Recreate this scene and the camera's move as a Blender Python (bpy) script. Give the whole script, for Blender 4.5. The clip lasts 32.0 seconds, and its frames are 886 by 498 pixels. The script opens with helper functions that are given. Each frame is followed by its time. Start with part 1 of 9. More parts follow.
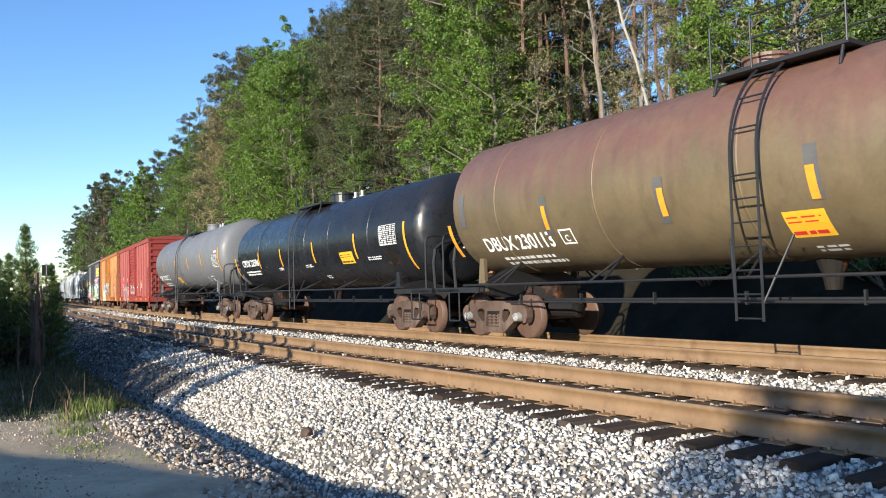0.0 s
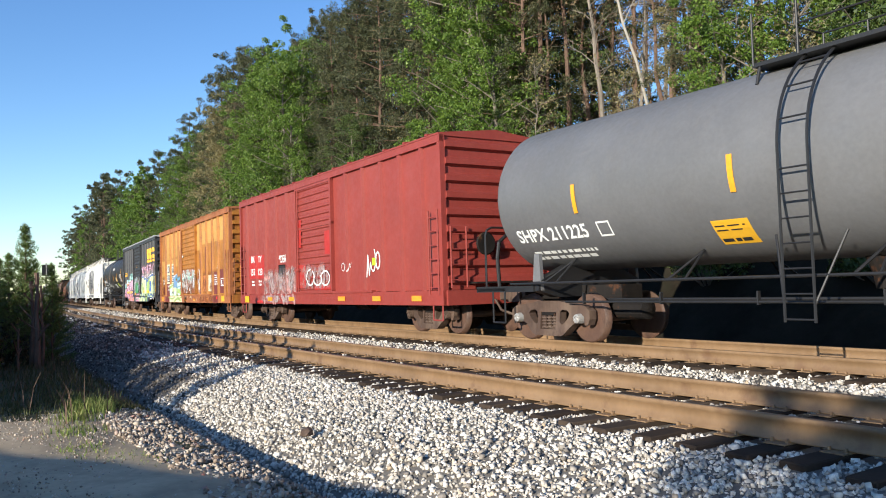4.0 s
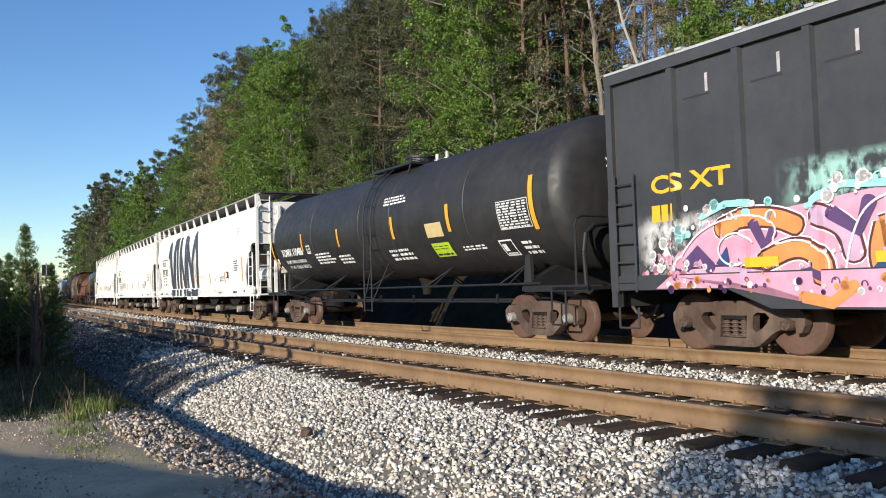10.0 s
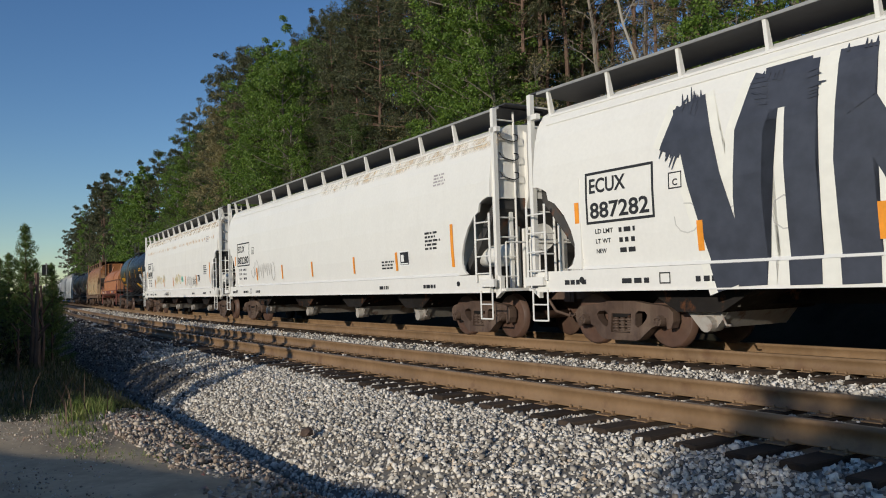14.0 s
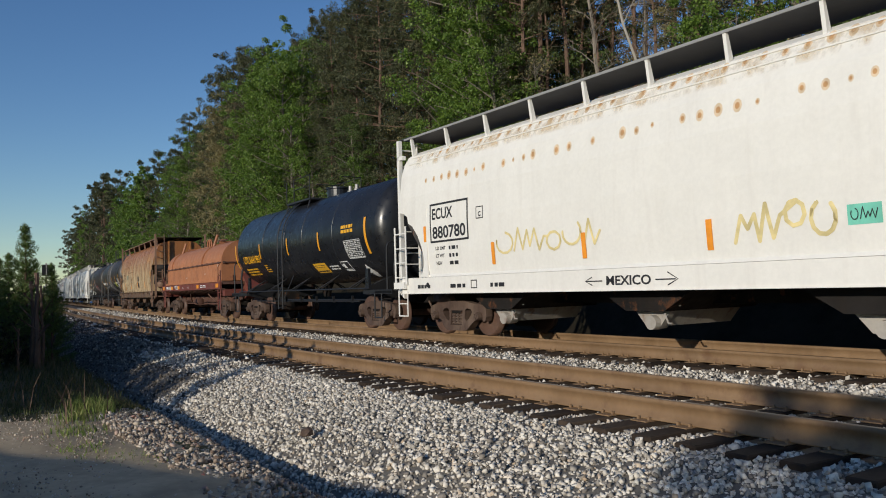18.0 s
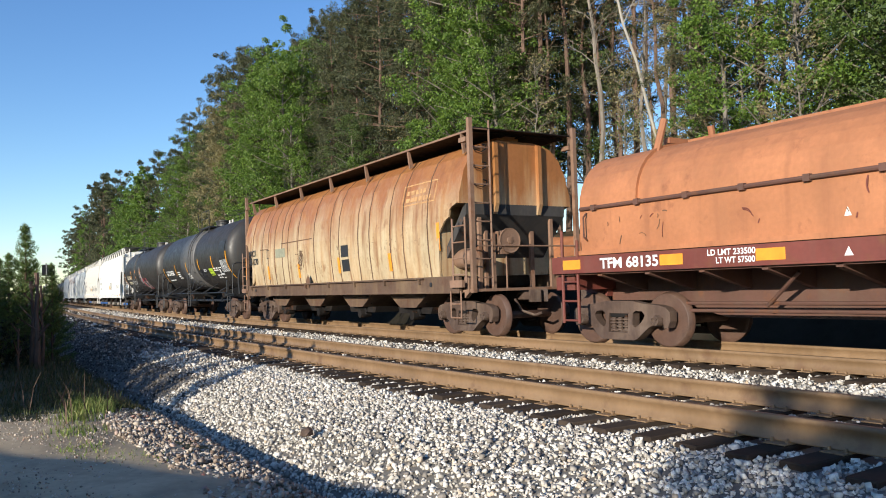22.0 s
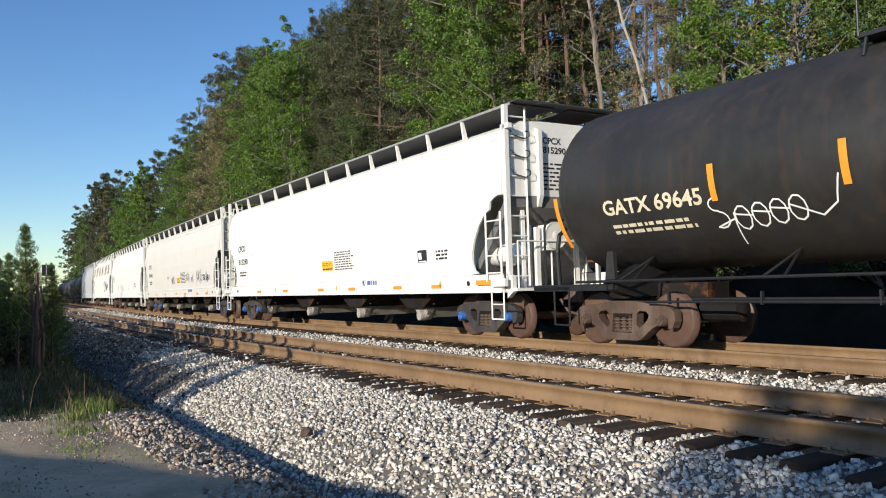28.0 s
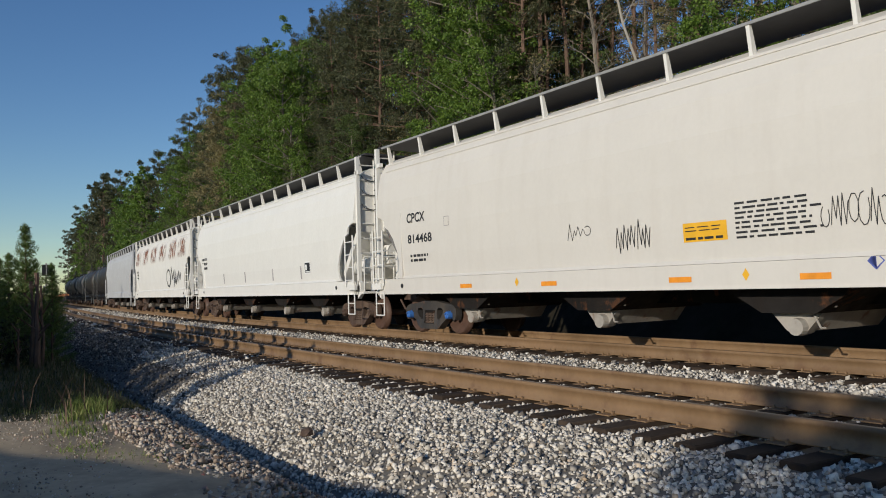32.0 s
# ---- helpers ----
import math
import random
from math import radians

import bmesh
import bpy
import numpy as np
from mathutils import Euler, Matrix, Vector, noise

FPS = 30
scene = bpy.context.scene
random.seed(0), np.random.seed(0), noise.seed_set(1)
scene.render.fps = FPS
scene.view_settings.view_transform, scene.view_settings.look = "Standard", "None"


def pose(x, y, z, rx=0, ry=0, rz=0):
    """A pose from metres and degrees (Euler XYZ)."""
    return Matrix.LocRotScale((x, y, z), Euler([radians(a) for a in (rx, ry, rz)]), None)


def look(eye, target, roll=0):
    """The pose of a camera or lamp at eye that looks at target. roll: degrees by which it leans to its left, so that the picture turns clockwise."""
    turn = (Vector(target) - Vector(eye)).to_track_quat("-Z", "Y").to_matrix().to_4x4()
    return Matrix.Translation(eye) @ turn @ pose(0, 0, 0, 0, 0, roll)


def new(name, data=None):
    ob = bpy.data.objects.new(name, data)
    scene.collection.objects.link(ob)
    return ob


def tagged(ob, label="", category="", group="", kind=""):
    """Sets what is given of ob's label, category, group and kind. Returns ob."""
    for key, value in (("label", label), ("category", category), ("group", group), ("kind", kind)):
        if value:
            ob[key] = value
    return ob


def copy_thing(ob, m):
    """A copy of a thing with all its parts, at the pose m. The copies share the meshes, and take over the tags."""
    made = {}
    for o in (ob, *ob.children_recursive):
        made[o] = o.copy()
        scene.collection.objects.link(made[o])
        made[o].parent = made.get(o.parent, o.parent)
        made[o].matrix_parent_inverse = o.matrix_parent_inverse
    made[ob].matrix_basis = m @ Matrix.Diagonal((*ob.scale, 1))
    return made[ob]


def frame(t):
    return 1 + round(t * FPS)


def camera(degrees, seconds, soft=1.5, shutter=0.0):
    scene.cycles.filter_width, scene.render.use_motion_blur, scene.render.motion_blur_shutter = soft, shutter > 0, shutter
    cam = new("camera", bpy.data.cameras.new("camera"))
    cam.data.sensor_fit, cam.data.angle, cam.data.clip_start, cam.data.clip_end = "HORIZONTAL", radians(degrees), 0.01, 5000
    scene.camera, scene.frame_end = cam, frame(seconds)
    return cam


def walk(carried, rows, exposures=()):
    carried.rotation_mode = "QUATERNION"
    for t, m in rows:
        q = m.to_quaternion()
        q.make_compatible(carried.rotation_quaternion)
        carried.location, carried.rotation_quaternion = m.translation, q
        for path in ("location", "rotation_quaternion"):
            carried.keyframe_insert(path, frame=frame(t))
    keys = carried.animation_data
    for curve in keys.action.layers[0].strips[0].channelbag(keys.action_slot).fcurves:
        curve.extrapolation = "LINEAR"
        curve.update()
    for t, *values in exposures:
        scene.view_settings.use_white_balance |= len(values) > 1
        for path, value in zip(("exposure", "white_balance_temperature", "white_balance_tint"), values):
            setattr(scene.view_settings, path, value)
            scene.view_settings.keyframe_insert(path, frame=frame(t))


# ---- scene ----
# One plan: the rail tops lie at z = 0 and the train runs towards +x. s is the way along the
# loaded track, n the distance from its centre line, positive away from the camera.
cam = camera(58.67, 32.0, soft=1.0)

CURVE, EASE, BEND_END = 0.0022143, 0.0000122767, -89.0
EYE = Vector((0.0, -11.308, 1.1346))
YAW, PITCH = 0.98107, 0.04743
AHEAD = Vector((-math.sin(YAW) * math.cos(PITCH), math.cos(YAW) * math.cos(PITCH), math.sin(PITCH)))
HERE = look(EYE, EYE + AHEAD, -1.643)
# the film camera's own exposure: it stops down while white cars fill its view
EXPOSURES = [(t, e, 6500, 8) for t, e in (
    (0.0, 0.76), (3.5, 0.63), (5.5, 0.20), (6.0, 0.14), (7.5, 0.10), (8.5, 0.14), (10.0, 0.28), (11.0, 0.30), (12.0, -0.08), (13.0, -0.60), (18.0, -0.56),
    (19.0, 0.10), (19.6, 0.56), (20.2, 0.70), (21.0, 0.54), (22.5, 0.36), (24.0, 0.35), (25.0, 0.72), (27.5, 0.36), (28.2, -0.02), (29.0, -0.66), (30.0, -0.62), (32.0, -0.56))]
walk(cam, [(0.0, HERE), (32.0, HERE)], exposures=EXPOSURES)

# ---- light ----
SUN_ELEVATION = radians(15.0)
SUN_TURN = Vector((0.383, -0.924, 0.0))
world = bpy.data.worlds.new("sky")
scene.world = world
world.use_nodes = True
wn = world.node_tree
sky = wn.nodes.new("ShaderNodeTexSky")
sky.sky_type = "NISHITA"
sky.sun_disc = False
sky.sun_elevation = SUN_ELEVATION
sky.sun_rotation = math.atan2(SUN_TURN.x, SUN_TURN.y)
sky.altitude = 200
sky.air_density = 1.0
sky.dust_density = 0.1
sky.ozone_density = 3.0
wn.nodes["Background"].inputs["Strength"].default_value = 0.112
tone = wn.nodes.new("ShaderNodeHueSaturation")
tone.inputs["Saturation"].default_value = 1.15
tone.inputs["Hue"].default_value = 0.510
tone.inputs["Value"].default_value = 1.4
wn.links.new(sky.outputs[0], tone.inputs["Color"])
wn.links.new(tone.outputs[0], wn.nodes["Background"].inputs["Color"])
sun_data = bpy.data.lights.new("sun", "SUN")
sun_data.energy = 5.0
sun_data.angle = radians(0.53)
sun_data.color = (1.0, 0.915, 0.80)
sun = new("sun", sun_data)
to_sun = SUN_TURN.normalized() * math.cos(SUN_ELEVATION) + Vector((0, 0, math.sin(SUN_ELEVATION)))
sun.matrix_basis = to_sun.to_track_quat("Z", "Y").to_matrix().to_4x4() @ Matrix.Identity(4)


# ---- the line of the track ----
STEP = 0.25
WAY = np.arange(-1400.0, 300.0 + STEP, STEP)


def turn_at(s):
    c = np.clip(s, BEND_END, 0.0)
    return CURVE * c + EASE * c * c


_turn = turn_at(WAY)
_mid = (_turn[1:] + _turn[:-1]) / 2
_x = np.concatenate([[0], np.cumsum(np.cos(_mid) * STEP)])
_y = np.concatenate([[0], np.cumsum(np.sin(_mid) * STEP)])
_zero = int(round(1400 / STEP))
_x -= _x[_zero]
_y -= _y[_zero]


def plan(s, n):
    """x and y of a place along and beside the track; takes arrays."""
    x, y, t = np.interp(s, WAY, _x), np.interp(s, WAY, _y), turn_at(np.asarray(s, float))
    return x - n * np.sin(t), y + n * np.cos(t)


def spot(s, n, z):
    x, y = plan(s, n)
    return Vector((float(x), float(y), z))


# ---- mesh helpers ----
def part(name, bm, material, parent, label="", smooth=False):
    """Links a bmesh as one mesh object under a thing or a part."""
    me = bpy.data.meshes.new(name)
    bm.to_mesh(me)
    bm.free()
    return hang(name, me, material, parent, label, smooth)


def hang(name, me, material, parent, label="", smooth=False):
    if material is not None and not me.materials:
        me.materials.append(material)
    if smooth:
        me.polygons.foreach_set("use_smooth", [True] * len(me.polygons))
    ob = new(name, me)
    ob.parent = parent
    if label:
        tagged(ob, label)
    return ob


def bulk(name, verts, faces, material, parent=None, smooth=False):
    """A mesh from arrays: verts (N, 3) and faces (M, 3 or 4)."""
    me = bpy.data.meshes.new(name)
    k = faces.shape[1]
    me.vertices.add(len(verts))
    me.vertices.foreach_set("co", np.ascontiguousarray(verts, np.float32).ravel())
    me.loops.add(faces.size)
    me.loops.foreach_set("vertex_index", np.ascontiguousarray(faces, np.int32).ravel())
    me.polygons.add(len(faces))
    me.polygons.foreach_set("loop_start", np.arange(0, faces.size, k, dtype=np.int32))
    if smooth:
        me.polygons.foreach_set("use_smooth", np.ones(len(faces), bool))
    me.update(calc_edges=True)
    me.validate()
    return hang(name, me, material, parent)


def B():
    return bmesh.new()


def box(bm, x0, x1, y0, y1, z0, z1):
    v = [bm.verts.new(c) for c in ((x0, y0, z0), (x1, y0, z0), (x1, y1, z0), (x0, y1, z0),
                                   (x0, y0, z1), (x1, y0, z1), (x1, y1, z1), (x0, y1, z1))]
    for f in ((3, 2, 1, 0), (4, 5, 6, 7), (0, 1, 5, 4), (1, 2, 6, 5), (2, 3, 7, 6), (3, 0, 4, 7)):
        bm.faces.new([v[i] for i in f])
    return bm


def rod(bm, a, b, r, seg=8):
    """A round bar from a to b."""
    a, b = Vector(a), Vector(b)
    m = (b - a).to_track_quat("Z", "Y").to_matrix()
    rings = []
    for p in (a, b):
        rings.append([bm.verts.new(p + m @ Vector((r * math.cos(2 * math.pi * i / seg), r * math.sin(2 * math.pi * i / seg), 0)))
                      for i in range(seg)])
    for i in range(seg):
        j = (i + 1) % seg
        bm.faces.new((rings[0][i], rings[0][j], rings[1][j], rings[1][i]))
    bm.faces.new(rings[0][::-1])
    bm.faces.new(rings[1])
    return bm


def bent(bm, points, r, seg=6):
    for a, b in zip(points, points[1:]):
        rod(bm, a, b, r, seg)
    return bm


def prism(bm, outline, lo, hi, axis="x"):
    """An outline extruded along an axis. For x the outline is (y, z), for y it is (x, z), for z (x, y)."""
    put = {"x": lambda a, b, c: (c, a, b), "y": lambda a, b, c: (a, c, b), "z": lambda a, b, c: (a, b, c)}[axis]
    v0 = [bm.verts.new(put(a, b, lo)) for a, b in outline]
    v1 = [bm.verts.new(put(a, b, hi)) for a, b in outline]
    n = len(outline)
    for i in range(n):
        j = (i + 1) % n
        bm.faces.new((v0[i], v0[j], v1[j], v1[i]))
    bm.faces.new(v0[::-1])
    bm.faces.new(v1)
    bmesh.ops.recalc_face_normals(bm, faces=bm.faces[:])
    return bm


def lathe(bm, profile, origin, axis="x", seg=24):
    """Turns a profile of (along, radius) round an axis."""
    o = Vector(origin)
    rings = []
    for a, r in profile:
        ring = []
        for i in range(seg):
            c, s = math.cos(2 * math.pi * i / seg), math.sin(2 * math.pi * i / seg)
            p = {"x": (a, r * c, r * s), "y": (r * c, a, r * s), "z": (r * c, r * s, a)}[axis]
            ring.append(bm.verts.new(o + Vector(p)))
        rings.append(ring)
    for r0, r1 in zip(rings, rings[1:]):
        for i in range(seg):
            j = (i + 1) % seg
            bm.faces.new((r0[i], r0[j], r1[j], r1[i]))
    bm.faces.new(rings[0])
    bm.faces.new(rings[-1])
    bmesh.ops.recalc_face_normals(bm, faces=bm.faces[:])
    return bm


# ---- materials ----
def shader(name):
    m = bpy.data.materials.new(name)
    m.use_nodes = True
    return m, m.node_tree, m.node_tree.nodes["Principled BSDF"]


def noise_of(nt, scale, detail=4.0, stretch=(1, 1, 1), rough=0.55):
    co = nt.nodes.new("ShaderNodeTexCoord")
    mp = nt.nodes.new("ShaderNodeMapping")
    mp.inputs["Scale"].default_value = stretch
    nz = nt.nodes.new("ShaderNodeTexNoise")
    nz.inputs["Scale"].default_value = scale
    nz.inputs["Detail"].default_value = detail
    nz.inputs["Roughness"].default_value = rough
    nt.links.new(co.outputs["Object"], mp.inputs["Vector"])
    nt.links.new(mp.outputs[0], nz.inputs["Vector"])
    return nz.outputs["Fac"]


def ramp_of(nt, fac, stops):
    r = nt.nodes.new("ShaderNodeValToRGB")
    e = r.color_ramp.elements
    while len(e) < len(stops):
        e.new(0.5)
    for el, (p, c) in zip(e, stops):
        el.position = p
        el.color = (*c, 1) if len(c) == 3 else c
    nt.links.new(fac, r.inputs["Fac"])
    return r.outputs["Color"]


def mixed(nt, fac, a, b, mode="MIX"):
    m = nt.nodes.new("ShaderNodeMix")
    m.data_type = "RGBA"
    m.blend_type = mode
    for sock, val in ((m.inputs["Factor"], fac), (m.inputs["A"], a), (m.inputs["B"], b)):
        if isinstance(val, (int, float)):
            sock.default_value = val
        elif isinstance(val, tuple):
            sock.default_value = (*val, 1)
        else:
            nt.links.new(val, sock)
    return m.outputs["Result"]


def grey(v):
    return (v, v, v)


def bumped(nt, bsdf, height, strength, distance=0.02):
    b = nt.nodes.new("ShaderNodeBump")
    b.inputs["Strength"].default_value = strength
    b.inputs["Distance"].default_value = distance
    nt.links.new(height, b.inputs["Height"])
    nt.links.new(b.outputs[0], bsdf.inputs["Normal"])


RUST = (0.16, 0.062, 0.025)


def paint(name, color, rough=0.5, fade=0.25, rust=0.0, streak=0.0, dirt=0.25, dust=(0.12, 0.09, 0.06), metal=0.0, rust_color=RUST, upper=None, fine_by=0.6):
    """Weathered paint: mottled tone, rust spots and streaks that run down."""
    m, nt, bsdf = shader(name)
    pale = tuple(min(1.0, c * (1 + fade) + 0.02 * fade) for c in color)
    dull = tuple(c * (1 - fade) for c in color)
    col = ramp_of(nt, noise_of(nt, 0.9, 5), [(0.3, dull), (0.7, pale)])
    if upper:
        # another tone on the upper part, with a ragged edge that runs down in tongues
        tone, z0, z1 = upper
        co = nt.nodes.new("ShaderNodeTexCoord")
        sp = nt.nodes.new("ShaderNodeSeparateXYZ")
        nt.links.new(co.outputs["Object"], sp.inputs[0])
        ad = nt.nodes.new("ShaderNodeMath")
        ad.operation = "MULTIPLY_ADD"
        nt.links.new(noise_of(nt, 1.4, 6, (1.6, 1.6, 0.25), 0.65), ad.inputs[0])
        ad.inputs[1].default_value = (z1 - z0) * 2.2
        nt.links.new(sp.outputs["Z"], ad.inputs[2])
        mr = nt.nodes.new("ShaderNodeMapRange")
        nt.links.new(ad.outputs[0], mr.inputs["Value"])
        mr.inputs["From Min"].default_value = z0 + (z1 - z0) * 1.1
        mr.inputs["From Max"].default_value = z1 + (z1 - z0) * 1.1
        col = mixed(nt, mr.outputs[0], col, tone)
    fine = ramp_of(nt, noise_of(nt, 14, 6), [(0.35, grey(0.82)), (0.65, grey(1.0))])
    col = mixed(nt, fine_by, col, fine, "MULTIPLY")
    if dirt:
        d = ramp_of(nt, noise_of(nt, 1.6, 6, (1.6, 1.6, 0.22), 0.62), [(0.48, grey(0)), (0.74, grey(dirt))])
        col = mixed(nt, d, col, dust)
    if streak:
        s = ramp_of(nt, noise_of(nt, 3.2, 5, (1.5, 1.5, 0.1)), [(0.53, grey(0)), (0.68, grey(streak))])
        col = mixed(nt, s, col, rust_color)
    if rust:
        s = ramp_of(nt, noise_of(nt, 2.6, 8, (1, 1, 0.8), 0.68), [(0.60 - 0.14 * rust, grey(0)), (0.70 - 0.1 * rust, grey(min(1, 0.6 + rust * 0.4)))])
        col = mixed(nt, s, col, rust_color)
    nt.links.new(col, bsdf.inputs["Base Color"])
    rr = ramp_of(nt, noise_of(nt, 5, 4), [(0.3, grey(max(0.05, rough - 0.1))), (0.7, grey(min(1, rough + 0.12)))])
    nt.links.new(rr, bsdf.inputs["Roughness"])
    bsdf.inputs["Metallic"].default_value = metal
    bumped(nt, bsdf, noise_of(nt, 9, 5), 0.08, 0.01)
    return m


def plain(name, color, rough=0.5, metal=0.0, var=0.12, scale=6.0):
    """One tone with a light mottling."""
    m, nt, bsdf = shader(name)
    col = ramp_of(nt, noise_of(nt, scale, 5), [(0.3, tuple(c * (1 - var) for c in color)), (0.7, tuple(min(1, c * (1 + var)) for c in color))])
    nt.links.new(col, bsdf.inputs["Base Color"])
    bsdf.inputs["Roughness"].default_value = rough
    bsdf.inputs["Metallic"].default_value = metal
    return m


def pieces(name, stops, rough=0.85, bump=0.0, per="island", scale=30.0, translucent=0.0):
    """A tone for each loose piece, taken from a ramp, with fine grain on top."""
    m, nt, bsdf = shader(name)
    if per == "island":
        fac = nt.nodes.new("ShaderNodeNewGeometry").outputs["Random Per Island"]
    else:
        fac = nt.nodes.new("ShaderNodeObjectInfo").outputs["Random"]
    col = ramp_of(nt, fac, stops)
    grain = ramp_of(nt, noise_of(nt, scale, 5), [(0.3, grey(0.72)), (0.7, grey(1.05))])
    col = mixed(nt, 0.7, col, grain, "MULTIPLY")
    nt.links.new(col, bsdf.inputs["Base Color"])
    bsdf.inputs["Roughness"].default_value = rough
    if bump:
        bumped(nt, bsdf, noise_of(nt, scale * 1.5, 4), bump, 0.01)
    if translucent:
        tr = nt.nodes.new("ShaderNodeBsdfTranslucent")
        nt.links.new(col, tr.inputs["Color"])
        mx = nt.nodes.new("ShaderNodeMixShader")
        mx.inputs[0].default_value = translucent
        nt.links.new(bsdf.outputs[0], mx.inputs[1])
        nt.links.new(tr.outputs[0], mx.inputs[2])
        nt.links.new(mx.outputs[0], nt.nodes["Material Output"].inputs["Surface"])
    return m


M_STONE = pieces("ballast_stone", [(0.0, (0.20, 0.175, 0.15)), (0.28, (0.44, 0.40, 0.34)), (0.62, (0.72, 0.66, 0.565)), (0.93, (0.88, 0.82, 0.72)), (1.0, (0.52, 0.39, 0.26))], 0.9, 0.25, scale=26)
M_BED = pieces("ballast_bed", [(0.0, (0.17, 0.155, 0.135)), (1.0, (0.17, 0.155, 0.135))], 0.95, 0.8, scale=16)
M_TIE = pieces("creosoted_timber", [(0.0, (0.030, 0.022, 0.017)), (0.5, (0.055, 0.040, 0.030)), (1.0, (0.085, 0.062, 0.045))], 0.85, 0.4, per="object", scale=9)
M_RAIL = paint("rusty_rail", (0.225, 0.138, 0.070), 0.6, 0.2, rust=0.25, dirt=0.5, dust=(0.30, 0.20, 0.112), rust_color=(0.15, 0.082, 0.045))
M_RAILTOP = plain("worn_railhead", (0.20, 0.14, 0.095), 0.45, 0.5, 0.25, 3)
M_TRUCK = paint("truck_iron", (0.085, 0.050, 0.034), 0.75, 0.45, rust=0.55, streak=0.3, dirt=0.7, dust=(0.19, 0.135, 0.095), rust_color=(0.045, 0.026, 0.019))
M_TRUCK_NEW = paint("truck_iron_dark", (0.040, 0.037, 0.036), 0.65, 0.3, rust=0.12, dirt=0.4)
M_WHEEL = paint("wheel_steel", (0.100, 0.052, 0.034), 0.6, 0.4, rust=0.45, dirt=0.4, rust_color=(0.05, 0.026, 0.018))
M_TREAD = plain("polished_tread", (0.30, 0.28, 0.26), 0.35, 0.8, 0.15)
M_CAP_BLUE = plain("blue_bearing_cap", (0.04, 0.14, 0.42), 0.5)
M_CAP_GREY = plain("grey_bearing_cap", (0.36, 0.35, 0.33), 0.5, 0.3)
# Underframe black, lowered further to carry the shade under the cars.
M_UNDER = paint("underframe_black", (0.014, 0.012, 0.011), 0.7, 0.3, rust=0.25, dirt=0.5, dust=(0.030, 0.022, 0.016))
M_BLACK = plain("black_iron", (0.016, 0.016, 0.017), 0.5, 0.0, 0.2)
M_WHITE = plain("white_stencil", (0.80, 0.80, 0.77), 0.6, 0, 0.06)
M_YELLOW = plain("yellow_reflector", (0.78, 0.345, 0.025), 0.4, 0, 0.08)
M_ORANGE = plain("orange_reflector", (0.82, 0.30, 0.03), 0.4, 0, 0.12)
M_PLAC = plain("yellow_placard", (0.80, 0.43, 0.03), 0.4, 0, 0.06)
M_LIME = plain("lime_placard", (0.44, 0.62, 0.03), 0.4, 0, 0.06)
M_INK = plain("black_stencil", (0.022, 0.022, 0.024), 0.6, 0, 0.1)
M_LOGO = plain("logo_yellow", (0.82, 0.41, 0.02), 0.45, 0, 0.06)
M_RED = plain("red_label", (0.62, 0.03, 0.03), 0.5, 0, 0.1)
M_BROWNP = plain("maroon_patch", (0.16, 0.035, 0.03), 0.6, 0, 0.15)


def wrap1(wrap, x, z):
    p = wrap(np.array([x]), np.array([z]))
    return (float(p[0][0]), float(p[1][0]), float(p[2][0]))


def strip_on(name, x, w, z0, z1, material, parent, wrap, label=""):
    """An upright strip that lies on a curved shell."""
    bm = B()
    k = max(2, int((z1 - z0) / 0.1))
    rows = []
    for i in range(k + 1):
        z = z0 + (z1 - z0) * i / k
        rows.append([bm.verts.new(wrap1(wrap, x, z)), bm.verts.new(wrap1(wrap, x + w, z))])
    for a, b in zip(rows, rows[1:]):
        bm.faces.new((a[0], a[1], b[1], b[0]))
    return part(name, bm, material, parent, label)


def rect(x, z, w, h):
    return [(x, z), (x + w, z), (x + w, z + h), (x, z + h)]


# ---- running gear, shared by all cars ----
def sideframe_mesh():
    """A cast side frame: one outline with a spring window and two lightening holes."""
    half = [(0.0, 0.79), (0.30, 0.79), (0.60, 0.74), (0.92, 0.715), (1.06, 0.68), (1.15, 0.60), (1.15, 0.45), (1.10, 0.34), (1.01, 0.33), (1.00, 0.51),
            (0.78, 0.51), (0.765, 0.37), (0.67, 0.33), (0.55, 0.22), (0.45, 0.14), (0.36, 0.11), (0.0, 0.11)]
    hole = [(0.33, 0.57), (0.32, 0.37), (0.38, 0.33), (0.47, 0.38), (0.57, 0.48), (0.60, 0.55), (0.54, 0.61), (0.40, 0.62)]
    loops = [half[:-1] + [(0.0, 0.11)] + [(-a, b) for a, b in half[1:-1][::-1]], hole, [(-a, b) for a, b in hole], rect(-0.23, 0.24, 0.46, 0.33)]
    bm = B()
    for loop in loops:
        v = [bm.verts.new((x, -0.085, z)) for x, z in loop]
        for a, b in zip(v, v[1:] + v[:1]):
            bm.edges.new((a, b))
    bmesh.ops.triangle_fill(bm, use_beauty=True, use_dissolve=False, edges=bm.edges[:])
    g = bmesh.ops.extrude_face_region(bm, geom=bm.faces[:])
    bmesh.ops.translate(bm, verts=[v for v in g["geom"] if isinstance(v, bmesh.types.BMVert)], vec=(0, 0.17, 0))
    bmesh.ops.recalc_face_normals(bm, faces=bm.faces[:])
    # flanges stand proud along the lower chord
    for v in bm.verts:
        if v.co.z < 0.3 and v.co.y < 0:
            v.co.y -= 0.035
    me = bpy.data.meshes.new("sideframe")
    bm.to_mesh(me)
    bm.free()
    return me


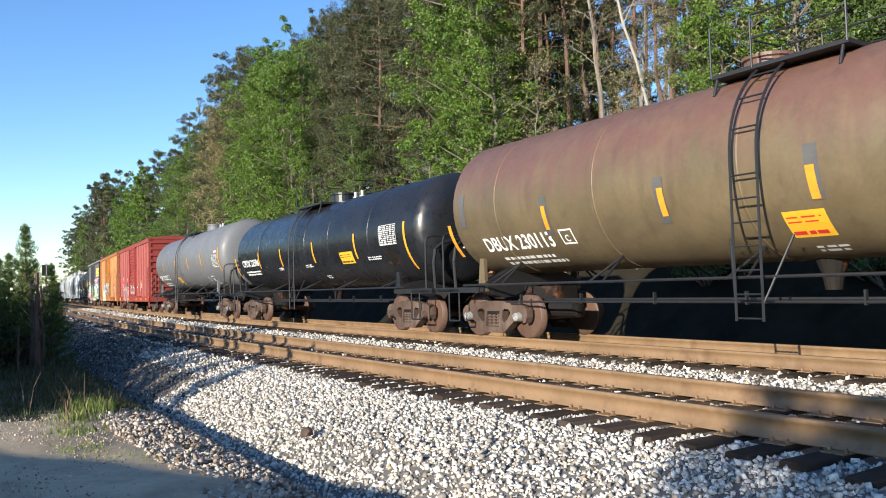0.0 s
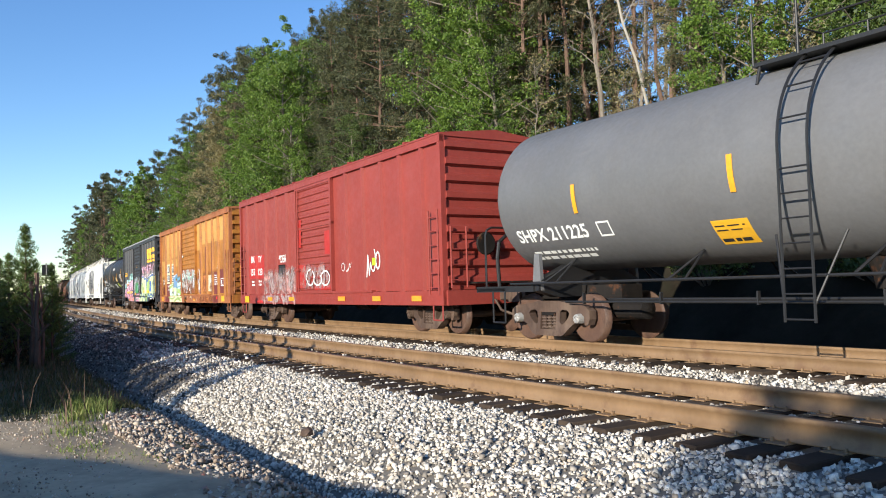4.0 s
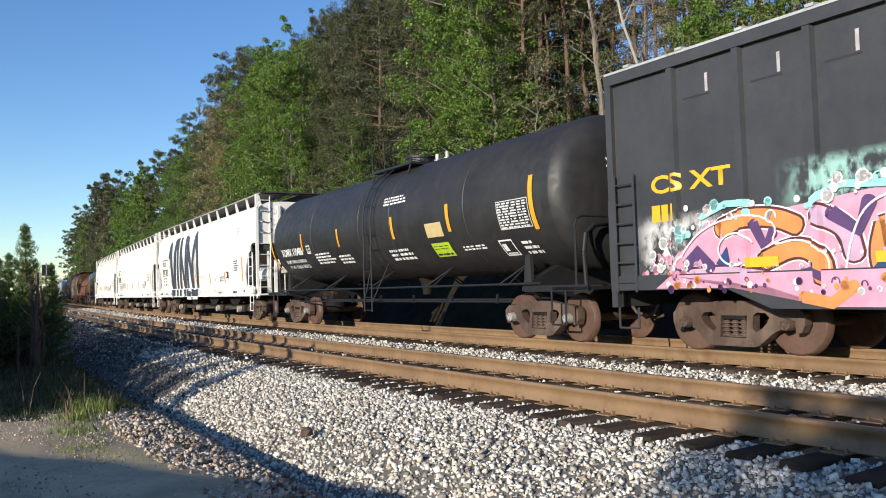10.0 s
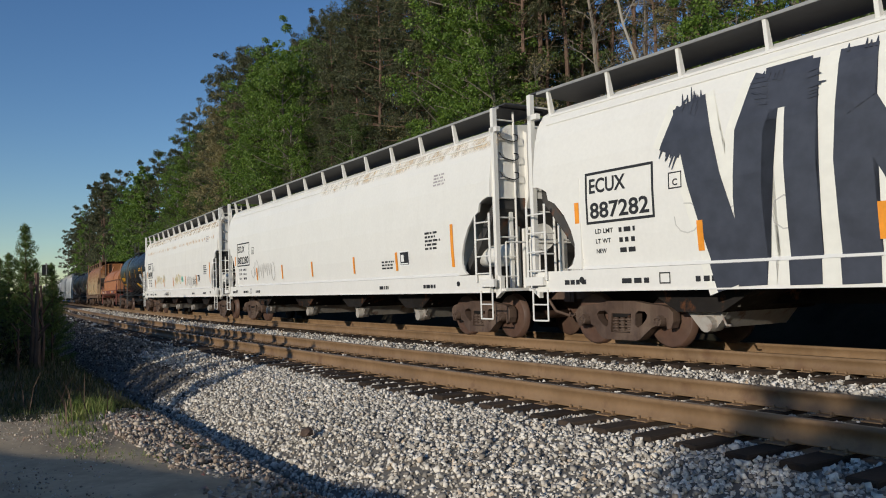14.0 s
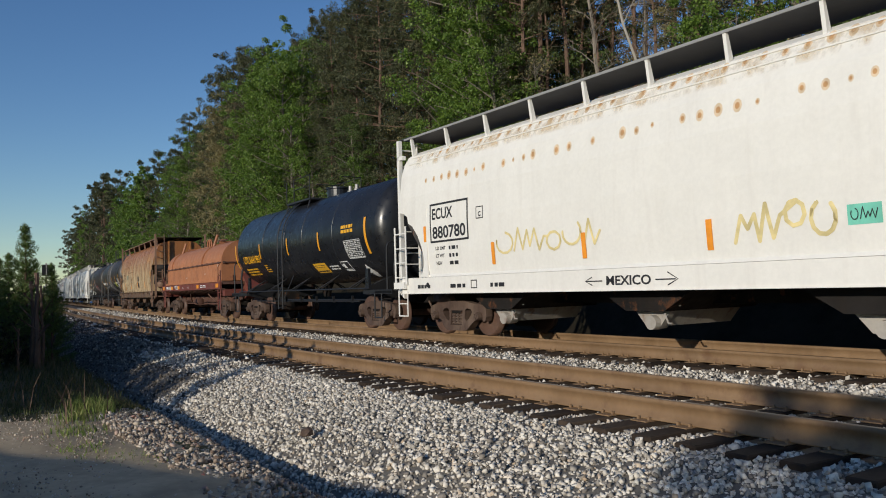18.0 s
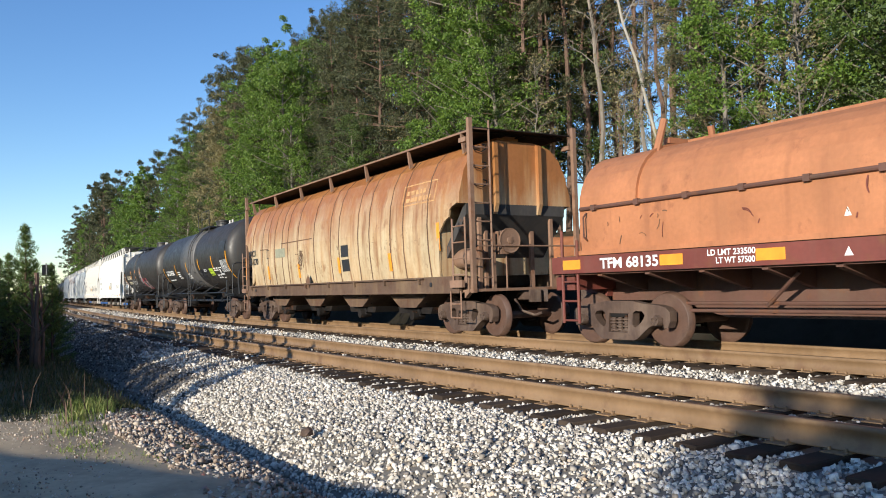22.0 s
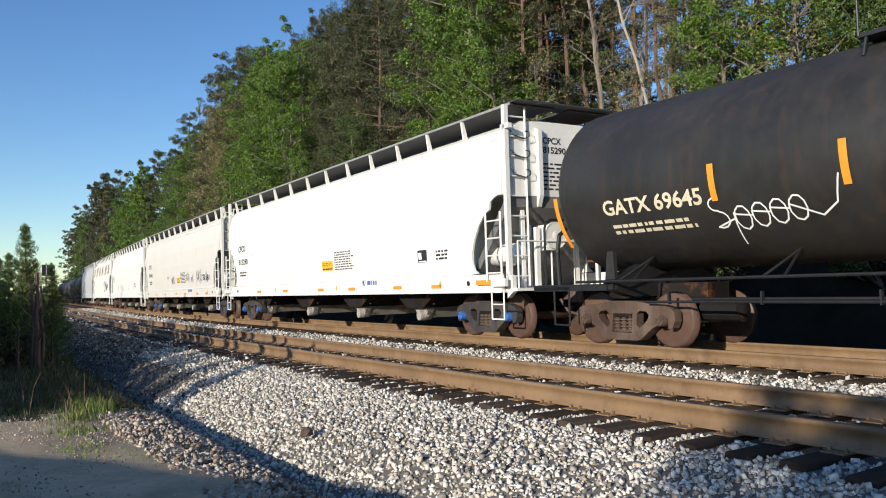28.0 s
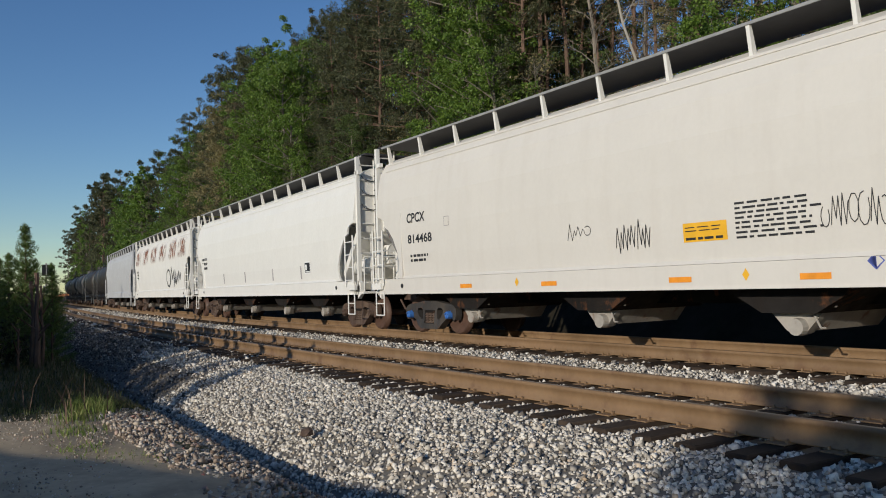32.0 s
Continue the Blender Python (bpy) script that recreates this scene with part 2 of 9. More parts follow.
def springs_mesh():
    bm = B()
    box(bm, -0.2, 0.2, -0.09, 0.0, 0.25, 0.27)
    for sx in (-0.15, 0.0, 0.15):
        rod(bm, (sx, -0.045, 0.26), (sx, -0.045, 0.5), 0.046, 8)
        for i in range(4):
            z = 0.262 + i * 0.06
            lathe(bm, [(z, 0.045), (z + 0.012, 0.072), (z + 0.032, 0.072), (z + 0.045, 0.045)], (sx, -0.045, 0), "z", 10)
    me = bpy.data.meshes.new("springs")
    bm.to_mesh(me)
    bm.free()
    return me


def cap_mesh():
    bm = B()
    lathe(bm, [(-0.115, 0.02), (-0.10, 0.045), (-0.115, 0.055), (-0.11, 0.085), (0.0, 0.10), (0.06, 0.10)], (0, 0, 0), "y", 14)
    for i in range(3):
        a = i * 2.094 + 0.5
        rod(bm, (0.06 * math.cos(a), -0.11, 0.06 * math.sin(a)), (0.06 * math.cos(a), -0.135, 0.06 * math.sin(a)), 0.016, 6)
    me = bpy.data.meshes.new("bearing")
    bm.to_mesh(me)
    bm.free()
    return me


def wheelset_mesh():
    """Two plate wheels on an axle; the worn treads are a second material."""
    bm = B()
    for sy in (-1, 1):
        y = sy * 0.72
        lathe(bm, [(y - sy * 0.03, 0.12), (y + sy * 0.02, 0.30), (y, 0.385), (y, 0.40)], (0, 0, 0), "y", 28)
        lathe(bm, [(y + sy * 0.10, 0.10), (y + sy * 0.10, 0.17), (y + sy * 0.055, 0.22), (y + sy * 0.04, 0.34), (y + sy * 0.085, 0.395), (y + sy * 0.085, 0.41)], (0, 0, 0), "y", 28)
        lathe(bm, [(y + sy * 0.125, 0.43), (y + sy * 0.128, 0.40), (y + sy * 0.08, 0.385)], (0, 0, 0), "y", 28)
    rod(bm, (0, -1.05, 0), (0, 1.05, 0), 0.085, 12)
    n = len(bm.faces)
    for sy in (-1, 1):
        y = sy * 0.72
        lathe(bm, [(y - sy * 0.012, 0.39), (y - sy * 0.012, 0.475), (y + sy * 0.006, 0.483), (y + sy * 0.03, 0.458), (y + sy * 0.127, 0.452), (y + sy * 0.13, 0.43)], (0, 0, 0), "y", 32)
    bm.faces.ensure_lookup_table()
    for f in bm.faces[n:]:
        f.material_index = 1
    me = bpy.data.meshes.new("wheelset")
    bm.to_mesh(me)
    bm.free()
    me.polygons.foreach_set("use_smooth", [True] * len(me.polygons))
    return me


def bolster_mesh():
    bm = B()
    prism(bm, [(-1.09, 0.51), (-0.9, 0.49), (-0.3, 0.38), (0.3, 0.38), (0.9, 0.49), (1.09, 0.51), (1.09, 0.565), (0.9, 0.60), (0.3, 0.68), (-0.3, 0.68), (-0.9, 0.60), (-1.09, 0.565)], -0.2, 0.2, "x")
    lathe(bm, [(0.66, 0.2), (0.76, 0.2)], (0, 0, 0), "z", 16)
    for sx in (-1, 1):
        rod(bm, (sx * 0.42, -0.8, 0.36), (sx * 0.42, 0.8, 0.36), 0.05, 8)
        for sy in (-0.72, 0.72):
            box(bm, sx * 0.40 - 0.05, sx * 0.40 + 0.05, sy - 0.05, sy + 0.05, 0.26, 0.5)
    me = bpy.data.meshes.new("truck")
    bm.to_mesh(me)
    bm.free()
    return me


SIDEFRAME, SPRINGS, BEARING, BOLSTER = sideframe_mesh(), springs_mesh(), cap_mesh(), bolster_mesh()
WHEELSET = wheelset_mesh()
SPRINGS.materials.append(M_TRUCK)
BOLSTER.materials.append(M_UNDER)
_made = {}
SPUN = {-1: [], 1: []}


def in_tone(me, material):
    """The same mesh in another material, made once for each."""
    key = (me.name, material.name)
    if key not in _made:
        c = me.copy()
        c.materials.clear()
        c.materials.append(material)
        if me == WHEELSET:
            c.materials.append(M_TREAD)
        _made[key] = c
    return _made[key]


def trucks(car, half, middle=0.0, material=None, cap=None, wheel=None):
    """Two four-wheel trucks under a car."""
    material, cap, wheel = material or M_TRUCK, cap or M_TRUCK, wheel or M_WHEEL
    for end in (-1, 1):
        t = hang("truck", BOLSTER, None, car)
        t.matrix_basis = pose(middle + end * half, 0, 0)
        for sy in (-1, 1):
            f = hang("sideframe", in_tone(SIDEFRAME, material), None, t)
            f.matrix_basis = pose(0, sy * 1.0, 0, 0, 0, 0 if sy < 0 else 180)
        s = hang("coil_spring_nest", SPRINGS, None, t)
        tagged(s, kind="stuff")
        s.matrix_basis = pose(0, -1.0, 0)
        for sx in (-1, 1):
            w = hang("wheelset", in_tone(WHEELSET, wheel), None, t)
            w.matrix_basis = pose(sx * 0.889, 0, 0.457)
            SPUN[sx].append(w)
            c = hang("bearing_cap", in_tone(BEARING, cap), None, t)
            c.matrix_basis = pose(sx * 0.889, -1.07, 0.457)


def coupler(car, x, end, material=None):
    bm = B()
    box(bm, min(x, x + end * 0.55), max(x, x + end * 0.55), -0.09, 0.09, 0.79, 0.96)
    prism(bm, [(x + end * 0.5, -0.16), (x + end * 0.74, -0.19), (x + end * 0.8, -0.05), (x + end * 0.68, 0.02), (x + end * 0.82, 0.12), (x + end * 0.5, 0.17)], 0.74, 1.01, "z")
    bent(bm, [(x + end * 0.1, -0.25, 0.80), (x + end * 0.3, -0.22, 0.55), (x + end * 0.62, -0.1, 0.45), (x + end * 0.78, -0.02, 0.5)], 0.03)
    return part("coupler", bm, material or M_TRUCK, car)


def wagon(label, category, group="cars of the freight train"):
    e = new(category.replace(" ", "_"))
    e.empty_display_size = 0.5
    return tagged(e, label, category, group)


def ladder(car, x, y, z0, z1, w, material, rungs, axis="x", name="ladder", r=0.016):
    bm = B()
    for d in (0, w):
        a = (x + d, y, z0) if axis == "x" else (x, y + d, z0)
        b = (x + d, y, z1) if axis == "x" else (x, y + d, z1)
        rod(bm, a, b, r * 1.4, 6)
    for i in range(rungs):
        z = z0 + (z1 - z0) * (i + 0.5) / rungs
        a = (x, y, z)
        b = (x + w, y, z) if axis == "x" else (x, y + w, z)
        rod(bm, a, b, r, 6)
    return part(name, bm, material, car)


# ---- box cars ----
def box_car(label, x0, x1, half, body, trim, roof, posts, door, top=4.62, sill=0.70, ribs=9, door_tone=None):
    """An outside-post box car. posts: places of the side posts; door: left and right edge of the sliding door."""
    car = wagon(label, "box car")
    y = 1.52
    bm = B()
    box(bm, x0 + 0.05, x1 - 0.05, -y, y, 1.05, top - 0.12)
    part("body", bm, body, car)
    bm = B()
    for sy in (-1, 1):
        lo, hi = sorted((sy * y, sy * (y + 0.085)))
        prism(bm, [(x0, 0.98), (x0 + 2.3, 0.98), (x0 + 3.0, sill), (x1 - 3.0, sill), (x1 - 2.3, 0.98), (x1, 0.98), (x1, 1.22), (x0, 1.22)]
              if sill < 0.8 and door_tone == "deep" else [(x0, sill), (x1, sill), (x1, sill + 0.34), (x0, sill + 0.34)], lo, hi, "y")
    part("side_sill", bm, trim, car)
    bm = B()
    for sy in (-1, 1):
        lo, hi = sorted((sy * (y - 0.02), sy * (y + 0.09)))
        box(bm, x0, x1, lo, hi, top - 0.17, top)
    part("top_rail", bm, trim, car)
    bm = B()
    rp = [(-y - 0.1, top + 0.005), (-y - 0.1, top + 0.045), (0, top + 0.22), (y + 0.1, top + 0.045), (y + 0.1, top + 0.005), (y, top - 0.02), (-y, top - 0.02)]
    prism(bm, rp, x0 + 0.02, x1 - 0.02, "x")
    rf = part("roof", bm, roof, car)
    k = 14
    for i in range(k):
        xx = x0 + (x1 - x0) * (i + 0.5) / k
        bm = B()
        prism(bm, [(a * 1.012, b + 0.04) for a, b in rp[:5]] + [(y, top), (-y, top)], xx - 0.06, xx + 0.06, "x")
        part("roof_rib", bm, roof, rf)
    for xx in posts:
        for sy in (-1, 1):
            bm = B()
            lo = sy * y
            prism(bm, [(xx - 0.085, lo), (xx - 0.05, lo + sy * 0.075), (xx + 0.05, lo + sy * 0.075), (xx + 0.085, lo)], sill + 0.34, top - 0.17, "z")
            part("side_post", bm, body, car)
    for xx in (x0, x1):
        for sy in (-1, 1):
            bm = B()
            lo, hi = sorted((sy * (y - 0.06), sy * (y + 0.08)))
            box(bm, xx - (0.0 if xx == x0 else 0.13), xx + (0.13 if xx == x0 else 0.0), lo, hi, sill, top)
            part("corner_post", bm, trim, car)
    # corrugated ends
    for xx, end in ((x0, -1), (x1, 1)):
        pts = [(xx - end * 0.1, sill + 0.3)]
        n = ribs
        for i in range(n):
            a = sill + 0.35 + (top - sill - 0.4) * i / n
            h = (top - sill - 0.4) / n
            pts += [(xx - end * 0.06, a), (xx - end * 0.06, a + h * 0.28), (xx + end * 0.05, a + h * 0.42), (xx + end * 0.05, a + h * 0.72), (xx - end * 0.06, a + h * 0.9)]
        pts += [(xx - end * 0.06, top - 0.02), (xx - end * 0.1, top - 0.02)]
        bm = B()
        prism(bm, pts, -y + 0.05, y - 0.05, "y")
        box(bm, min(xx, xx + end * 0.07), max(xx, xx + end * 0.07), -y, y, sill, sill + 0.34)
        part("corrugated_end", bm, body, car)
        for j in range(2):
            ladder(car, xx + end * 0.13, -1.45 if j == 0 else 1.0, 1.1, 2.5, 0.42, trim, 4, "y")
        ladder(car, xx + (0.16 if end < 0 else -0.58), -y - 0.10, 0.95, 2.9, 0.42, trim, 6)
        bm = B()
        for sy in (-1, 1):
            a = xx - end * 0.12
            bent(bm, [(a, sy * 1.55, sill), (a, sy * 1.55, 0.36), (a - end * 0.42, sy * 1.55, 0.36), (a - end * 0.42, sy * 1.55, sill)], 0.02)
        part("stirrup_step", bm, trim, car)
        bm = B()
        box(bm, min(xx, xx + end * 0.34), max(xx, xx + end * 0.34), -0.9, 0.9, 1.18, 1.22)
        part("crossover_platform", bm, M_UNDER, car)
        coupler(car, xx, end)
    bm = B()
    lathe(bm, [(-0.03, 0.03), (-0.03, 0.24), (0.0, 0.27), (0.03, 0.24), (0.03, 0.03)], (x1 + 0.22, -0.55, 2.1), "x", 18)
    rod(bm, (x1 + 0.22, -0.55, 2.1), (x1, -0.55, 2.1), 0.03)
    part("hand_brake_wheel", bm, M_UNDER, car)
    # sliding door
    d0, d1 = door
    bm = B()
    pts = [(-y - 0.005, sill + 0.42)]
    n = 15
    dh = (top - 0.2) - (sill + 0.46)
    for i in range(n):
        a = sill + 0.46 + dh * i / n
        h = dh / n
        pts += [(-y - 0.05, a), (-y - 0.05, a + h * 0.45), (-y - 0.085, a + h * 0.6), (-y - 0.085, a + h * 0.85)]
    pts += [(-y - 0.05, top - 0.2), (-y - 0.005, top - 0.2)]
    prism(bm, pts, d0 + 0.06, d1 - 0.06, "x")
    dr = part("sliding_door", bm, body, car)
    bm = B()
    for a in (d0, d1 - 0.1):
        box(bm, a, a + 0.1, -y - 0.115, -y, sill + 0.36, top - 0.18)
    for z in (sill + 0.36, sill + 0.36 + dh * 0.62, top - 0.26):
        box(bm, d0, d1, -y - 0.11, -y - 0.01, z, z + 0.07)
    part("door_frame", bm, body, dr)
    bm = B()
    for a in (d0 + 0.16, d0 + 0.3):
        rod(bm, (a, -y - 0.14, sill + 0.4), (a, -y - 0.14, top - 0.25), 0.02)
    box(bm, d0 + 0.08, d0 + 0.4, -y - 0.17, -y - 0.1, 1.75, 1.83)
    part("locking_bar", bm, trim, dr)
    bm = B()
    box(bm, d0 - 0.3, d1 + (d1 - d0) * 0.9, -y - 0.12, -y, sill + 0.33, sill + 0.39)
    part("door_track", bm, trim, car)
    under(car, x0, x1, half, sill + 0.05)
    trucks(car, half)
    return car


def under(car, x0, x1, half, z, tone=None):
    """Centre sill, cross bearers and brake gear."""
    tone = tone or M_UNDER
    bm = B()
    box(bm, x0 + 0.2, x1 - 0.2, -0.18, 0.18, 0.68, 1.02)
    part("centre_sill", bm, tone, car)
    for i in range(7):
        xx = -half + 0.9 + (2 * half - 1.8) * i / 6
        bm = B()
        prism(bm, [(-1.45, 1.02), (-1.45, 0.9), (-0.18, 0.7), (0.18, 0.7), (1.45, 0.9), (1.45, 1.02)], xx - 0.05, xx + 0.05, "x")
        part("cross_bearer", bm, tone, car)
    bm = B()
    lathe(bm, [(-0.45, 0.05), (-0.42, 0.2), (0.42, 0.2), (0.45, 0.05)], (1.6, -0.75, 0.72), "x", 14)
    part("air_reservoir", bm, tone, car)
    bm = B()
    lathe(bm, [(-0.28, 0.05), (-0.28, 0.13), (0.25, 0.13), (0.25, 0.05)], (-1.4, -0.8, 0.66), "x", 12)
    rod(bm, (-1.1, -0.8, 0.66), (-3.5, -0.6, 0.62), 0.02)
    part("brake_cylinder", bm, tone, car)
    bm = B()
    rod(bm, (-half, -0.35, 0.62), (half, -0.35, 0.62), 0.025)
    part("brake_pipe", bm, tone, car)


# ---- tank cars ----
def tank_car(label, x0, x1, half, shell, trim, r=1.49, zc=2.90, walk_at=0.0, rail=True, ribs=(), bands=(), dome=0.9, low=None, middle=0.0, strips=(), strip_tone=None, ring=None, cap=None, head=0.50, end_strips=True):
    car = wagon(label, "tank car")
    zb = zc - r
    dish = [(head * (0.58 * u * u + 0.42 * u ** 14), max(0.02, r * u)) for u in (0.0, 0.15, 0.3, 0.45, 0.6, 0.72, 0.82, 0.88, 0.92, 0.95, 0.975, 0.99, 1.0)]
    x1 += 0.28
    prof = [(x0 + a, b) for a, b in dish]
    prof += [(x1 - a, b) for a, b in dish[::-1]]
    bm = B()
    lathe(bm, prof, (0, 0, zc), "x", 48)
    part("tank_shell", bm, shell, car, smooth=True)
    for xx in ribs:
        bm = B()
        lathe(bm, [(xx - 0.03, r - 0.02), (xx - 0.018, r + 0.010), (xx + 0.018, r + 0.010), (xx + 0.03, r - 0.02)], (0, 0, zc), "x", 48)
        part("weld_seam", bm, shell, car, smooth=True)
    for xx, w, tone in bands:
        bm = B()
        lathe(bm, [(xx, r - 0.02), (xx, r + 0.012), (xx + w, r + 0.012), (xx + w, r - 0.02)], (0, 0, zc), "x", 48)
        part("jacket_band", bm, tone, car, smooth=True)

    def wrap(a, b):
        u = np.clip((b - zc) / (r + 0.004), -0.98, 0.98)
        return a, -(r + 0.016) * np.sqrt(1 - u * u), zc + (r + 0.016) * u

    for i, (xx, z0, z1, w) in enumerate(strips):
        strip_on("reflective_strip", xx, w, z0, z1, strip_tone or M_YELLOW, car, wrap)
    # stub sills, bolsters and saddles
    for end, xe in ((-1, x0), (1, x1)):
        bx = middle + end * half
        bm = B()
        a, b = sorted((bx - end * 1.2, xe + end * 0.25))
        box(bm, a, b, -0.28, 0.28, 0.72, 1.08)
        part("stub_sill", bm, M_UNDER, car)
        bm = B()
        prism(bm, [(-1.30, 1.22), (-1.40, 1.15), (-1.42, 1.0), (-0.9, 0.86), (0.9, 0.86), (1.42, 1.0), (1.40, 1.15), (1.30, 1.22), (0.6, zb + 0.12), (0, zb - 0.02), (-0.6, zb + 0.12)], bx - 0.12, bx + 0.12, "x")
        part("body_bolster", bm, trim, car)
        bm = B()
        a, b = sorted((xe - end * 0.55, xe + end * 0.45))
        box(bm, a, b, -1.45, 1.45, 1.0, 1.06)
        for sy in (-1, 1):
            lo, hi = sorted((sy * 1.38, sy * 1.45))
            box(bm, min(a, bx), max(b, bx), lo, hi, 0.98, 1.10)
        part("end_platform", bm, trim, car)
        for sy in (-1, 1):
            bm = B()
            q = xe - end * 0.15
            bent(bm, [(q, sy * 1.46, 1.0), (q, sy * 1.46, 0.36), (q - end * 0.4, sy * 1.46, 0.36), (q - end * 0.4, sy * 1.46, 1.0)], 0.02)
            part("stirrup_step", bm, trim, car)
        p = xe + end * 0.12
        bm = B()
        bent(bm, [(p, -1.42, 1.02), (p, -1.42, 2.18), (p, -1.38, 2.3), (p, -1.26, 2.36), (p, 1.26, 2.36), (p, 1.38, 2.3), (p, 1.42, 2.18), (p, 1.42, 1.02)], 0.024)
        part("end_handrail", bm, trim, car)
        # a second hoop, of black pipe, across the tank head
        p = xe + end * 0.06
        bm = B()
        bent(bm, [(p, -1.12, 1.02), (p, -1.16, 1.7), (p, -1.1, 2.05), (p, -0.9, 2.2), (p, -0.4, 2.28), (p, 0.4, 2.28), (p, 0.9, 2.2), (p, 1.1, 2.05), (p, 1.16, 1.7)], 0.042, 8)
        part("vent_pipe", bm, M_BLACK, car)
        coupler(car, xe + end * 0.1, end)
        for sy in (-1, 1):
            bm = B()
            prism(bm, [(bx - 0.14, 1.0), (bx - 0.05, zb + 0.34), (bx + 0.09, zb + 0.34), (bx + 0.13, 1.0)], *sorted((sy * 1.28, sy * 1.36)), "y")
            part("saddle_plate", bm, shell, car)
    # running rail along the belly with its brackets
    if rail:
        bm = B()
        for sy in (-1, 1):
            rod(bm, (x0 + 0.8, sy * 1.5, 1.14), (x1 - 0.8, sy * 1.5, 1.14), 0.024)
        part("side_handrail", bm, trim, car)
        k = 5
        for i in range(k):
            xx = x0 + 2.0 + (x1 - x0 - 4.0) * i / (k - 1)
            for sy in (-1, 1):
                bm = B()
                bent(bm, [(xx - 0.17, sy * 1.5, 1.14), (xx, sy * 0.8, zc - math.sqrt(r * r - 0.64) - 0.01), (xx + 0.17, sy * 1.5, 1.14)], 0.022)
                part("rail_bracket", bm, trim, car)
    # belly piping
    bm = B()
    rod(bm, (middle - half + 0.7, -1.25, 0.78), (middle + half - 0.7, -1.25, 0.78), 0.022)
    rod(bm, (middle - half + 0.7, -0.5, 0.8), (middle + half - 0.7, -0.5, 0.8), 0.03)
    part("brake_pipe", bm, trim, car)
    for i in range(7):
        xx = middle - half + 1.2 + (2 * half - 2.4) * i / 6
        bm = B()
        box(bm, xx - 0.014, xx + 0.014, -1.28, -1.22, 0.74, 0.94)
        part("pipe_hanger", bm, trim, car)
    bm = B()
    lathe(bm, [(zb - 0.45, 0.05), (zb - 0.45, 0.12), (zb - 0.2, 0.16), (zb + 0.05, 0.26)], (walk_at + 0.3, 0, 0), "z", 14)
    part("bottom_outlet", bm, M_UNDER, car)
    bm = B()
    lathe(bm, [(-0.4, 0.05), (-0.36, 0.19), (0.36, 0.19), (0.4, 0.05)], (middle - half + 1.6, -0.4, 0.62), "x", 14)
    part("air_reservoir", bm, M_UNDER, car)
    # top platform, railings, dome and ladder
    zt = zc + r
    w0, w1 = walk_at - 1.0, walk_at + 1.25
    bm = B()
    for sy in (-1, 1):
        lo, hi = sorted((sy * 0.35, sy * 0.95))
        box(bm, w0, w1, lo, hi, zt - 0.1, zt - 0.04)
        for xx in (w0 + 0.1, w1 - 0.1):
            rod(bm, (xx, sy * 0.9, zt - 0.08), (xx, sy * 1.0, zc + math.sqrt(r * r - 1.0)), 0.025)
    part("top_walkway", bm, trim, car)
    for sy in (-1, 1):
        for xx in (w0 + 0.02, w0 + 0.75, w1 - 0.02):
            bm = B()
            rod(bm, (xx, sy * 0.95, zt - 0.08), (xx, sy * 0.95, zt + 0.72), 0.018)
            part("railing_post", bm, trim, car)
        for z in (zt + 0.36, zt + 0.72):
            bm = B()
            rod(bm, (w0 + (0.75 if sy < 0 else 0), sy * 0.95, z), (w1, sy * 0.95, z), 0.016)
            part("railing_bar", bm, trim, car)
    for xx in (w0, w1):
        bm = B()
        rod(bm, (xx, 0.95, zt + 0.72), (xx, 0.2, zt + 0.72), 0.016)
        part("railing_bar", bm, trim, car)
    bm = B()
    dx = walk_at + dome
    lathe(bm, [(zt - 0.12, 0.38), (zt + 0.22, 0.38), (zt + 0.24, 0.42), (zt + 0.29, 0.42), (zt + 0.31, 0.3), (zt + 0.34, 0.05)], (dx, 0, 0), "z", 22)
    part("manway_dome", bm, shell, car)
    bm = B()
    for dd in (0.75, 1.25):
        lathe(bm, [(zt - 0.1, 0.1), (zt + 0.1, 0.1), (zt + 0.12, 0.06), (zt + 0.26, 0.06)], (dx + dd, 0.1, 0), "z", 12)
    part("safety_valve", bm, M_CAP_GREY, car)
    # curved ladder on the near side
    lx = walk_at - 0.2
    bm = B()

    def round_at(z):
        return -(r + 0.14) * math.sqrt(max(0.0, 1 - ((z - zc) / (r + 0.14)) ** 2)) if z > zc else -(r + 0.14)

    for d in (0, 0.44):
        pts = [(lx + d, -(r + 0.14), 0.52)]
        for i in range(12):
            a = math.pi / 2 * i / 11 * 0.78
            pts.append((lx + d, -(r + 0.14) * math.cos(a), zc + (r + 0.14) * math.sin(a)))
        bent(bm, pts, 0.022, 6)
        bent(bm, [(lx + d - (0.3 if d == 0 else -0.3), -1.3, zc - 1.15), (lx + d, -(r + 0.14), 0.75)], 0.018)
    ladder_ob = part("side_ladder", bm, trim, car)
    zs = [0.56 + 0.34 * i for i in range(7)]
    for z in zs:
        bm = B()
        rod(bm, (lx, -(r + 0.14), z), (lx + 0.44, -(r + 0.14), z), 0.014, 6)
        part("rung", bm, trim, ladder_ob)
    for i in range(4):
        a = math.pi / 2 * 0.2 * (i + 0.8)
        p = (-(r + 0.14) * math.cos(a), zc + (r + 0.14) * math.sin(a))
        bm = B()
        rod(bm, (lx, *p), (lx + 0.44, *p), 0.014, 6)
        part("rung", bm, trim, ladder_ob)
    trucks(car, half, middle, cap=cap)
    return car, wrap


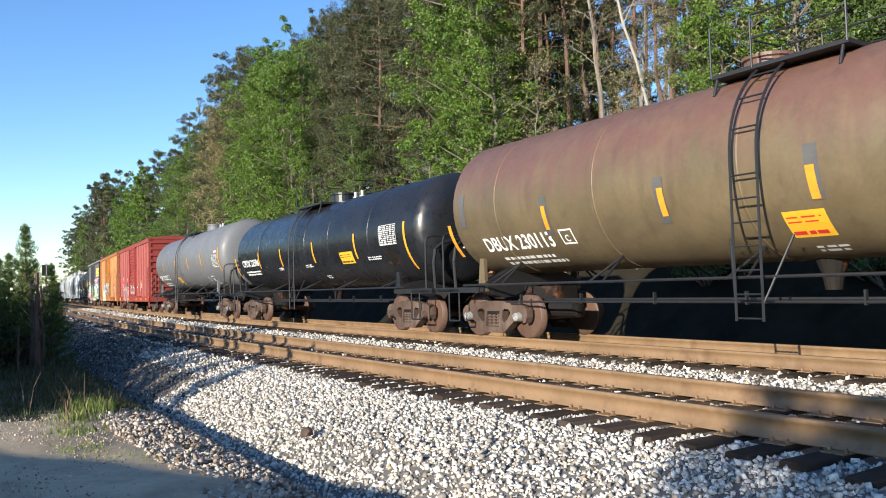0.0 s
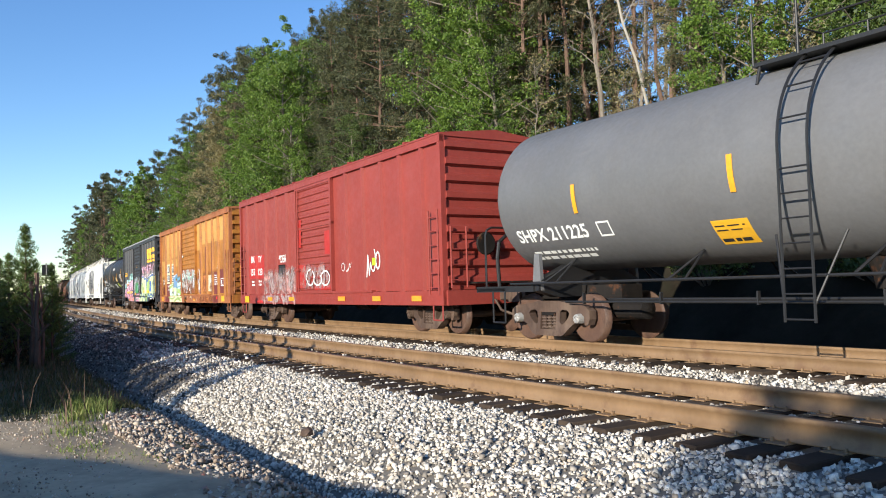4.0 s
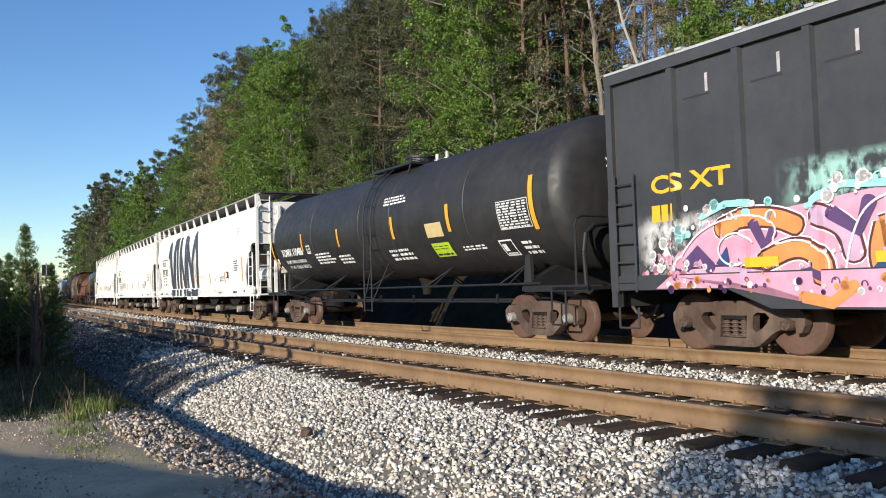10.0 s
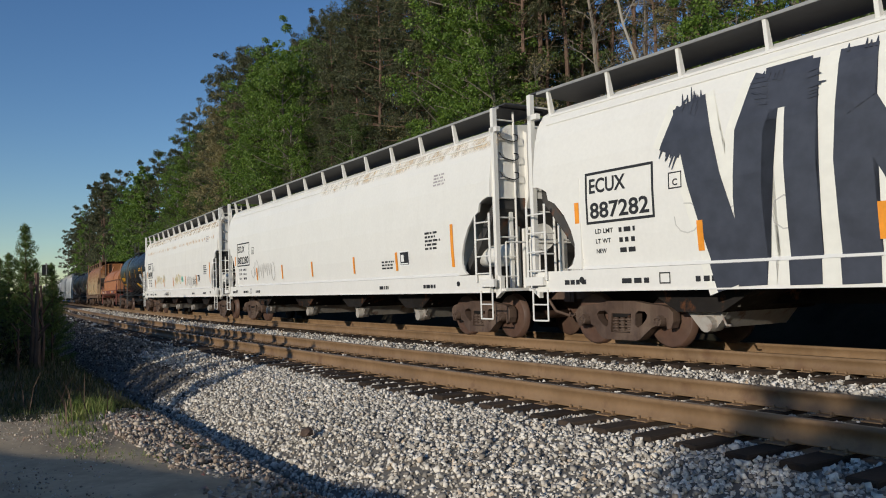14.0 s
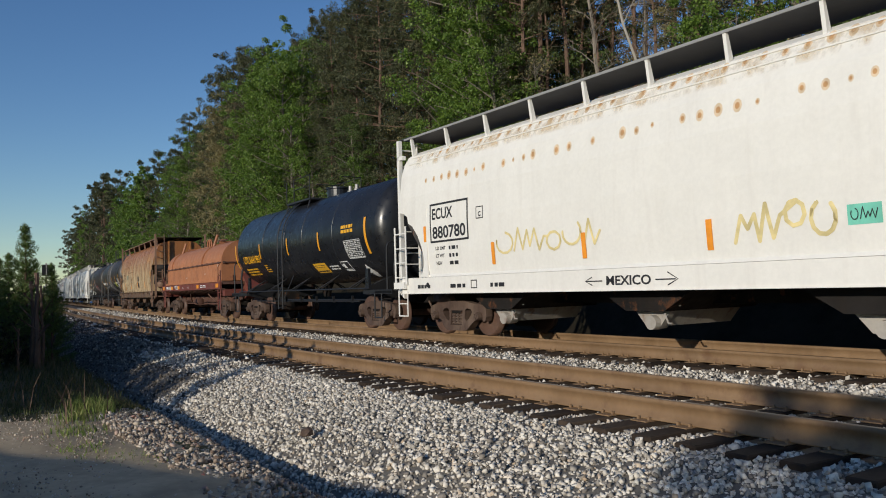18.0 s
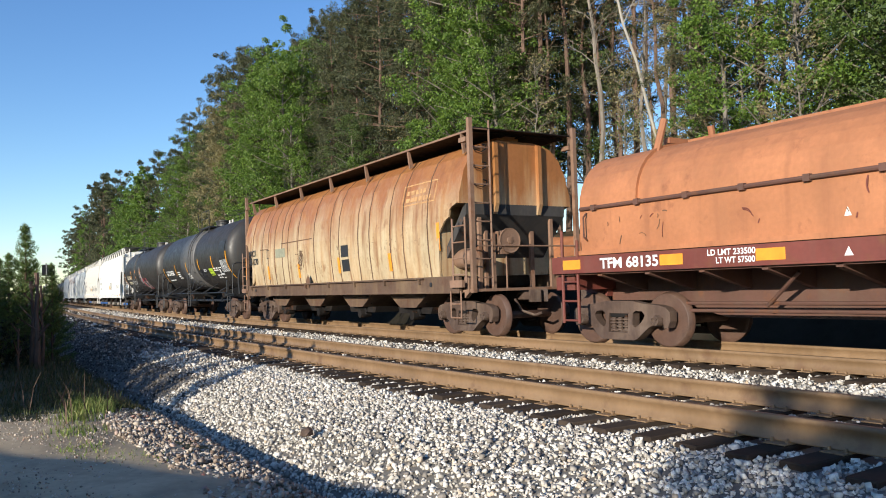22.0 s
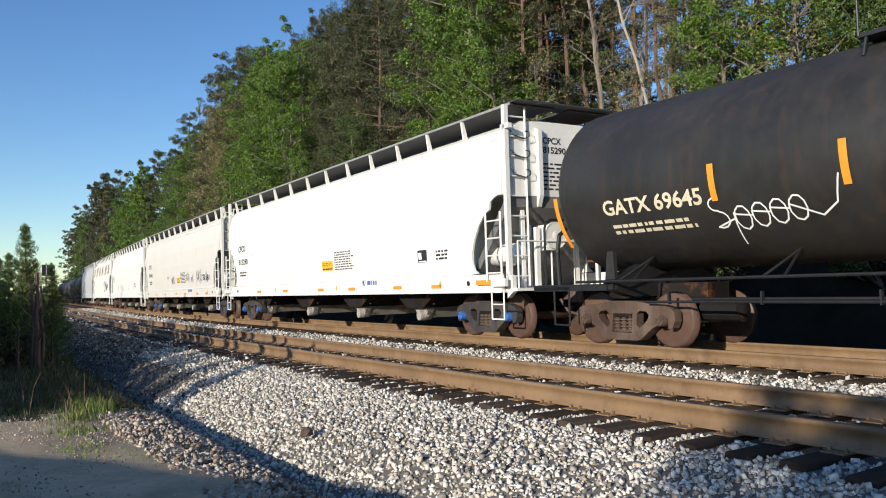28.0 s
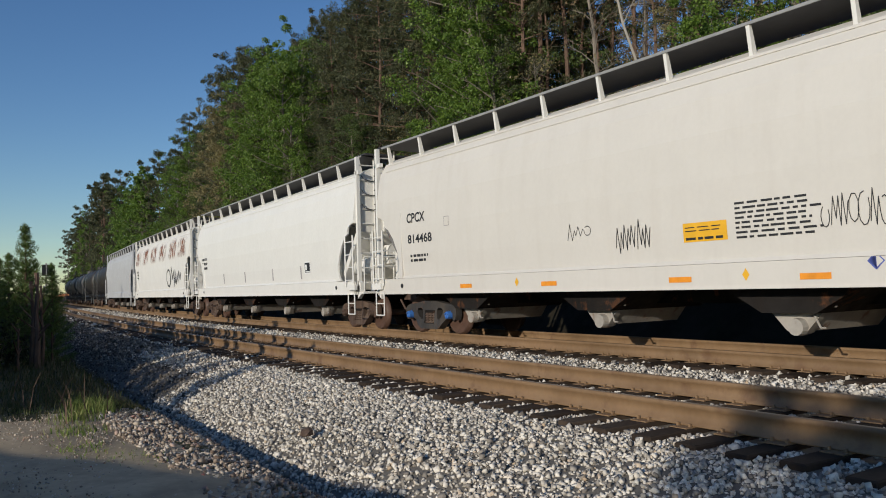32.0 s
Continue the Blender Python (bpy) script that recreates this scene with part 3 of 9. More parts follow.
# ---- covered hopper cars ----
HOPPER_SIDE = [(1.60, 1.36), (1.555, 1.42), (1.59, 1.9), (1.61, 2.6), (1.59, 3.3), (1.52, 3.85), (1.44, 4.12), (1.42, 4.16), (1.30, 4.36), (1.05, 4.50), (0.5, 4.54)]


def both(right):
    return [(-a, b) for a, b in right] + [(a, b) for a, b in right[::-1]]


def hopper_car(label, x0, x1, half, body, frame_tone, walk_tone, gate_tone, middle=0.0, sill_tone=None, profile=HOPPER_SIDE, seams=(), cut=1.3, truck=None, cap=None, wheel=None, posts=13, gates=(-6.4, -2.6, 1.3, 5.2), slope=None, wide_gates=False, board=4.81, inner=0.2, seam_tone=None, big_bay=True, stand=0.0):
    car = wagon(label, "hopper car")
    sill_tone = sill_tone or body
    slope = slope or body
    a0, a1 = x0 + cut, x1 - cut
    bm = B()
    prism(bm, both(profile), a0, a1, "x")
    part("hopper_body", bm, body, car)
    # the bay at each end is cut out of the side below this height
    lip = 2.96 if big_bay else 2.60
    wide = float(np.interp(lip, [p[1] for p in profile], [p[0] for p in profile]))
    high = [(wide, lip)] + [p for p in profile if p[1] > lip]
    for end, xe, xa in ((-1, x0, a0), (1, x1, a1)):
        lo, hi = sorted((xa, xe - end * 0.04))
        bm = B()
        prism(bm, both(high), lo, hi, "x")
        part("end_bulkhead", bm, body, car)
        bm = B()
        prism(bm, [(xe - end * 0.1, lip + 0.02), (xe - end * 0.04, lip + 0.02), (xe - end * 0.06, lip - 0.24), (xe - end * 1.5, 1.1), (xe - end * 1.7, 1.1)], -1.4, 1.4, "y")
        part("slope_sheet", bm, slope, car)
        for sy in (-1, 1):
            bm = B()
            if big_bay:
                o = [(xa, 1.36), (xa, 2.98), (xe - end * 0.06, 2.98), (xe - end * 0.27, 2.92), (xe - end * 0.42, 2.84), (xe - end * 0.46, 2.68), (xe - end * 0.64, 2.60), (xe - end * 0.88, 2.36), (xe - end * 1.05, 2.08),
                     (xe - end * 1.14, 1.82), (xe - end * 1.13, 1.60), (xe - end * 1.06, 1.46), (xe - end * 0.92, 1.38)]
            else:
                o = [(xa, 1.36), (xa, 2.66), (xe - end * 0.06, 2.66), (xe - end * 0.18, 2.58), (xe - end * 0.62, 2.40), (xe - end * 0.98, 2.12), (xe - end * 1.16, 1.8), (xe - end * 1.12, 1.54), (xe - end * 0.9, 1.38)]
            prism(bm, o, *sorted((sy * 1.565, sy * 1.612)), "y")
            part("side_gusset", bm, body, car)
        if big_bay:
            # stiffeners down the end sheet, with a bent knee at the foot
            for y in (-0.62, 0.62):
                bm = B()
                prism(bm, [(xe - end * 0.045, 4.40), (xe + end * 0.07, 4.34), (xe + end * 0.07, lip + 0.02), (xe - end * 0.02, lip - 0.22), (xe - end * 0.10, lip - 0.22), (xe - end * 0.045, lip)], y - 0.05, y + 0.05, "y")
                part("end_stiffener", bm, body, car)
            # bent hooks behind the ladder
            for z in (3.35, 3.75, 4.15):
                bm = B()
                bent(bm, [(xe + end * 0.02, -1.36, z + 0.14), (xe + end * 0.06, -1.30, z + 0.03), (xe + end * 0.06, -1.02, z - 0.03), (xe + end * 0.1, -0.93, z + 0.02), (xe + end * 0.06, -0.90, z + 0.12), (xe + end * 0.02, -0.98, z + 0.14)], 0.012, 5)
                part("grab_hook", bm, M_BLACK, car)
        # end frame: posts, platform, ladders
        out = stand if end > 0 else 0.12
        for sy in (-1, 1):
            bm = B()
            lo, hi = sorted((sy * 1.42, sy * 1.52))
            box(bm, xe - 0.05 + end * out, xe + 0.05 + end * out, lo, hi, 0.98, 4.80)
            box(bm, *sorted((xe - end * 0.1, xe + end * 0.17)), lo, hi, 4.3, 4.4)
            part("end_post", bm, frame_tone, car)
            bm = B()
            box(bm, xe - 0.04 - end * 0.4, xe + 0.04 - end * 0.4, *sorted((sy * 0.60, sy * 0.70)), 1.06, lip - 0.5)
            part("slope_brace", bm, frame_tone, car)
            bm = B()
            box(bm, xe - 0.04 - end * 0.12, xe + 0.04 - end * 0.12, *sorted((sy * 0.98, sy * 1.06)), 1.06, lip - 0.3)
            part("bay_post", bm, frame_tone, car)
        bm = B()
        prism(bm, [(xe + end * 0.02, 1.0), (xe + end * 0.3, 1.0), (xe + end * 0.3, 1.06), (xe - end * 1.7, 1.06), (xe - end * 1.7, 1.0)], -1.5, 1.5, "y")
        part("end_platform", bm, frame_tone, car)
        ladder(car, xe + end * out, -1.46, 1.1, 4.78, 0.5, frame_tone, 9, "y", r=0.018)
        ladder(car, xe + end * out - (0.52 if end > 0 else 0.0), -1.66, 1.2, 2.62, 0.52, frame_tone, 4, r=0.017)
        bm = B()
        q, w = xe + end * 0.02, xe - end * 0.40
        bent(bm, [(q, -1.64, 1.02), (q, -1.64, 0.44), (w, -1.64, 0.44), (w, -1.64, 1.02)], 0.018)
        rod(bm, (q, -1.64, 0.74), (w, -1.64, 0.74), 0.015, 6)
        part("stirrup_step", bm, frame_tone, car)
        bm = B()
        prism(bm, [(xe - end * 0.34, 1.10), (xe + end * 0.16, 1.10), (xe + end * 0.16, 1.26), (xe - end * 0.34, 1.26)], -1.70, -1.625, "y")
        part("step_panel", bm, frame_tone, car)
        bm = B()
        prism(bm, [(xe - end * 0.02, 1.36), (xe + end * 0.16, 1.30), (xe + end * 0.16, 0.98), (xe - end * 0.02, 0.86)], -1.52, -1.42, "y")
        part("post_foot", bm, frame_tone, car)
        bm = B()
        lathe(bm, [(-0.012, 0.02), (-0.012, 0.055), (0.0, 0.055), (0.0, 0.02)], (xe - end * 1.3, -1.617, 1.18), "y", 12)
        part("jacking_hole", bm, M_INK, car)
        bm = B()
        rod(bm, (xe + end * 0.28, -1.45, 1.06), (xe + end * 0.28, -1.45, 2.0), 0.02)
        bent(bm, [(xe + end * 0.28, -1.45, 2.0), (xe + end * 0.28, 1.45, 2.0), (xe + end * 0.28, 1.45, 1.06)], 0.02)
        part("end_handrail", bm, frame_tone, car)
        coupler(car, xe, end)
    bm = B()
    lathe(bm, [(-0.52, 0.05), (-0.49, 0.16), (-0.42, 0.235), (0.42, 0.235), (0.49, 0.16), (0.52, 0.05)], (x1 - 0.62, -1.02, 1.76), "x", 18)
    part("air_reservoir", bm, frame_tone, car, smooth=True)
    bm = B()
    lathe(bm, [(-0.02, 0.24), (-0.03, 0.28), (0.03, 0.28), (0.02, 0.24)], (x1 + 0.24, -0.45, 2.12), "x", 20)
    lathe(bm, [(-0.03, 0.02), (-0.02, 0.10), (0.03, 0.08), (0.04, 0.02)], (x1 + 0.24, -0.45, 2.12), "x", 12)
    for i in range(5):
        a = i * math.pi / 5
        rod(bm, (x1 + 0.24, -0.45 - 0.25 * math.cos(a), 2.12 - 0.25 * math.sin(a)), (x1 + 0.24, -0.45 + 0.25 * math.cos(a), 2.12 + 0.25 * math.sin(a)), 0.022, 6)
    part("hand_brake_wheel", bm, frame_tone, car)
    bm = B()
    box(bm, x1 - 0.06, x1 + 0.2, -0.66, -0.30, 1.82, 2.34)
    rod(bm, (x1 + 0.1, -0.45, 1.82), (x1 + 0.1, -0.45, 1.06), 0.02)
    box(bm, x1 + 0.02, x1 + 0.1, -0.84, -0.74, 1.06, 2.3)
    part("hand_brake", bm, frame_tone, car)
    for sy in (-1, 1):
        bm = B()
        box(bm, x0 + 0.1, x1 - 0.1, *sorted((sy * 1.53, sy * 1.61)), 0.99, 1.355)
        box(bm, x0 + 0.1, x1 - 0.1, *sorted((sy * 1.45, sy * 1.625)), 0.975, 1.0)
        part("side_sill", bm, sill_tone, car)
        for zz in (4.125, 4.30) if profile is HOPPER_SIDE else ():
            bm = B()
            w = float(np.interp(zz, [p[1] for p in profile], [p[0] for p in profile]))
            box(bm, a0 - 1.0, a1 + 1.0, *sorted((sy * (w - 0.03), sy * (w + 0.016))), zz, zz + 0.022)
            part("eave_bead", bm, body, car)
    for xx in seams:
        bm = B()
        o = [(a + 0.008, b) for a, b in profile]
        prism(bm, both(o), xx - 0.022, xx + 0.022, "x")
        part("side_seam", bm, seam_tone or body, car)
    # running board round the roof
    for sy in (-1, 1):
        bm = B()
        box(bm, x0 - 0.05, x1 + 0.05, *sorted((sy * inner, sy * 1.35)), board, board + 0.03)
        rb = part("running_board", bm, walk_tone, car)
        bm = B()
        box(bm, x0 - 0.05, x1 + 0.05, *sorted((sy * 1.352, sy * 1.375)), board - 0.01, board + 0.035)
        part("board_edge", bm, M_CAP_GREY if frame_tone is P_WHITE else frame_tone, rb)
    for end, xe in ((-1, x0), (1, x1)):
        bm = B()
        box(bm, xe - 0.3, xe + 0.3, -1.36, 1.36, board + 0.036, board + 0.06)
        part("end_running_board", bm, walk_tone, car)
    for i in range(posts):
        xx = x0 + 0.25 + (x1 - x0 - 0.5) * i / (posts - 1)
        for sy in (-1, 1):
            bm = B()
            prism(bm, [(sy * 1.30, board - 0.45), (sy * 1.36, board - 0.002), (sy * 1.30, board - 0.002), (sy * 1.2, board - 0.39)], xx - 0.03, xx + 0.03, "x")
            part("board_bracket", bm, frame_tone, car)
    bm = B()
    for i in range(4):
        xx = x0 + (x1 - x0) * (i + 0.5) / 4
        box(bm, xx - 1.6, xx + 1.6, -0.3, 0.3, 4.5, 4.62)
    part("roof_hatch", bm, body, car)
    # discharge hoppers and gates
    for xx in gates:
        bm = B()
        w = 1.75
        prism(bm, [(xx - w, 1.38), (xx + w, 1.38), (xx + 0.42, 0.62), (xx - 0.42, 0.62)], -1.2, 1.2, "y")
        # near-black even under pale cars: the shade there is put into the tone
        part("discharge_hopper", bm, sill_tone if wide_gates else M_UNDER, car)
        bm = B()
        if wide_gates:
            prism(bm, [(xx - 0.9, 0.62), (xx + 0.9, 0.62), (xx + 0.8, 0.46), (xx - 0.8, 0.46)], -1.0, 1.0, "y")
        else:
            prism(bm, [(xx - 0.52, 0.84), (xx + 0.52, 0.84), (xx + 0.5, 0.74), (xx + 0.16, 0.36), (xx - 0.16, 0.36), (xx - 0.5, 0.74)], -1.0, -0.86, "y")
            box(bm, xx - 0.55, xx + 0.55, -1.04, 1.04, 0.78, 0.84)
            prism(bm, [(xx - 0.45, 0.72), (xx + 0.45, 0.72), (xx + 0.14, 0.36), (xx - 0.14, 0.36)], -0.86, 0.86, "y")
        g = part("outlet_gate", bm, gate_tone, car)
        bm = B()
        lathe(bm, [(-0.04, 0.03), (-0.04, 0.12), (0.08, 0.13), (0.3, 0.11)], (xx + 0.05, -1.08, 0.42), "y", 14)
        part("outlet_cap", bm, gate_tone, g)
        bm = B()
        rod(bm, (xx - 0.6, -1.0, 0.72), (xx + 0.6, -1.0, 0.72), 0.022)
        bent(bm, [(xx + 0.3, -1.05, 0.6), (xx + 0.42, -1.1, 0.42), (xx + 0.5, -1.1, 0.42)], 0.016)
        part("gate_shaft", bm, gate_tone, g)
    bm = B()
    box(bm, x0 + 0.3, x1 - 0.3, -0.2, 0.2, 0.72, 1.05)
    part("centre_sill", bm, M_UNDER, car)
    trucks(car, half, middle, truck, cap, wheel)
    return car


# ---- coil car ----
def coil_car(label, x0, x1, half, hood, frame_tone, sill_tone):
    car = wagon(label, "coil car")
    yv, zk, zt = 1.36, 2.46, 3.5
    side = [(yv, 1.66), (yv, zk)]
    for i in range(1, 9):
        a = math.pi / 2 * i / 8
        side.append((yv * math.cos(a) ** 0.72 if i < 8 else 0.05, zk + (zt - zk) * math.sin(a)))
    bm = B()
    prism(bm, both(side), x0, x1, "x")
    hd = part("coil_hood", bm, hood, car)
    for sy in (-1, 1):
        bm = B()
        rod(bm, (x0 + 0.05, sy * (yv + 0.03), zk), (x1 - 0.05, sy * (yv + 0.03), zk), 0.035)
        for i in range(12):
            xx = x0 + 0.4 + (x1 - x0 - 0.8) * i / 11
            box(bm, xx - 0.05, xx + 0.05, *sorted((sy * yv, sy * (yv + 0.07))), zk - 0.05, zk + 0.05)
        part("hood_stiffener", bm, frame_tone, hd)
        bm = B()
        prism(bm, [(x0 - 0.02, 1.62), (x1 + 0.02, 1.62), (x1 + 0.02, 1.70), (x0 - 0.02, 1.70)], *sorted((sy * 1.35, sy * 1.49)), "y")
        part("hood_flange", bm, hood, hd)
    for xx in (-4.6, 2.45):
        bm = B()
        o = [(a + 0.05, b + 0.03) for a, b in side[1:]]
        prism(bm, both(o), xx - 0.06, xx + 0.06, "x")
        for sy in (-1, 1):
            rod(bm, (xx, sy * 0.86, zt - 0.36), (xx + 0.06, sy * 0.62, zt + 0.42), 0.065)
        box(bm, xx - 0.06, xx + 0.06, -0.5, 0.5, zt + 0.02, zt + 0.12)
        part("lifting_strap", bm, hood, hd)
    bm = B()
    box(bm, -4.5, 2.4, -0.07, 0.07, zt - 0.05, zt + 0.10)
    part("hood_ridge", bm, hood, hd)
    for y in (-0.3, 0.3):
        bm = B()
        out = [(-0.86, zt - 0.04), (-0.80, zt + 0.22), (-0.68, zt + 0.35), (-0.14, zt + 0.35), (-0.02, zt + 0.22), (0.04, zt - 0.04)]
        bent(bm, [(a, y, b) for a, b in out], 0.045, 8)
        rod(bm, (-0.41, y, zt - 0.04), (-0.41, y, zt + 0.35), 0.04)
        part("lifting_bracket", bm, hood, hd)
    bm = B()
    box(bm, 2.0, 3.6, -0.5, -0.4, zt + 0.12, zt + 0.16)
    part("lifting_rail", bm, frame_tone, hd)
    for end, xe in ((-1, x0), (1, x1)):
        bm = B()
        rod(bm, (xe + end * 0.03, -yv + 0.1, zk), (xe + end * 0.03, yv - 0.1, zk), 0.035)
        for y in (-yv + 0.1, 0.0, yv - 0.1):
            box(bm, xe - 0.02, xe + end * 0.08 if end > 0 else xe + 0.02, y - 0.05, y + 0.05, zk - 0.05, zk + 0.05)
        part("end_stiffener", bm, frame_tone, hd)
        bm = B()
        bent(bm, [(xe - end * 0.2, -yv - 0.02, 2.38), (xe - end * 0.2, -yv - 0.1, 2.3), (xe - end * 0.2, -yv - 0.1, 1.95), (xe - end * 0.2, -yv - 0.02, 1.88)], 0.016)
        part("grab_iron", bm, frame_tone, hd)
    e0, e1 = x0 - 0.55, x1 + 0.55
    for sy in (-1, 1):
        bm = B()
        box(bm, e0, e1, *sorted((sy * 1.5, sy * 1.58)), 1.30, 1.60)
        part("side_sill", bm, sill_tone, car)
        bm = B()
        box(bm, e0, e1, *sorted((sy * 1.36, sy * 1.50)), 1.27, 1.33)
        part("sill_flange", bm, frame_tone, car)
    for i in range(11):
        xx = x0 + 0.6 + (x1 - x0 - 1.2) * i / 10
        bm = B()
        prism(bm, [(-1.5, 1.32), (-1.5, 1.24), (-0.3, 0.95), (0.3, 0.95), (1.5, 1.24), (1.5, 1.32)], xx - 0.05, xx + 0.05, "x")
        part("cross_bearer", bm, frame_tone, car)
    bm = B()
    prism(bm, [(e0 + 0.3, 1.3), (e0 + 0.3, 0.78), (-half + 0.6, 0.78), (-half + 1.7, 0.5), (half - 1.7, 0.5), (half - 0.6, 0.78), (e1 - 0.3, 0.78), (e1 - 0.3, 1.3)], -0.35, 0.35, "y")
    part("fishbelly_sill", bm, frame_tone, car)
    bm = B()
    box(bm, e0, e1, -1.45, 1.45, 1.5, 1.62)
    part("deck", bm, frame_tone, car)
    bm = B()
    for z in (0.62, 0.74):
        rod(bm, (-half + 1.2, -0.75, z), (half - 1.2, -0.62, z), 0.03)
    rod(bm, (-2.6, -0.75, 0.7), (-1.9, -1.0, 1.2), 0.03)
    rod(bm, (2.3, -0.7, 0.7), (1.7, -1.0, 1.2), 0.03)
    lathe(bm, [(-0.3, 0.05), (-0.28, 0.16), (0.28, 0.16), (0.3, 0.05)], (-0.4, -0.85, 0.75), "x", 12)
    part("brake_rigging", bm, frame_tone, car)
    for end, xe in ((-1, e0), (1, e1)):
        bm = B()
        prism(bm, [(xe - end * 0.5, 1.62), (xe - end * 0.5, 1.98), (xe - end * 0.4, 1.98), (xe + end * 0.45, 1.36), (xe + end * 0.45, 1.05), (xe, 0.86), (xe - end * 0.3, 0.86)], -0.5, 0.5, "y")
        part("end_bracket", bm, sill_tone, car)
        for sy in (-1, 1):
            bm = B()
            rod(bm, (xe - end * 0.2, sy * 1.5, 0.4), (xe - end * 0.2, sy * 1.5, 2.1), 0.03)
            rod(bm, (xe - end * 0.6, sy * 1.5, 0.4), (xe - end * 0.6, sy * 1.5, 1.9), 0.03)
            for z in (0.45, 0.8, 1.15):
                rod(bm, (xe - end * 0.2, sy * 1.5, z), (xe - end * 0.6, sy * 1.5, z), 0.02)
            part("corner_ladder", bm, sill_tone, car)
        bm = B()
        prism(bm, [(xe - end * 0.4, 1.28), (xe - end * 0.4, 1.0), (xe + end * 0.1, 1.0), (xe + end * 0.1, 1.22), (xe, 1.28)], -1.4, 1.4, "y")
        part("end_sill", bm, sill_tone, car)
        coupler(car, xe, end)
    trucks(car, half)
    return car


# ---- lettering and paint on the sides of the cars ----
class Skin:
    """The near side of a car as a height field: y for each x and z, with the lines along which a shape has to bend."""

    def __init__(self, depth, xs=(), zs=()):
        self.depth, self.xs, self.zs, self.head = depth, xs, zs, False


def head_skin(x1, r, zc, head=0.50):
    """The dished front end of a tank; shapes are drawn in y and z."""
    x1 += 0.28

    def depth(y, z):
        u = np.minimum(np.sqrt(y * y + (z - zc) ** 2) / r, 1.0)
        return x1 - head * (0.58 * u * u + 0.42 * u ** 14)

    s = Skin(depth)
    s.head = True
    return s


def box_skin(posts, y=1.52):
    knots = sorted((p + d, h) for p in posts for d, h in ((-0.085, 0), (-0.05, 0.075), (0.05, 0.075), (0.085, 0)))
    kx, kh = [k[0] for k in knots], [k[1] for k in knots]
    return Skin(lambda x, z: -y - np.interp(x, kx, kh), kx)


def flat_skin(y):
    return Skin(lambda x, z: -y + 0 * x)


def tank_skin(r, zc):
    return Skin(lambda x, z: -np.sqrt(np.maximum(r * r - (z - zc) ** 2, 0.05)), (), [zc + r * math.sin(radians(a)) for a in range(-66, 67, 6)])


def hopper_skin(profile=HOPPER_SIDE):
    zs, ys = [0.9, 1.353, 1.357] + [p[1] for p in profile[1:]], [1.612, 1.612, 1.57] + [p[0] for p in profile[1:]]
    return Skin(lambda x, z: -np.interp(z, zs, ys), (), zs[1:])


def lay(name, bm, skin, material, car, label="", lift=0.004):
    """Bends a flat shape, drawn in x and z, on to the side of a car."""
    bmesh.ops.triangulate(bm, faces=bm.faces[:])
    lo = [min(v.co[i] for v in bm.verts) for i in (0, 2)]
    hi = [max(v.co[i] for v in bm.verts) for i in (0, 2)]
    for i, cuts, axis in ((0, skin.xs, (1, 0, 0)), (1, skin.zs, (0, 0, 1))):
        for c in cuts:
            if lo[i] < c < hi[i]:
                co = (c, 0, 0) if i == 0 else (0, 0, c)
                bmesh.ops.bisect_plane(bm, geom=bm.verts[:] + bm.edges[:] + bm.faces[:], plane_co=co, plane_no=axis)
    if skin.head:
        for v in bm.verts:
            v.co = Vector((float(skin.depth(v.co.x, v.co.z)) + lift + 0.012 + v.co.y, v.co.x, v.co.z))
    else:
        for v in bm.verts:
            v.co.y = float(skin.depth(v.co.x, v.co.z)) - lift - v.co.y
    bm.normal_update()
    for f in bm.faces:
        if (-f.normal.x if skin.head else f.normal.y) > 0:
            f.normal_flip()
    ob = part(name, bm, material, car, label)
    if name in ("graffiti", "stencil", "small_print", "placard_print", "rust_speckle", "rust_stain", "faded_graffiti", "spray_tag"):
        tagged(ob, kind="stuff")
    return ob


def shapes(outlines, step=0.0):
    """A bmesh of flat outlines; each lies a hair above the one before."""
    bm = B()
    for i, o in enumerate(outlines):
        try:
            bm.faces.new([bm.verts.new((x, i * step, z)) for x, z in o])
        except ValueError:
            pass
    return bm


def stroke(points, w, cap=True):
    """The outline of a brush stroke along points, with round ends."""
    p = [Vector(q) for q in points]
    wide = w if isinstance(w, (list, tuple)) else [w] * len(p)
    left, right = [], []
    for i, q in enumerate(p):
        d = (p[min(i + 1, len(p) - 1)] - p[max(i - 1, 0)]).normalized()
        n = Vector((-d.y, d.x)) * wide[i] / 2
        left.append(q + n)
        right.append(q - n)
    if cap:
        for end, ahead, side, r in ((p[-1], (p[-1] - p[-2]).normalized(), left, wide[-1] / 2), (p[0], (p[1] - p[0]).normalized() * -1, right, wide[0] / 2)):
            n = Vector((-ahead.y, ahead.x))
            tip = [end + n * r * math.cos(a) * (1 if side is left else -1) + ahead * r * 0.8 * math.sin(a) for a in (0.6, 1.25, 1.9, 2.5)]
            if side is left:
                side.extend(tip)
            else:
                right[:0] = tip[::-1]
    return [tuple(q) for q in left + right[::-1]]


def flowing(points, turns=2):
    """Rounds off the corners of a run of points."""
    p = [Vector(q) for q in points]
    for _ in range(turns):
        if len(p) < 3:
            break
        q = [p[0]]
        for a, b in zip(p, p[1:]):
            q += [a.lerp(b, 0.25), a.lerp(b, 0.75)]
        p = q + [p[-1]]
    return [tuple(v) for v in p]


def ribbon(points, w):
    """A thin line that may cross itself, as short strokes."""
    p = flowing(points)
    return [stroke([a, b], w) for a, b in zip(p, p[1:])]


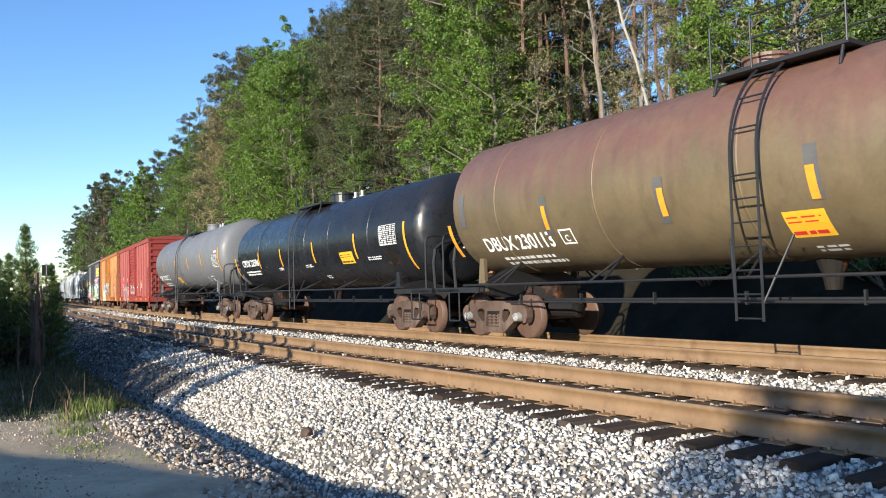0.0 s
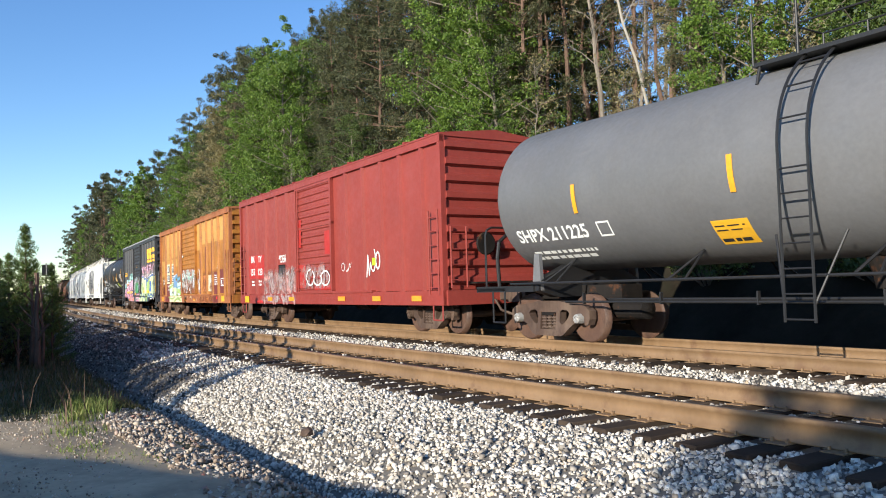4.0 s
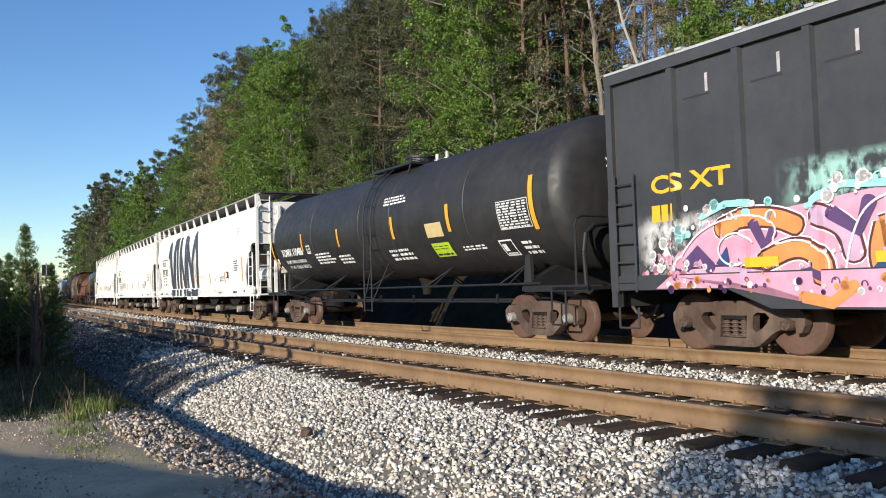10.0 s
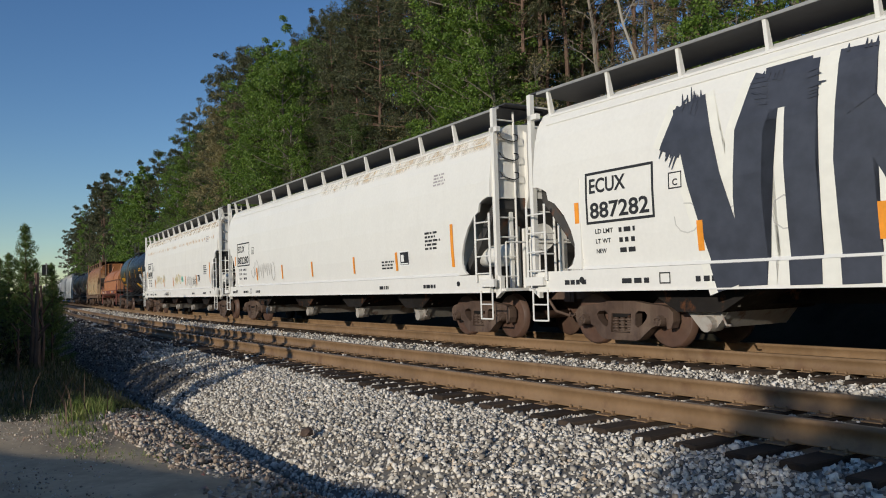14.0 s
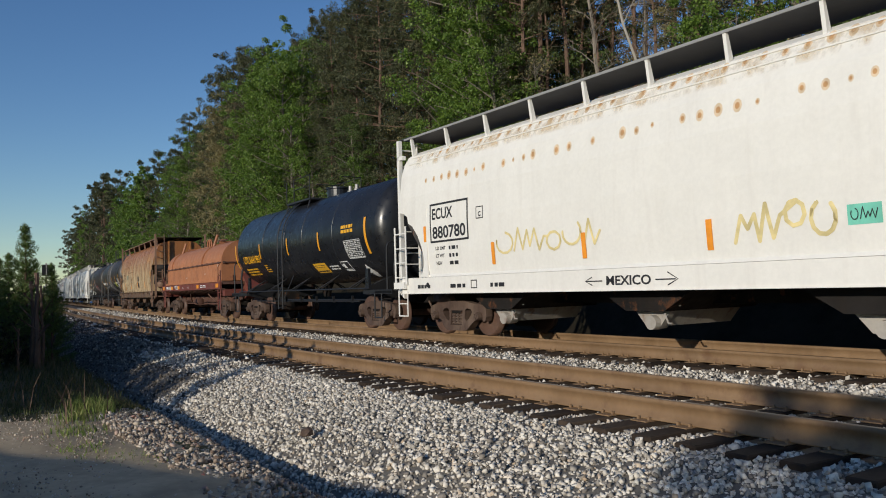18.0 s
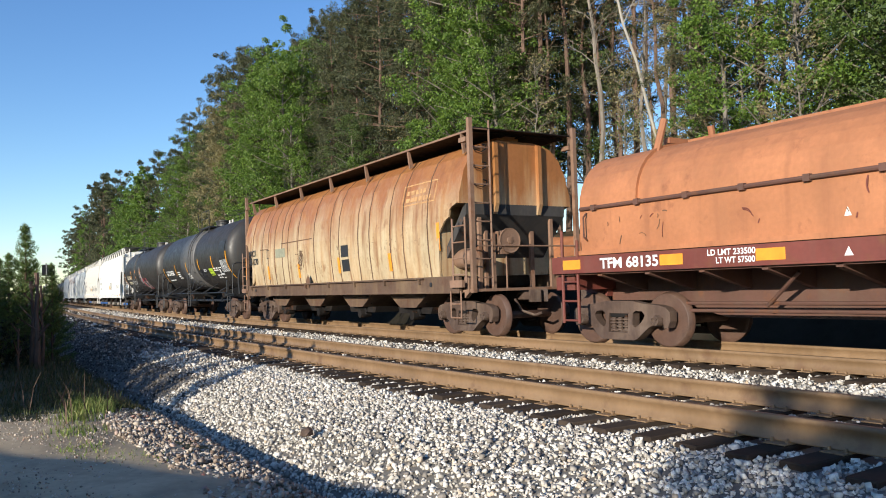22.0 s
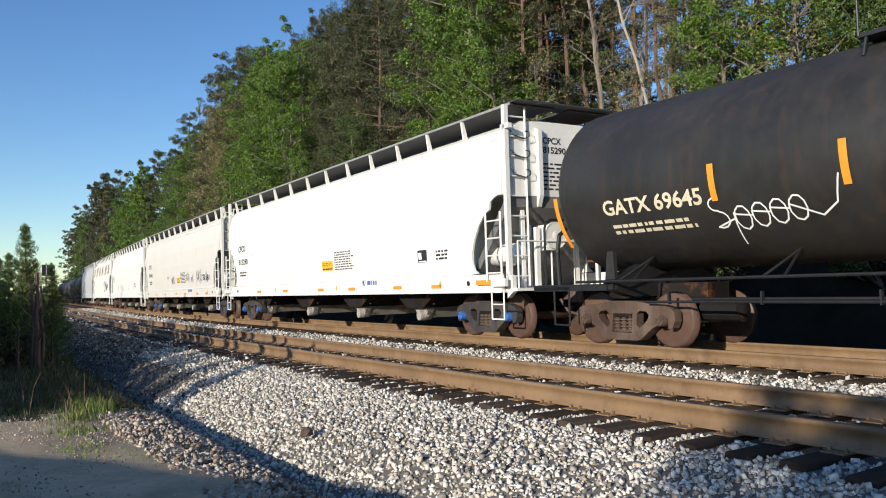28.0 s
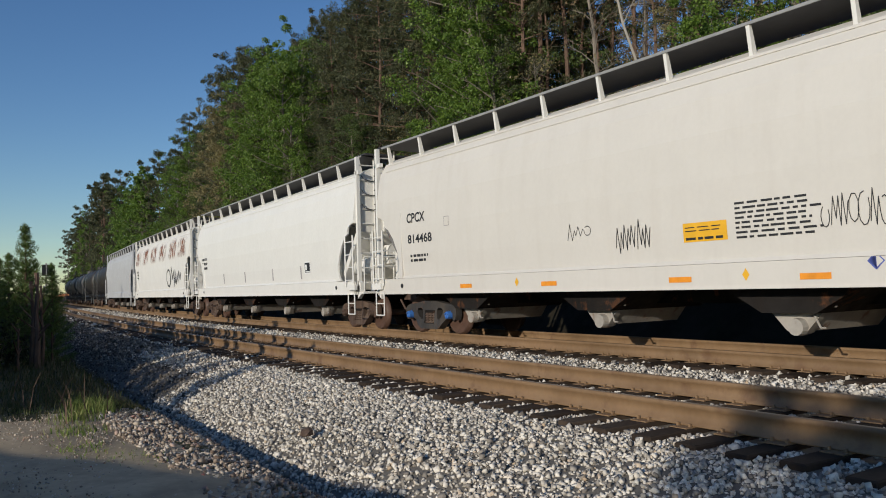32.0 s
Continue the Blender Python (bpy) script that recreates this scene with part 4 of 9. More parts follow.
def arc(cx, cz, rx, rz, a0, a1, k=9):
    return [(cx + rx * math.cos(radians(a0 + (a1 - a0) * i / k)), cz + rz * math.sin(radians(a0 + (a1 - a0) * i / k))) for i in range(k + 1)]


def words(name, body, height, x, z, skin, material, car, width=None, label="", lift=0.005):
    """Readable lettering in the built-in font, x its left edge and z its foot, drawn to a given width."""
    cu = bpy.data.curves.new("lettering", "FONT")
    cu.body = body
    cu.size = height / 0.69
    cu.offset = 0.034 * height
    cu.resolution_u = 3
    ob = bpy.data.objects.new("lettering", cu)
    scene.collection.objects.link(ob)
    me = bpy.data.meshes.new_from_object(ob.evaluated_get(bpy.context.evaluated_depsgraph_get()))
    bpy.data.objects.remove(ob)
    bpy.data.curves.remove(cu)
    bm = B()
    bm.from_mesh(me)
    bpy.data.meshes.remove(me)
    a, b = min(v.co.x for v in bm.verts), max(v.co.x for v in bm.verts)
    k = width / (b - a) if width else 1.0
    for v in bm.verts:
        v.co = Vector((x + (v.co.x - a) * k, 0, z + v.co.y))
    return lay(name, bm, skin, material, car, label, lift)


def bars(name, x, z, w, h, rows, skin, material, car, seed=1, lift=0.005, fill=0.55):
    """Stencil too small to read: rows of short bars."""
    rng = random.Random(seed)
    out = []
    pitch = h / rows
    for r in range(rows):
        zz = z + h - (r + 1) * pitch
        xx, end = x, x + w * rng.uniform(0.75, 1.0)
        while xx < end - 0.03:
            ln = min(rng.uniform(0.05, 0.22), end - xx)
            out.append(rect(xx, zz, ln, pitch * fill))
            xx += ln + rng.uniform(0.025, 0.06)
    return lay(name, shapes(out), skin, material, car, lift=lift)


def block(name, x, z, w, h, skin, material, car, label="", lift=0.004):
    return lay(name, shapes([rect(x, z, w, h)]), skin, material, car, label, lift)


def ring(name, x, z, w, h, t, skin, material, car, lift=0.005):
    return lay(name, shapes([rect(x, z, w, t), rect(x, z + h - t, w, t), rect(x, z + t, t, h - 2 * t), rect(x + w - t, z + t, t, h - 2 * t)]), skin, material, car, lift=lift)


def data_plate(x, z, w, h, skin, car, seed=3):
    """A stencilled table: a pale frame, columns and rows of small print."""
    x, w = x + 0.2, w * 0.9
    p = block("data_plate", x, z, w, h, skin, M_INK, car)
    ring("plate_frame", x + 0.012, z + 0.012, w - 0.024, h - 0.024, 0.016, skin, M_PLATE, car, 0.007)
    bars("small_print", x + 0.04, z + 0.03, w * 0.5, h - 0.06, 10, skin, M_PLATE, car, seed, 0.007, 0.62)
    for i, c in enumerate((0.5, 0.66, 0.82)):
        bars("small_print", x + w * c, z + 0.03, w * 0.15, h - 0.06, 10, skin, M_PLATE, car, seed + 3 * i, 0.007, 0.55)
    return p


def stencil_label(x, z, w, h, skin, car):
    """A black test label with white frame and panels."""
    block("test_label", x, z, w, h, skin, M_INK, car, lift=0.004)
    ring("label_frame", x, z, w, h, min(w, h) * 0.09, skin, M_WHITE, car, 0.006)
    lay("label_panel", shapes([rect(x + w * 0.14, z + h * 0.3, w * 0.3, h * 0.45), rect(x + w * 0.14, z + h * 0.12, w * 0.72, h * 0.08)]), skin, M_WHITE, car, lift=0.007)


def placard(x, z, w, h, skin, car, tone=None, ink=None, seed=5):
    block("emergency_placard", x, z, w, h, skin, tone or M_PLAC, car)
    bars("placard_print", x + 0.05 * w, z + h * 0.55, w * 0.9, h * 0.36, 2, skin, ink or M_INK, car, seed, 0.006, 0.3)
    bars("placard_print", x + 0.05 * w, z + h * 0.1, w * 0.9, h * 0.3, 1, skin, ink or M_INK, car, seed + 1, 0.006, 0.45)


def glyph(k, x, z, w, h):
    """Centre lines of one fat spray-can letter form in a box."""
    c = {
        "c": [arc(x + w * 0.6, z + h * 0.5, w * 0.5, h * 0.42, 50, 310)],
        "u": [[(x + w * 0.15, z + h), (x + w * 0.12, z + h * 0.35), (x + w * 0.3, z + h * 0.1), (x + w * 0.65, z + h * 0.1), (x + w * 0.82, z + h * 0.35), (x + w * 0.85, z + h)]],
        "n": [[(x + w * 0.15, z), (x + w * 0.15, z + h)], [(x + w * 0.15, z + h * 0.95), (x + w * 0.85, z + h * 0.05)], [(x + w * 0.85, z), (x + w * 0.85, z + h)]],
        "e": [arc(x + w * 0.6, z + h * 0.7, w * 0.45, h * 0.24, 60, 270, 6), arc(x + w * 0.6, z + h * 0.25, w * 0.5, h * 0.24, 90, 310, 6)],
        "s": [arc(x + w * 0.5, z + h * 0.72, w * 0.38, h * 0.22, 30, 270, 7) + arc(x + w * 0.5, z + h * 0.28, w * 0.38, h * 0.22, 90, -150, 7)],
        "t": [[(x, z + h * 0.88), (x + w, z + h * 0.95)], [(x + w * 0.5, z + h * 0.9), (x + w * 0.45, z + h * 0.4), (x + w * 0.6, z)]],
        "a": [[(x, z), (x + w * 0.45, z + h), (x + w, z)], [(x + w * 0.25, z + h * 0.35), (x + w * 0.78, z + h * 0.35)]],
        "i": [[(x + w * 0.5, z), (x + w * 0.45, z + h)]],
        "o": [arc(x + w * 0.5, z + h * 0.5, w * 0.42, h * 0.45, 90, 450, 12)],
        "k": [[(x + w * 0.1, z), (x + w * 0.1, z + h)], [(x + w * 0.9, z + h), (x + w * 0.2, z + h * 0.5), (x + w, z)]],
        "m": [[(x, z), (x + w * 0.15, z + h), (x + w * 0.5, z + h * 0.3), (x + w * 0.85, z + h), (x + w, z)]],
    }
    return c[k]


def piece(kinds, x0, x1, z0, z1, skin, car, fills, edge, fat=0.2, halo=None, seed=1, name="graffiti"):
    """A graffiti piece: a halo, dark outlines and coloured letter forms on top."""
    rng = random.Random(seed)
    w = (x1 - x0) / len(kinds)
    lines = []
    for i, k in enumerate(kinds):
        for g in glyph(k, x0 + w * (i + 0.06), z0 + fat * 0.6, w * 0.9, z1 - z0 - fat * 1.2):
            lines.append((i, [(a + rng.uniform(-0.03, 0.03), b + rng.uniform(-0.03, 0.03)) for a, b in g]))
    if halo:
        lay(name, shapes([stroke(g, fat * 2.1) for _, g in lines], 0.0003), skin, halo, car, lift=0.004)
    lay(name, shapes([stroke(g, fat * 1.5) for _, g in lines], 0.0003), skin, edge, car, lift=0.010)
    for j, f in enumerate(fills):
        out = [stroke(g, fat) for i, g in lines if i % len(fills) == j]
        if out:
            lay(name, shapes(out, 0.0003), skin, f, car, lift=0.016)


def letters(lines, fat, skin, car, fills, edge=None, rim=None, grow=0.16, thin=0.05, lift=0.010, name="graffiti"):
    """Fat sprayed letters: a pale rim, a dark edge, then the fill of each stroke."""
    lines = [(i, flowing(g)) for i, g in lines]
    if rim:
        lay(name, shapes([stroke(g, fat + grow + thin) for _, g in lines], 0.0003), skin, rim, car, lift=lift)
    if edge:
        lay(name, shapes([stroke(g, fat + grow) for _, g in lines], 0.0003), skin, edge, car, lift=lift + 0.007)
    for j, f in enumerate(fills):
        out = [stroke(g, fat) for i, g in lines if i == j]
        if out:
            lay(name, shapes(out, 0.0003), skin, f, car, lift=lift + 0.014)


def mist(x0, x1, z0, z1, count, skin, car, tones, seed, size=0.06, lift=0.03):
    """Loose dabs and drips sprayed over an edge."""
    rng = random.Random(seed)
    for j, tone in enumerate(tones):
        out = []
        for _ in range(count):
            x, z = rng.uniform(x0, x1), rng.uniform(z0, z1)
            a = rng.uniform(0.4, 2.6)
            ln = size * rng.uniform(0.8, 3.4)
            c = rng.uniform(-0.9, 0.9)
            out.append(stroke([(x + ln * u * math.cos(a + c * u), z + ln * u * math.sin(a + c * u)) for u in (0.0, 0.25, 0.5, 0.75, 1.0)], size * rng.uniform(0.10, 0.34)))
        lay("graffiti", shapes(out, 0.0002), skin, tone, car, lift=lift + 0.005 * j)


def tag(turns, x0, x1, z0, z1, skin, car, tone, t=0.03, name="spray_tag", seed=1, lift=0.02):
    """A sprayed scrawl: loops and zigzags in one run, with a few strokes across."""
    rng = random.Random(seed)
    h, zc = z1 - z0, (z0 + z1) / 2
    out, run = [], []
    w = (x1 - x0) / turns
    for i in range(turns):
        cx = x0 + w * (i + 0.5)
        if rng.random() < 0.5:
            run += arc(cx, zc + rng.uniform(-0.15, 0.15) * h, w * rng.uniform(0.35, 0.6), h * rng.uniform(0.25, 0.45), rng.uniform(60, 200), rng.uniform(380, 520), 9)
        else:
            run += [(cx - w * 0.4, z0 + h * rng.uniform(0, 0.3)), (cx - w * 0.1, z1 - h * rng.uniform(0, 0.3)), (cx + w * 0.15, z0 + h * rng.uniform(0, 0.4)), (cx + w * 0.45, z1 - h * rng.uniform(0.1, 0.5))]
        if len(run) > 8:
            out.append(run)
            run = []
    if len(run) > 2:
        out.append(run)
    quads = []
    for r in out:
        for a, b in zip(r, r[1:]):
            if a != b:
                quads.append(stroke([a, b], t))
    return lay(name, shapes(quads, 0.00012), skin, tone, car, lift=lift)


def blots(x0, x1, z0, z1, count, size, skin, car, tones, seed=1, name="graffiti", lift=0.006):
    """Soft-edged sprayed clouds, fills and drips in several colours."""
    rng = random.Random(seed)
    for j, tone in enumerate(tones):
        out = []
        for _ in range(count):
            cx, cz, r = rng.uniform(x0, x1), rng.uniform(z0, z1), size * rng.uniform(0.45, 1.25)
            p = [(rng.uniform(0.05, 0.22), rng.randint(2, 5), rng.uniform(0, 6.28)) for _ in range(3)]
            k, o = 20, []
            tall = rng.uniform(0.8, 1.7)
            for i in range(k):
                a = 2 * math.pi * i / k
                q = r * (1 + sum(m * math.sin(f * a + ph) for m, f, ph in p))
                o.append((min(max(cx + q * math.cos(a), x0 - 0.08), x1 + 0.08), min(max(cz + q * math.sin(a) * tall, z0), z1 + 0.1 * rng.random())))
            out.append(o)
        lay(name, shapes(out, 0.0003), skin, tone, car, lift=lift + 0.008 * j)


def spray(name, color, rough=0.45, var=0.15):
    return plain(name, color, rough, 0, var, 4)


def haze(name, color, scale=3.5, thick=0.85):
    """Thin sprayed paint: patchy, fading out towards the edge of its patch."""
    m, nt, bsdf = shader(name)
    bsdf.inputs["Base Color"].default_value = (*color, 1)
    bsdf.inputs["Roughness"].default_value = 0.6
    co = nt.nodes.new("ShaderNodeTexCoord")
    sp = nt.nodes.new("ShaderNodeSeparateXYZ")
    nt.links.new(co.outputs["Generated"], sp.inputs[0])
    fade = ramp_of(nt, noise_of(nt, scale, 6, (1.3, 1.0, 0.8), 0.6), [(0.42, grey(0)), (0.60, grey(thick))])
    for axis in ("X", "Z"):
        r = nt.nodes.new("ShaderNodeValToRGB")
        e = r.color_ramp.elements
        e[0].color, e[1].color = (0, 0, 0, 1), (0, 0, 0, 1)
        for p in (0.22, 0.78):
            e.new(p).color = (1, 1, 1, 1)
        nt.links.new(sp.outputs[axis], r.inputs["Fac"])
        fade = mixed(nt, 1.0, fade, r.outputs["Color"], "MULTIPLY")
    nt.links.new(fade, bsdf.inputs["Alpha"])
    return m


H_WHITE = haze("haze_white", (0.68, 0.66, 0.64))
H_PINK = haze("haze_pink", (0.55, 0.30, 0.36))
H_ROSE = haze("haze_rose", (0.42, 0.20, 0.18), 4.5)
H_GREY = haze("haze_grey", (0.44, 0.36, 0.35), 4.5)
H_RUST = haze("haze_rust", (0.24, 0.075, 0.025), 3.0)
H_AQUA = haze("haze_aqua", (0.35, 0.58, 0.52), 5.0)
H_STAIN = haze("haze_eave_rust", (0.66, 0.50, 0.30), 3.0, 0.45)


def cloud(x0, x1, z0, z1, skin, car, tone, lift=0.03):
    """A patch of overspray."""
    return block("overspray", x0, z0, x1 - x0, z1 - z0, skin, tone, car, lift=lift)


def bubbles(points, count, skin, car, tones, seed, size=0.07, lift=0.036):
    """Sprayed bubbles along a line: discs and rings."""
    rng = random.Random(seed)
    for j, tone in enumerate(tones):
        out = []
        for _ in range(count):
            k = rng.randrange(len(points) - 1)
            u = rng.random()
            x = points[k][0] + (points[k + 1][0] - points[k][0]) * u + rng.gauss(0, size * 0.9)
            z = points[k][1] + (points[k + 1][1] - points[k][1]) * u + rng.gauss(0, size * 1.1)
            r = size * rng.uniform(0.25, 1.0)
            if rng.random() < 0.5:
                out.append(arc(x, z, r * 0.7, r * 0.8, 0, 330, 9))
            else:
                out.append(stroke(arc(x, z, r, r * 1.1, rng.uniform(0, 360), rng.uniform(480, 640), 10), size * 0.25))
        lay("graffiti", shapes(out, 0.0002), skin, tone, car, lift=lift + 0.006 * j)


G_PURPLE = spray("spray_purple", (0.09, 0.045, 0.13))
M_PLATE = plain("plate_white", (0.62, 0.62, 0.60), 0.5, 0, 0.05)
G_PALE = spray("spray_pale_green", (0.60, 0.72, 0.36))
G_GREEN = spray("spray_green", (0.05, 0.25, 0.08))
G_SAGE = spray("spray_sage", (0.30, 0.42, 0.14))
G_NAVY = spray("spray_navy", (0.03, 0.055, 0.16))
G_PINK = spray("spray_pink", (0.62, 0.30, 0.40))
G_LILAC = spray("spray_lilac", (0.50, 0.33, 0.45))
G_PEACH = spray("spray_orange", (0.62, 0.25, 0.08))
G_MINT = spray("spray_mint", (0.45, 0.68, 0.58))
G_AQUA = spray("spray_aqua", (0.30, 0.60, 0.58))
G_BLUE = spray("spray_deep_blue", (0.03, 0.10, 0.33))
G_STEEL = spray("spray_steel_blue", (0.14, 0.26, 0.42))
G_SMOKE = spray("spray_smoke", (0.10, 0.095, 0.09))
G_WHITE = spray("spray_white", (0.72, 0.70, 0.68))
G_GREY = spray("spray_grey", (0.40, 0.36, 0.36), 0.5, 0.3)
G_SLATE = spray("roller_slate", (0.048, 0.053, 0.070), 0.5, 0.2)
G_TEAL = spray("spray_blue", (0.10, 0.25, 0.36))
G_MAROON = spray("spray_maroon", (0.10, 0.025, 0.03))
G_CREAM = spray("spray_cream", (0.74, 0.66, 0.45))
G_TURQ = spray("spray_turquoise", (0.18, 0.55, 0.42))
G_YELLOW = spray("spray_thin_yellow", (0.70, 0.58, 0.28), 0.5, 0.25)
G_CRIMSON = spray("spray_crimson", (0.42, 0.02, 0.035))


# ---- ground ----
M_DIRT = paint("pale_dirt", (0.50, 0.395, 0.26), 0.95, 0.25, rust=0.0, dirt=0.6, dust=(0.26, 0.21, 0.15))
M_GRASSY = paint("weedy_soil", (0.095, 0.085, 0.045), 0.95, 0.3, rust=0.3, dirt=0.5, dust=(0.06, 0.075, 0.025), rust_color=(0.07, 0.09, 0.03))
M_CLAY = paint("red_clay", (0.40, 0.155, 0.065), 0.95, 0.3, rust=0.35, dirt=0.5, dust=(0.22, 0.10, 0.05), rust_color=(0.10, 0.085, 0.03))
M_FOREST = paint("forest_floor", (0.10, 0.066, 0.035), 0.95, 0.3, rust=0.3, dirt=0.5, dust=(0.05, 0.055, 0.022), rust_color=(0.16, 0.09, 0.045))
# Near-black ground beyond the rails; its colour stands in for the train's shade.
M_SHADEGROUND = paint("dark_leaf_litter", (0.020, 0.016, 0.010), 0.95, 0.3, rust=0.3, dirt=0.5, dust=(0.014, 0.017, 0.008), rust_color=(0.03, 0.022, 0.014))
GAP = 4.397


def ground_z(n):
    """Height of the ground beside the track."""
    return np.interp(n, [-900, -60, -25, -14, -10.6, -9.6, -9.2, -8.75, -8.45, -8.28, -8.1, -7.9, -6.2, 4.4, 7.4, 8.6, 10.6, 16, 60, 900],
                     [-2.5, -1.2, -0.75, -0.55, -0.52, -0.54, -0.57, -0.62, -0.68, -0.78, -0.98, -1.06, -1.05, -0.95, -0.95, 0.4, 3.0, 3.8, 6.0, 9.0])



def lay_ground():
    ss = np.concatenate([np.arange(-1300, -140, 40), np.arange(-140, -40, 4), np.arange(-40, 12, 0.5), np.arange(12, 60, 4), np.arange(60, 300, 40)]).astype(float)
    nn = np.concatenate([[-900, -500, -250, -120, -60, -40], np.arange(-30, -14, 2.0), np.arange(-14, -9.5, 0.25), np.arange(-9.5, -7.6, 0.12), np.arange(-7.6, 4.2, 1.0), np.arange(4.2, 12, 0.6), np.arange(12, 30, 3), [40, 60, 120, 250, 420]])
    S_, N_ = np.meshgrid(ss, nn, indexing="ij")
    X_, Y_ = plan(S_, N_)
    Z_ = ground_z(N_)
    rough = np.array([noise.noise((x * 0.7, y * 0.7, 0)) * 0.10 + noise.noise((x * 2.6, y * 2.6, 3)) * 0.03 for x, y in zip(X_.ravel(), Y_.ravel())]).reshape(X_.shape)
    bank = np.clip((N_ - 6.0) / 2, 0, 1)
    Z_ = Z_ + rough * np.where((N_ < -8.6) | (N_ > 4.5), 0.5 + bank * 2.2, 0.1)
    k = len(nn)
    i, j = np.meshgrid(np.arange(len(ss) - 1), np.arange(k - 1), indexing="ij")
    a = (i * k + j).ravel()
    faces = np.stack([a, a + k, a + k + 1, a + 1], -1)
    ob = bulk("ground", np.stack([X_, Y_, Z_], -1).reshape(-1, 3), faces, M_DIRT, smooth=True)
    for m in (M_GRASSY, M_CLAY, M_FOREST, M_SHADEGROUND):
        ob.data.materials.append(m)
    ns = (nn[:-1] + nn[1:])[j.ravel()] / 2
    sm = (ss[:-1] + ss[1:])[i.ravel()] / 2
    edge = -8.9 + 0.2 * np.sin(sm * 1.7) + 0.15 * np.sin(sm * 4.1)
    # the lower bank gets the near-black tone in place of the train's shade
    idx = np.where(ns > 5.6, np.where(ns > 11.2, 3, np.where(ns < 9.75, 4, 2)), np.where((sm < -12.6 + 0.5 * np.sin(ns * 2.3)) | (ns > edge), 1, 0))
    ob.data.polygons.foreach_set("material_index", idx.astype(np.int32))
    return tagged(ob, "pale dirt verge, weedy ditch and red clay bank beside the track", "ground", kind="structure")


for dull in (M_DIRT, M_GRASSY, M_CLAY, M_FOREST, M_SHADEGROUND, M_STONE, M_BED, M_TIE, M_UNDER):
    dull.node_tree.nodes["Principled BSDF"].inputs["Specular IOR Level"].default_value = 0.12
lay_ground()

M_OLDSTONE = pieces("verge_stone", [(0.0, (0.20, 0.14, 0.10)), (0.3, (0.38, 0.30, 0.23)), (0.7, (0.58, 0.49, 0.38)), (0.97, (0.70, 0.62, 0.52)), (1.0, (0.36, 0.14, 0.10))], 0.92, 0.25, scale=26)

# Darker copy of the ballast stone, with the thicket's shade in its colour.
M_SHADESTONE = pieces("fouled_stone", [(0.0, (0.06, 0.052, 0.043)), (0.5, (0.15, 0.13, 0.11)), (0.85, (0.30, 0.27, 0.23)), (1.0, (0.60, 0.55, 0.48))], 0.92, 0.25, scale=26)

for dull in (M_OLDSTONE, M_SHADESTONE):
    dull.node_tree.nodes["Principled BSDF"].inputs["Specular IOR Level"].default_value = 0.12

# ---- ballast ----
BED = [(-8.2, -1.06), (-8.0, -0.94), (-7.3, -0.56), (-6.35, -0.38), (-6.12, -0.35), (-5.82, -0.325), (-3.1, -0.325), (-2.6, -0.30), (-1.5, -0.285), (1.45, -0.285), (2.0, -0.31), (3.6, -0.75), (4.6, -0.95)]


def bed_z(n):
    return np.interp(n, [p[0] for p in BED], [p[1] for p in BED])


def sweep(name, profile, s0, s1, step, material, parent=None, n0=0.0, z0=0.0, closed=True, smooth=False):
    """A profile of (n, z) carried along the track."""
    ss = np.arange(s0, s1 + step / 2, step)
    k = len(profile)
    v = np.empty((len(ss), k, 3))
    for j, (n, z) in enumerate(profile):
        x, y = plan(ss, n + n0)
        v[:, j] = np.stack([x, y, np.full_like(x, z + z0)], -1)
    m = k if closed else k - 1
    i, j = np.meshgrid(np.arange(len(ss) - 1), np.arange(m), indexing="ij")
    j2 = (j + 1) % k
    f = np.stack([i * k + j, (i + 1) * k + j, (i + 1) * k + j2, i * k + j2], -1).reshape(-1, 4)
    return bulk(name, v.reshape(-1, 3), f[:, ::-1] if closed else f, material, parent, smooth)


# The train's shade is put into the far shoulder's colour.
tagged(sweep("far_shoulder", [p for p in BED if p[0] > 1.4], -480, 40, 1.0, M_SHADEGROUND, closed=False, smooth=True), "far shoulder of the track, darkened for the train's shade", "ground", kind="structure")
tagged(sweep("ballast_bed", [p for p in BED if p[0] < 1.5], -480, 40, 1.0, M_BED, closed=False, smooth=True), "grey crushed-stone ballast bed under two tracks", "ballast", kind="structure")


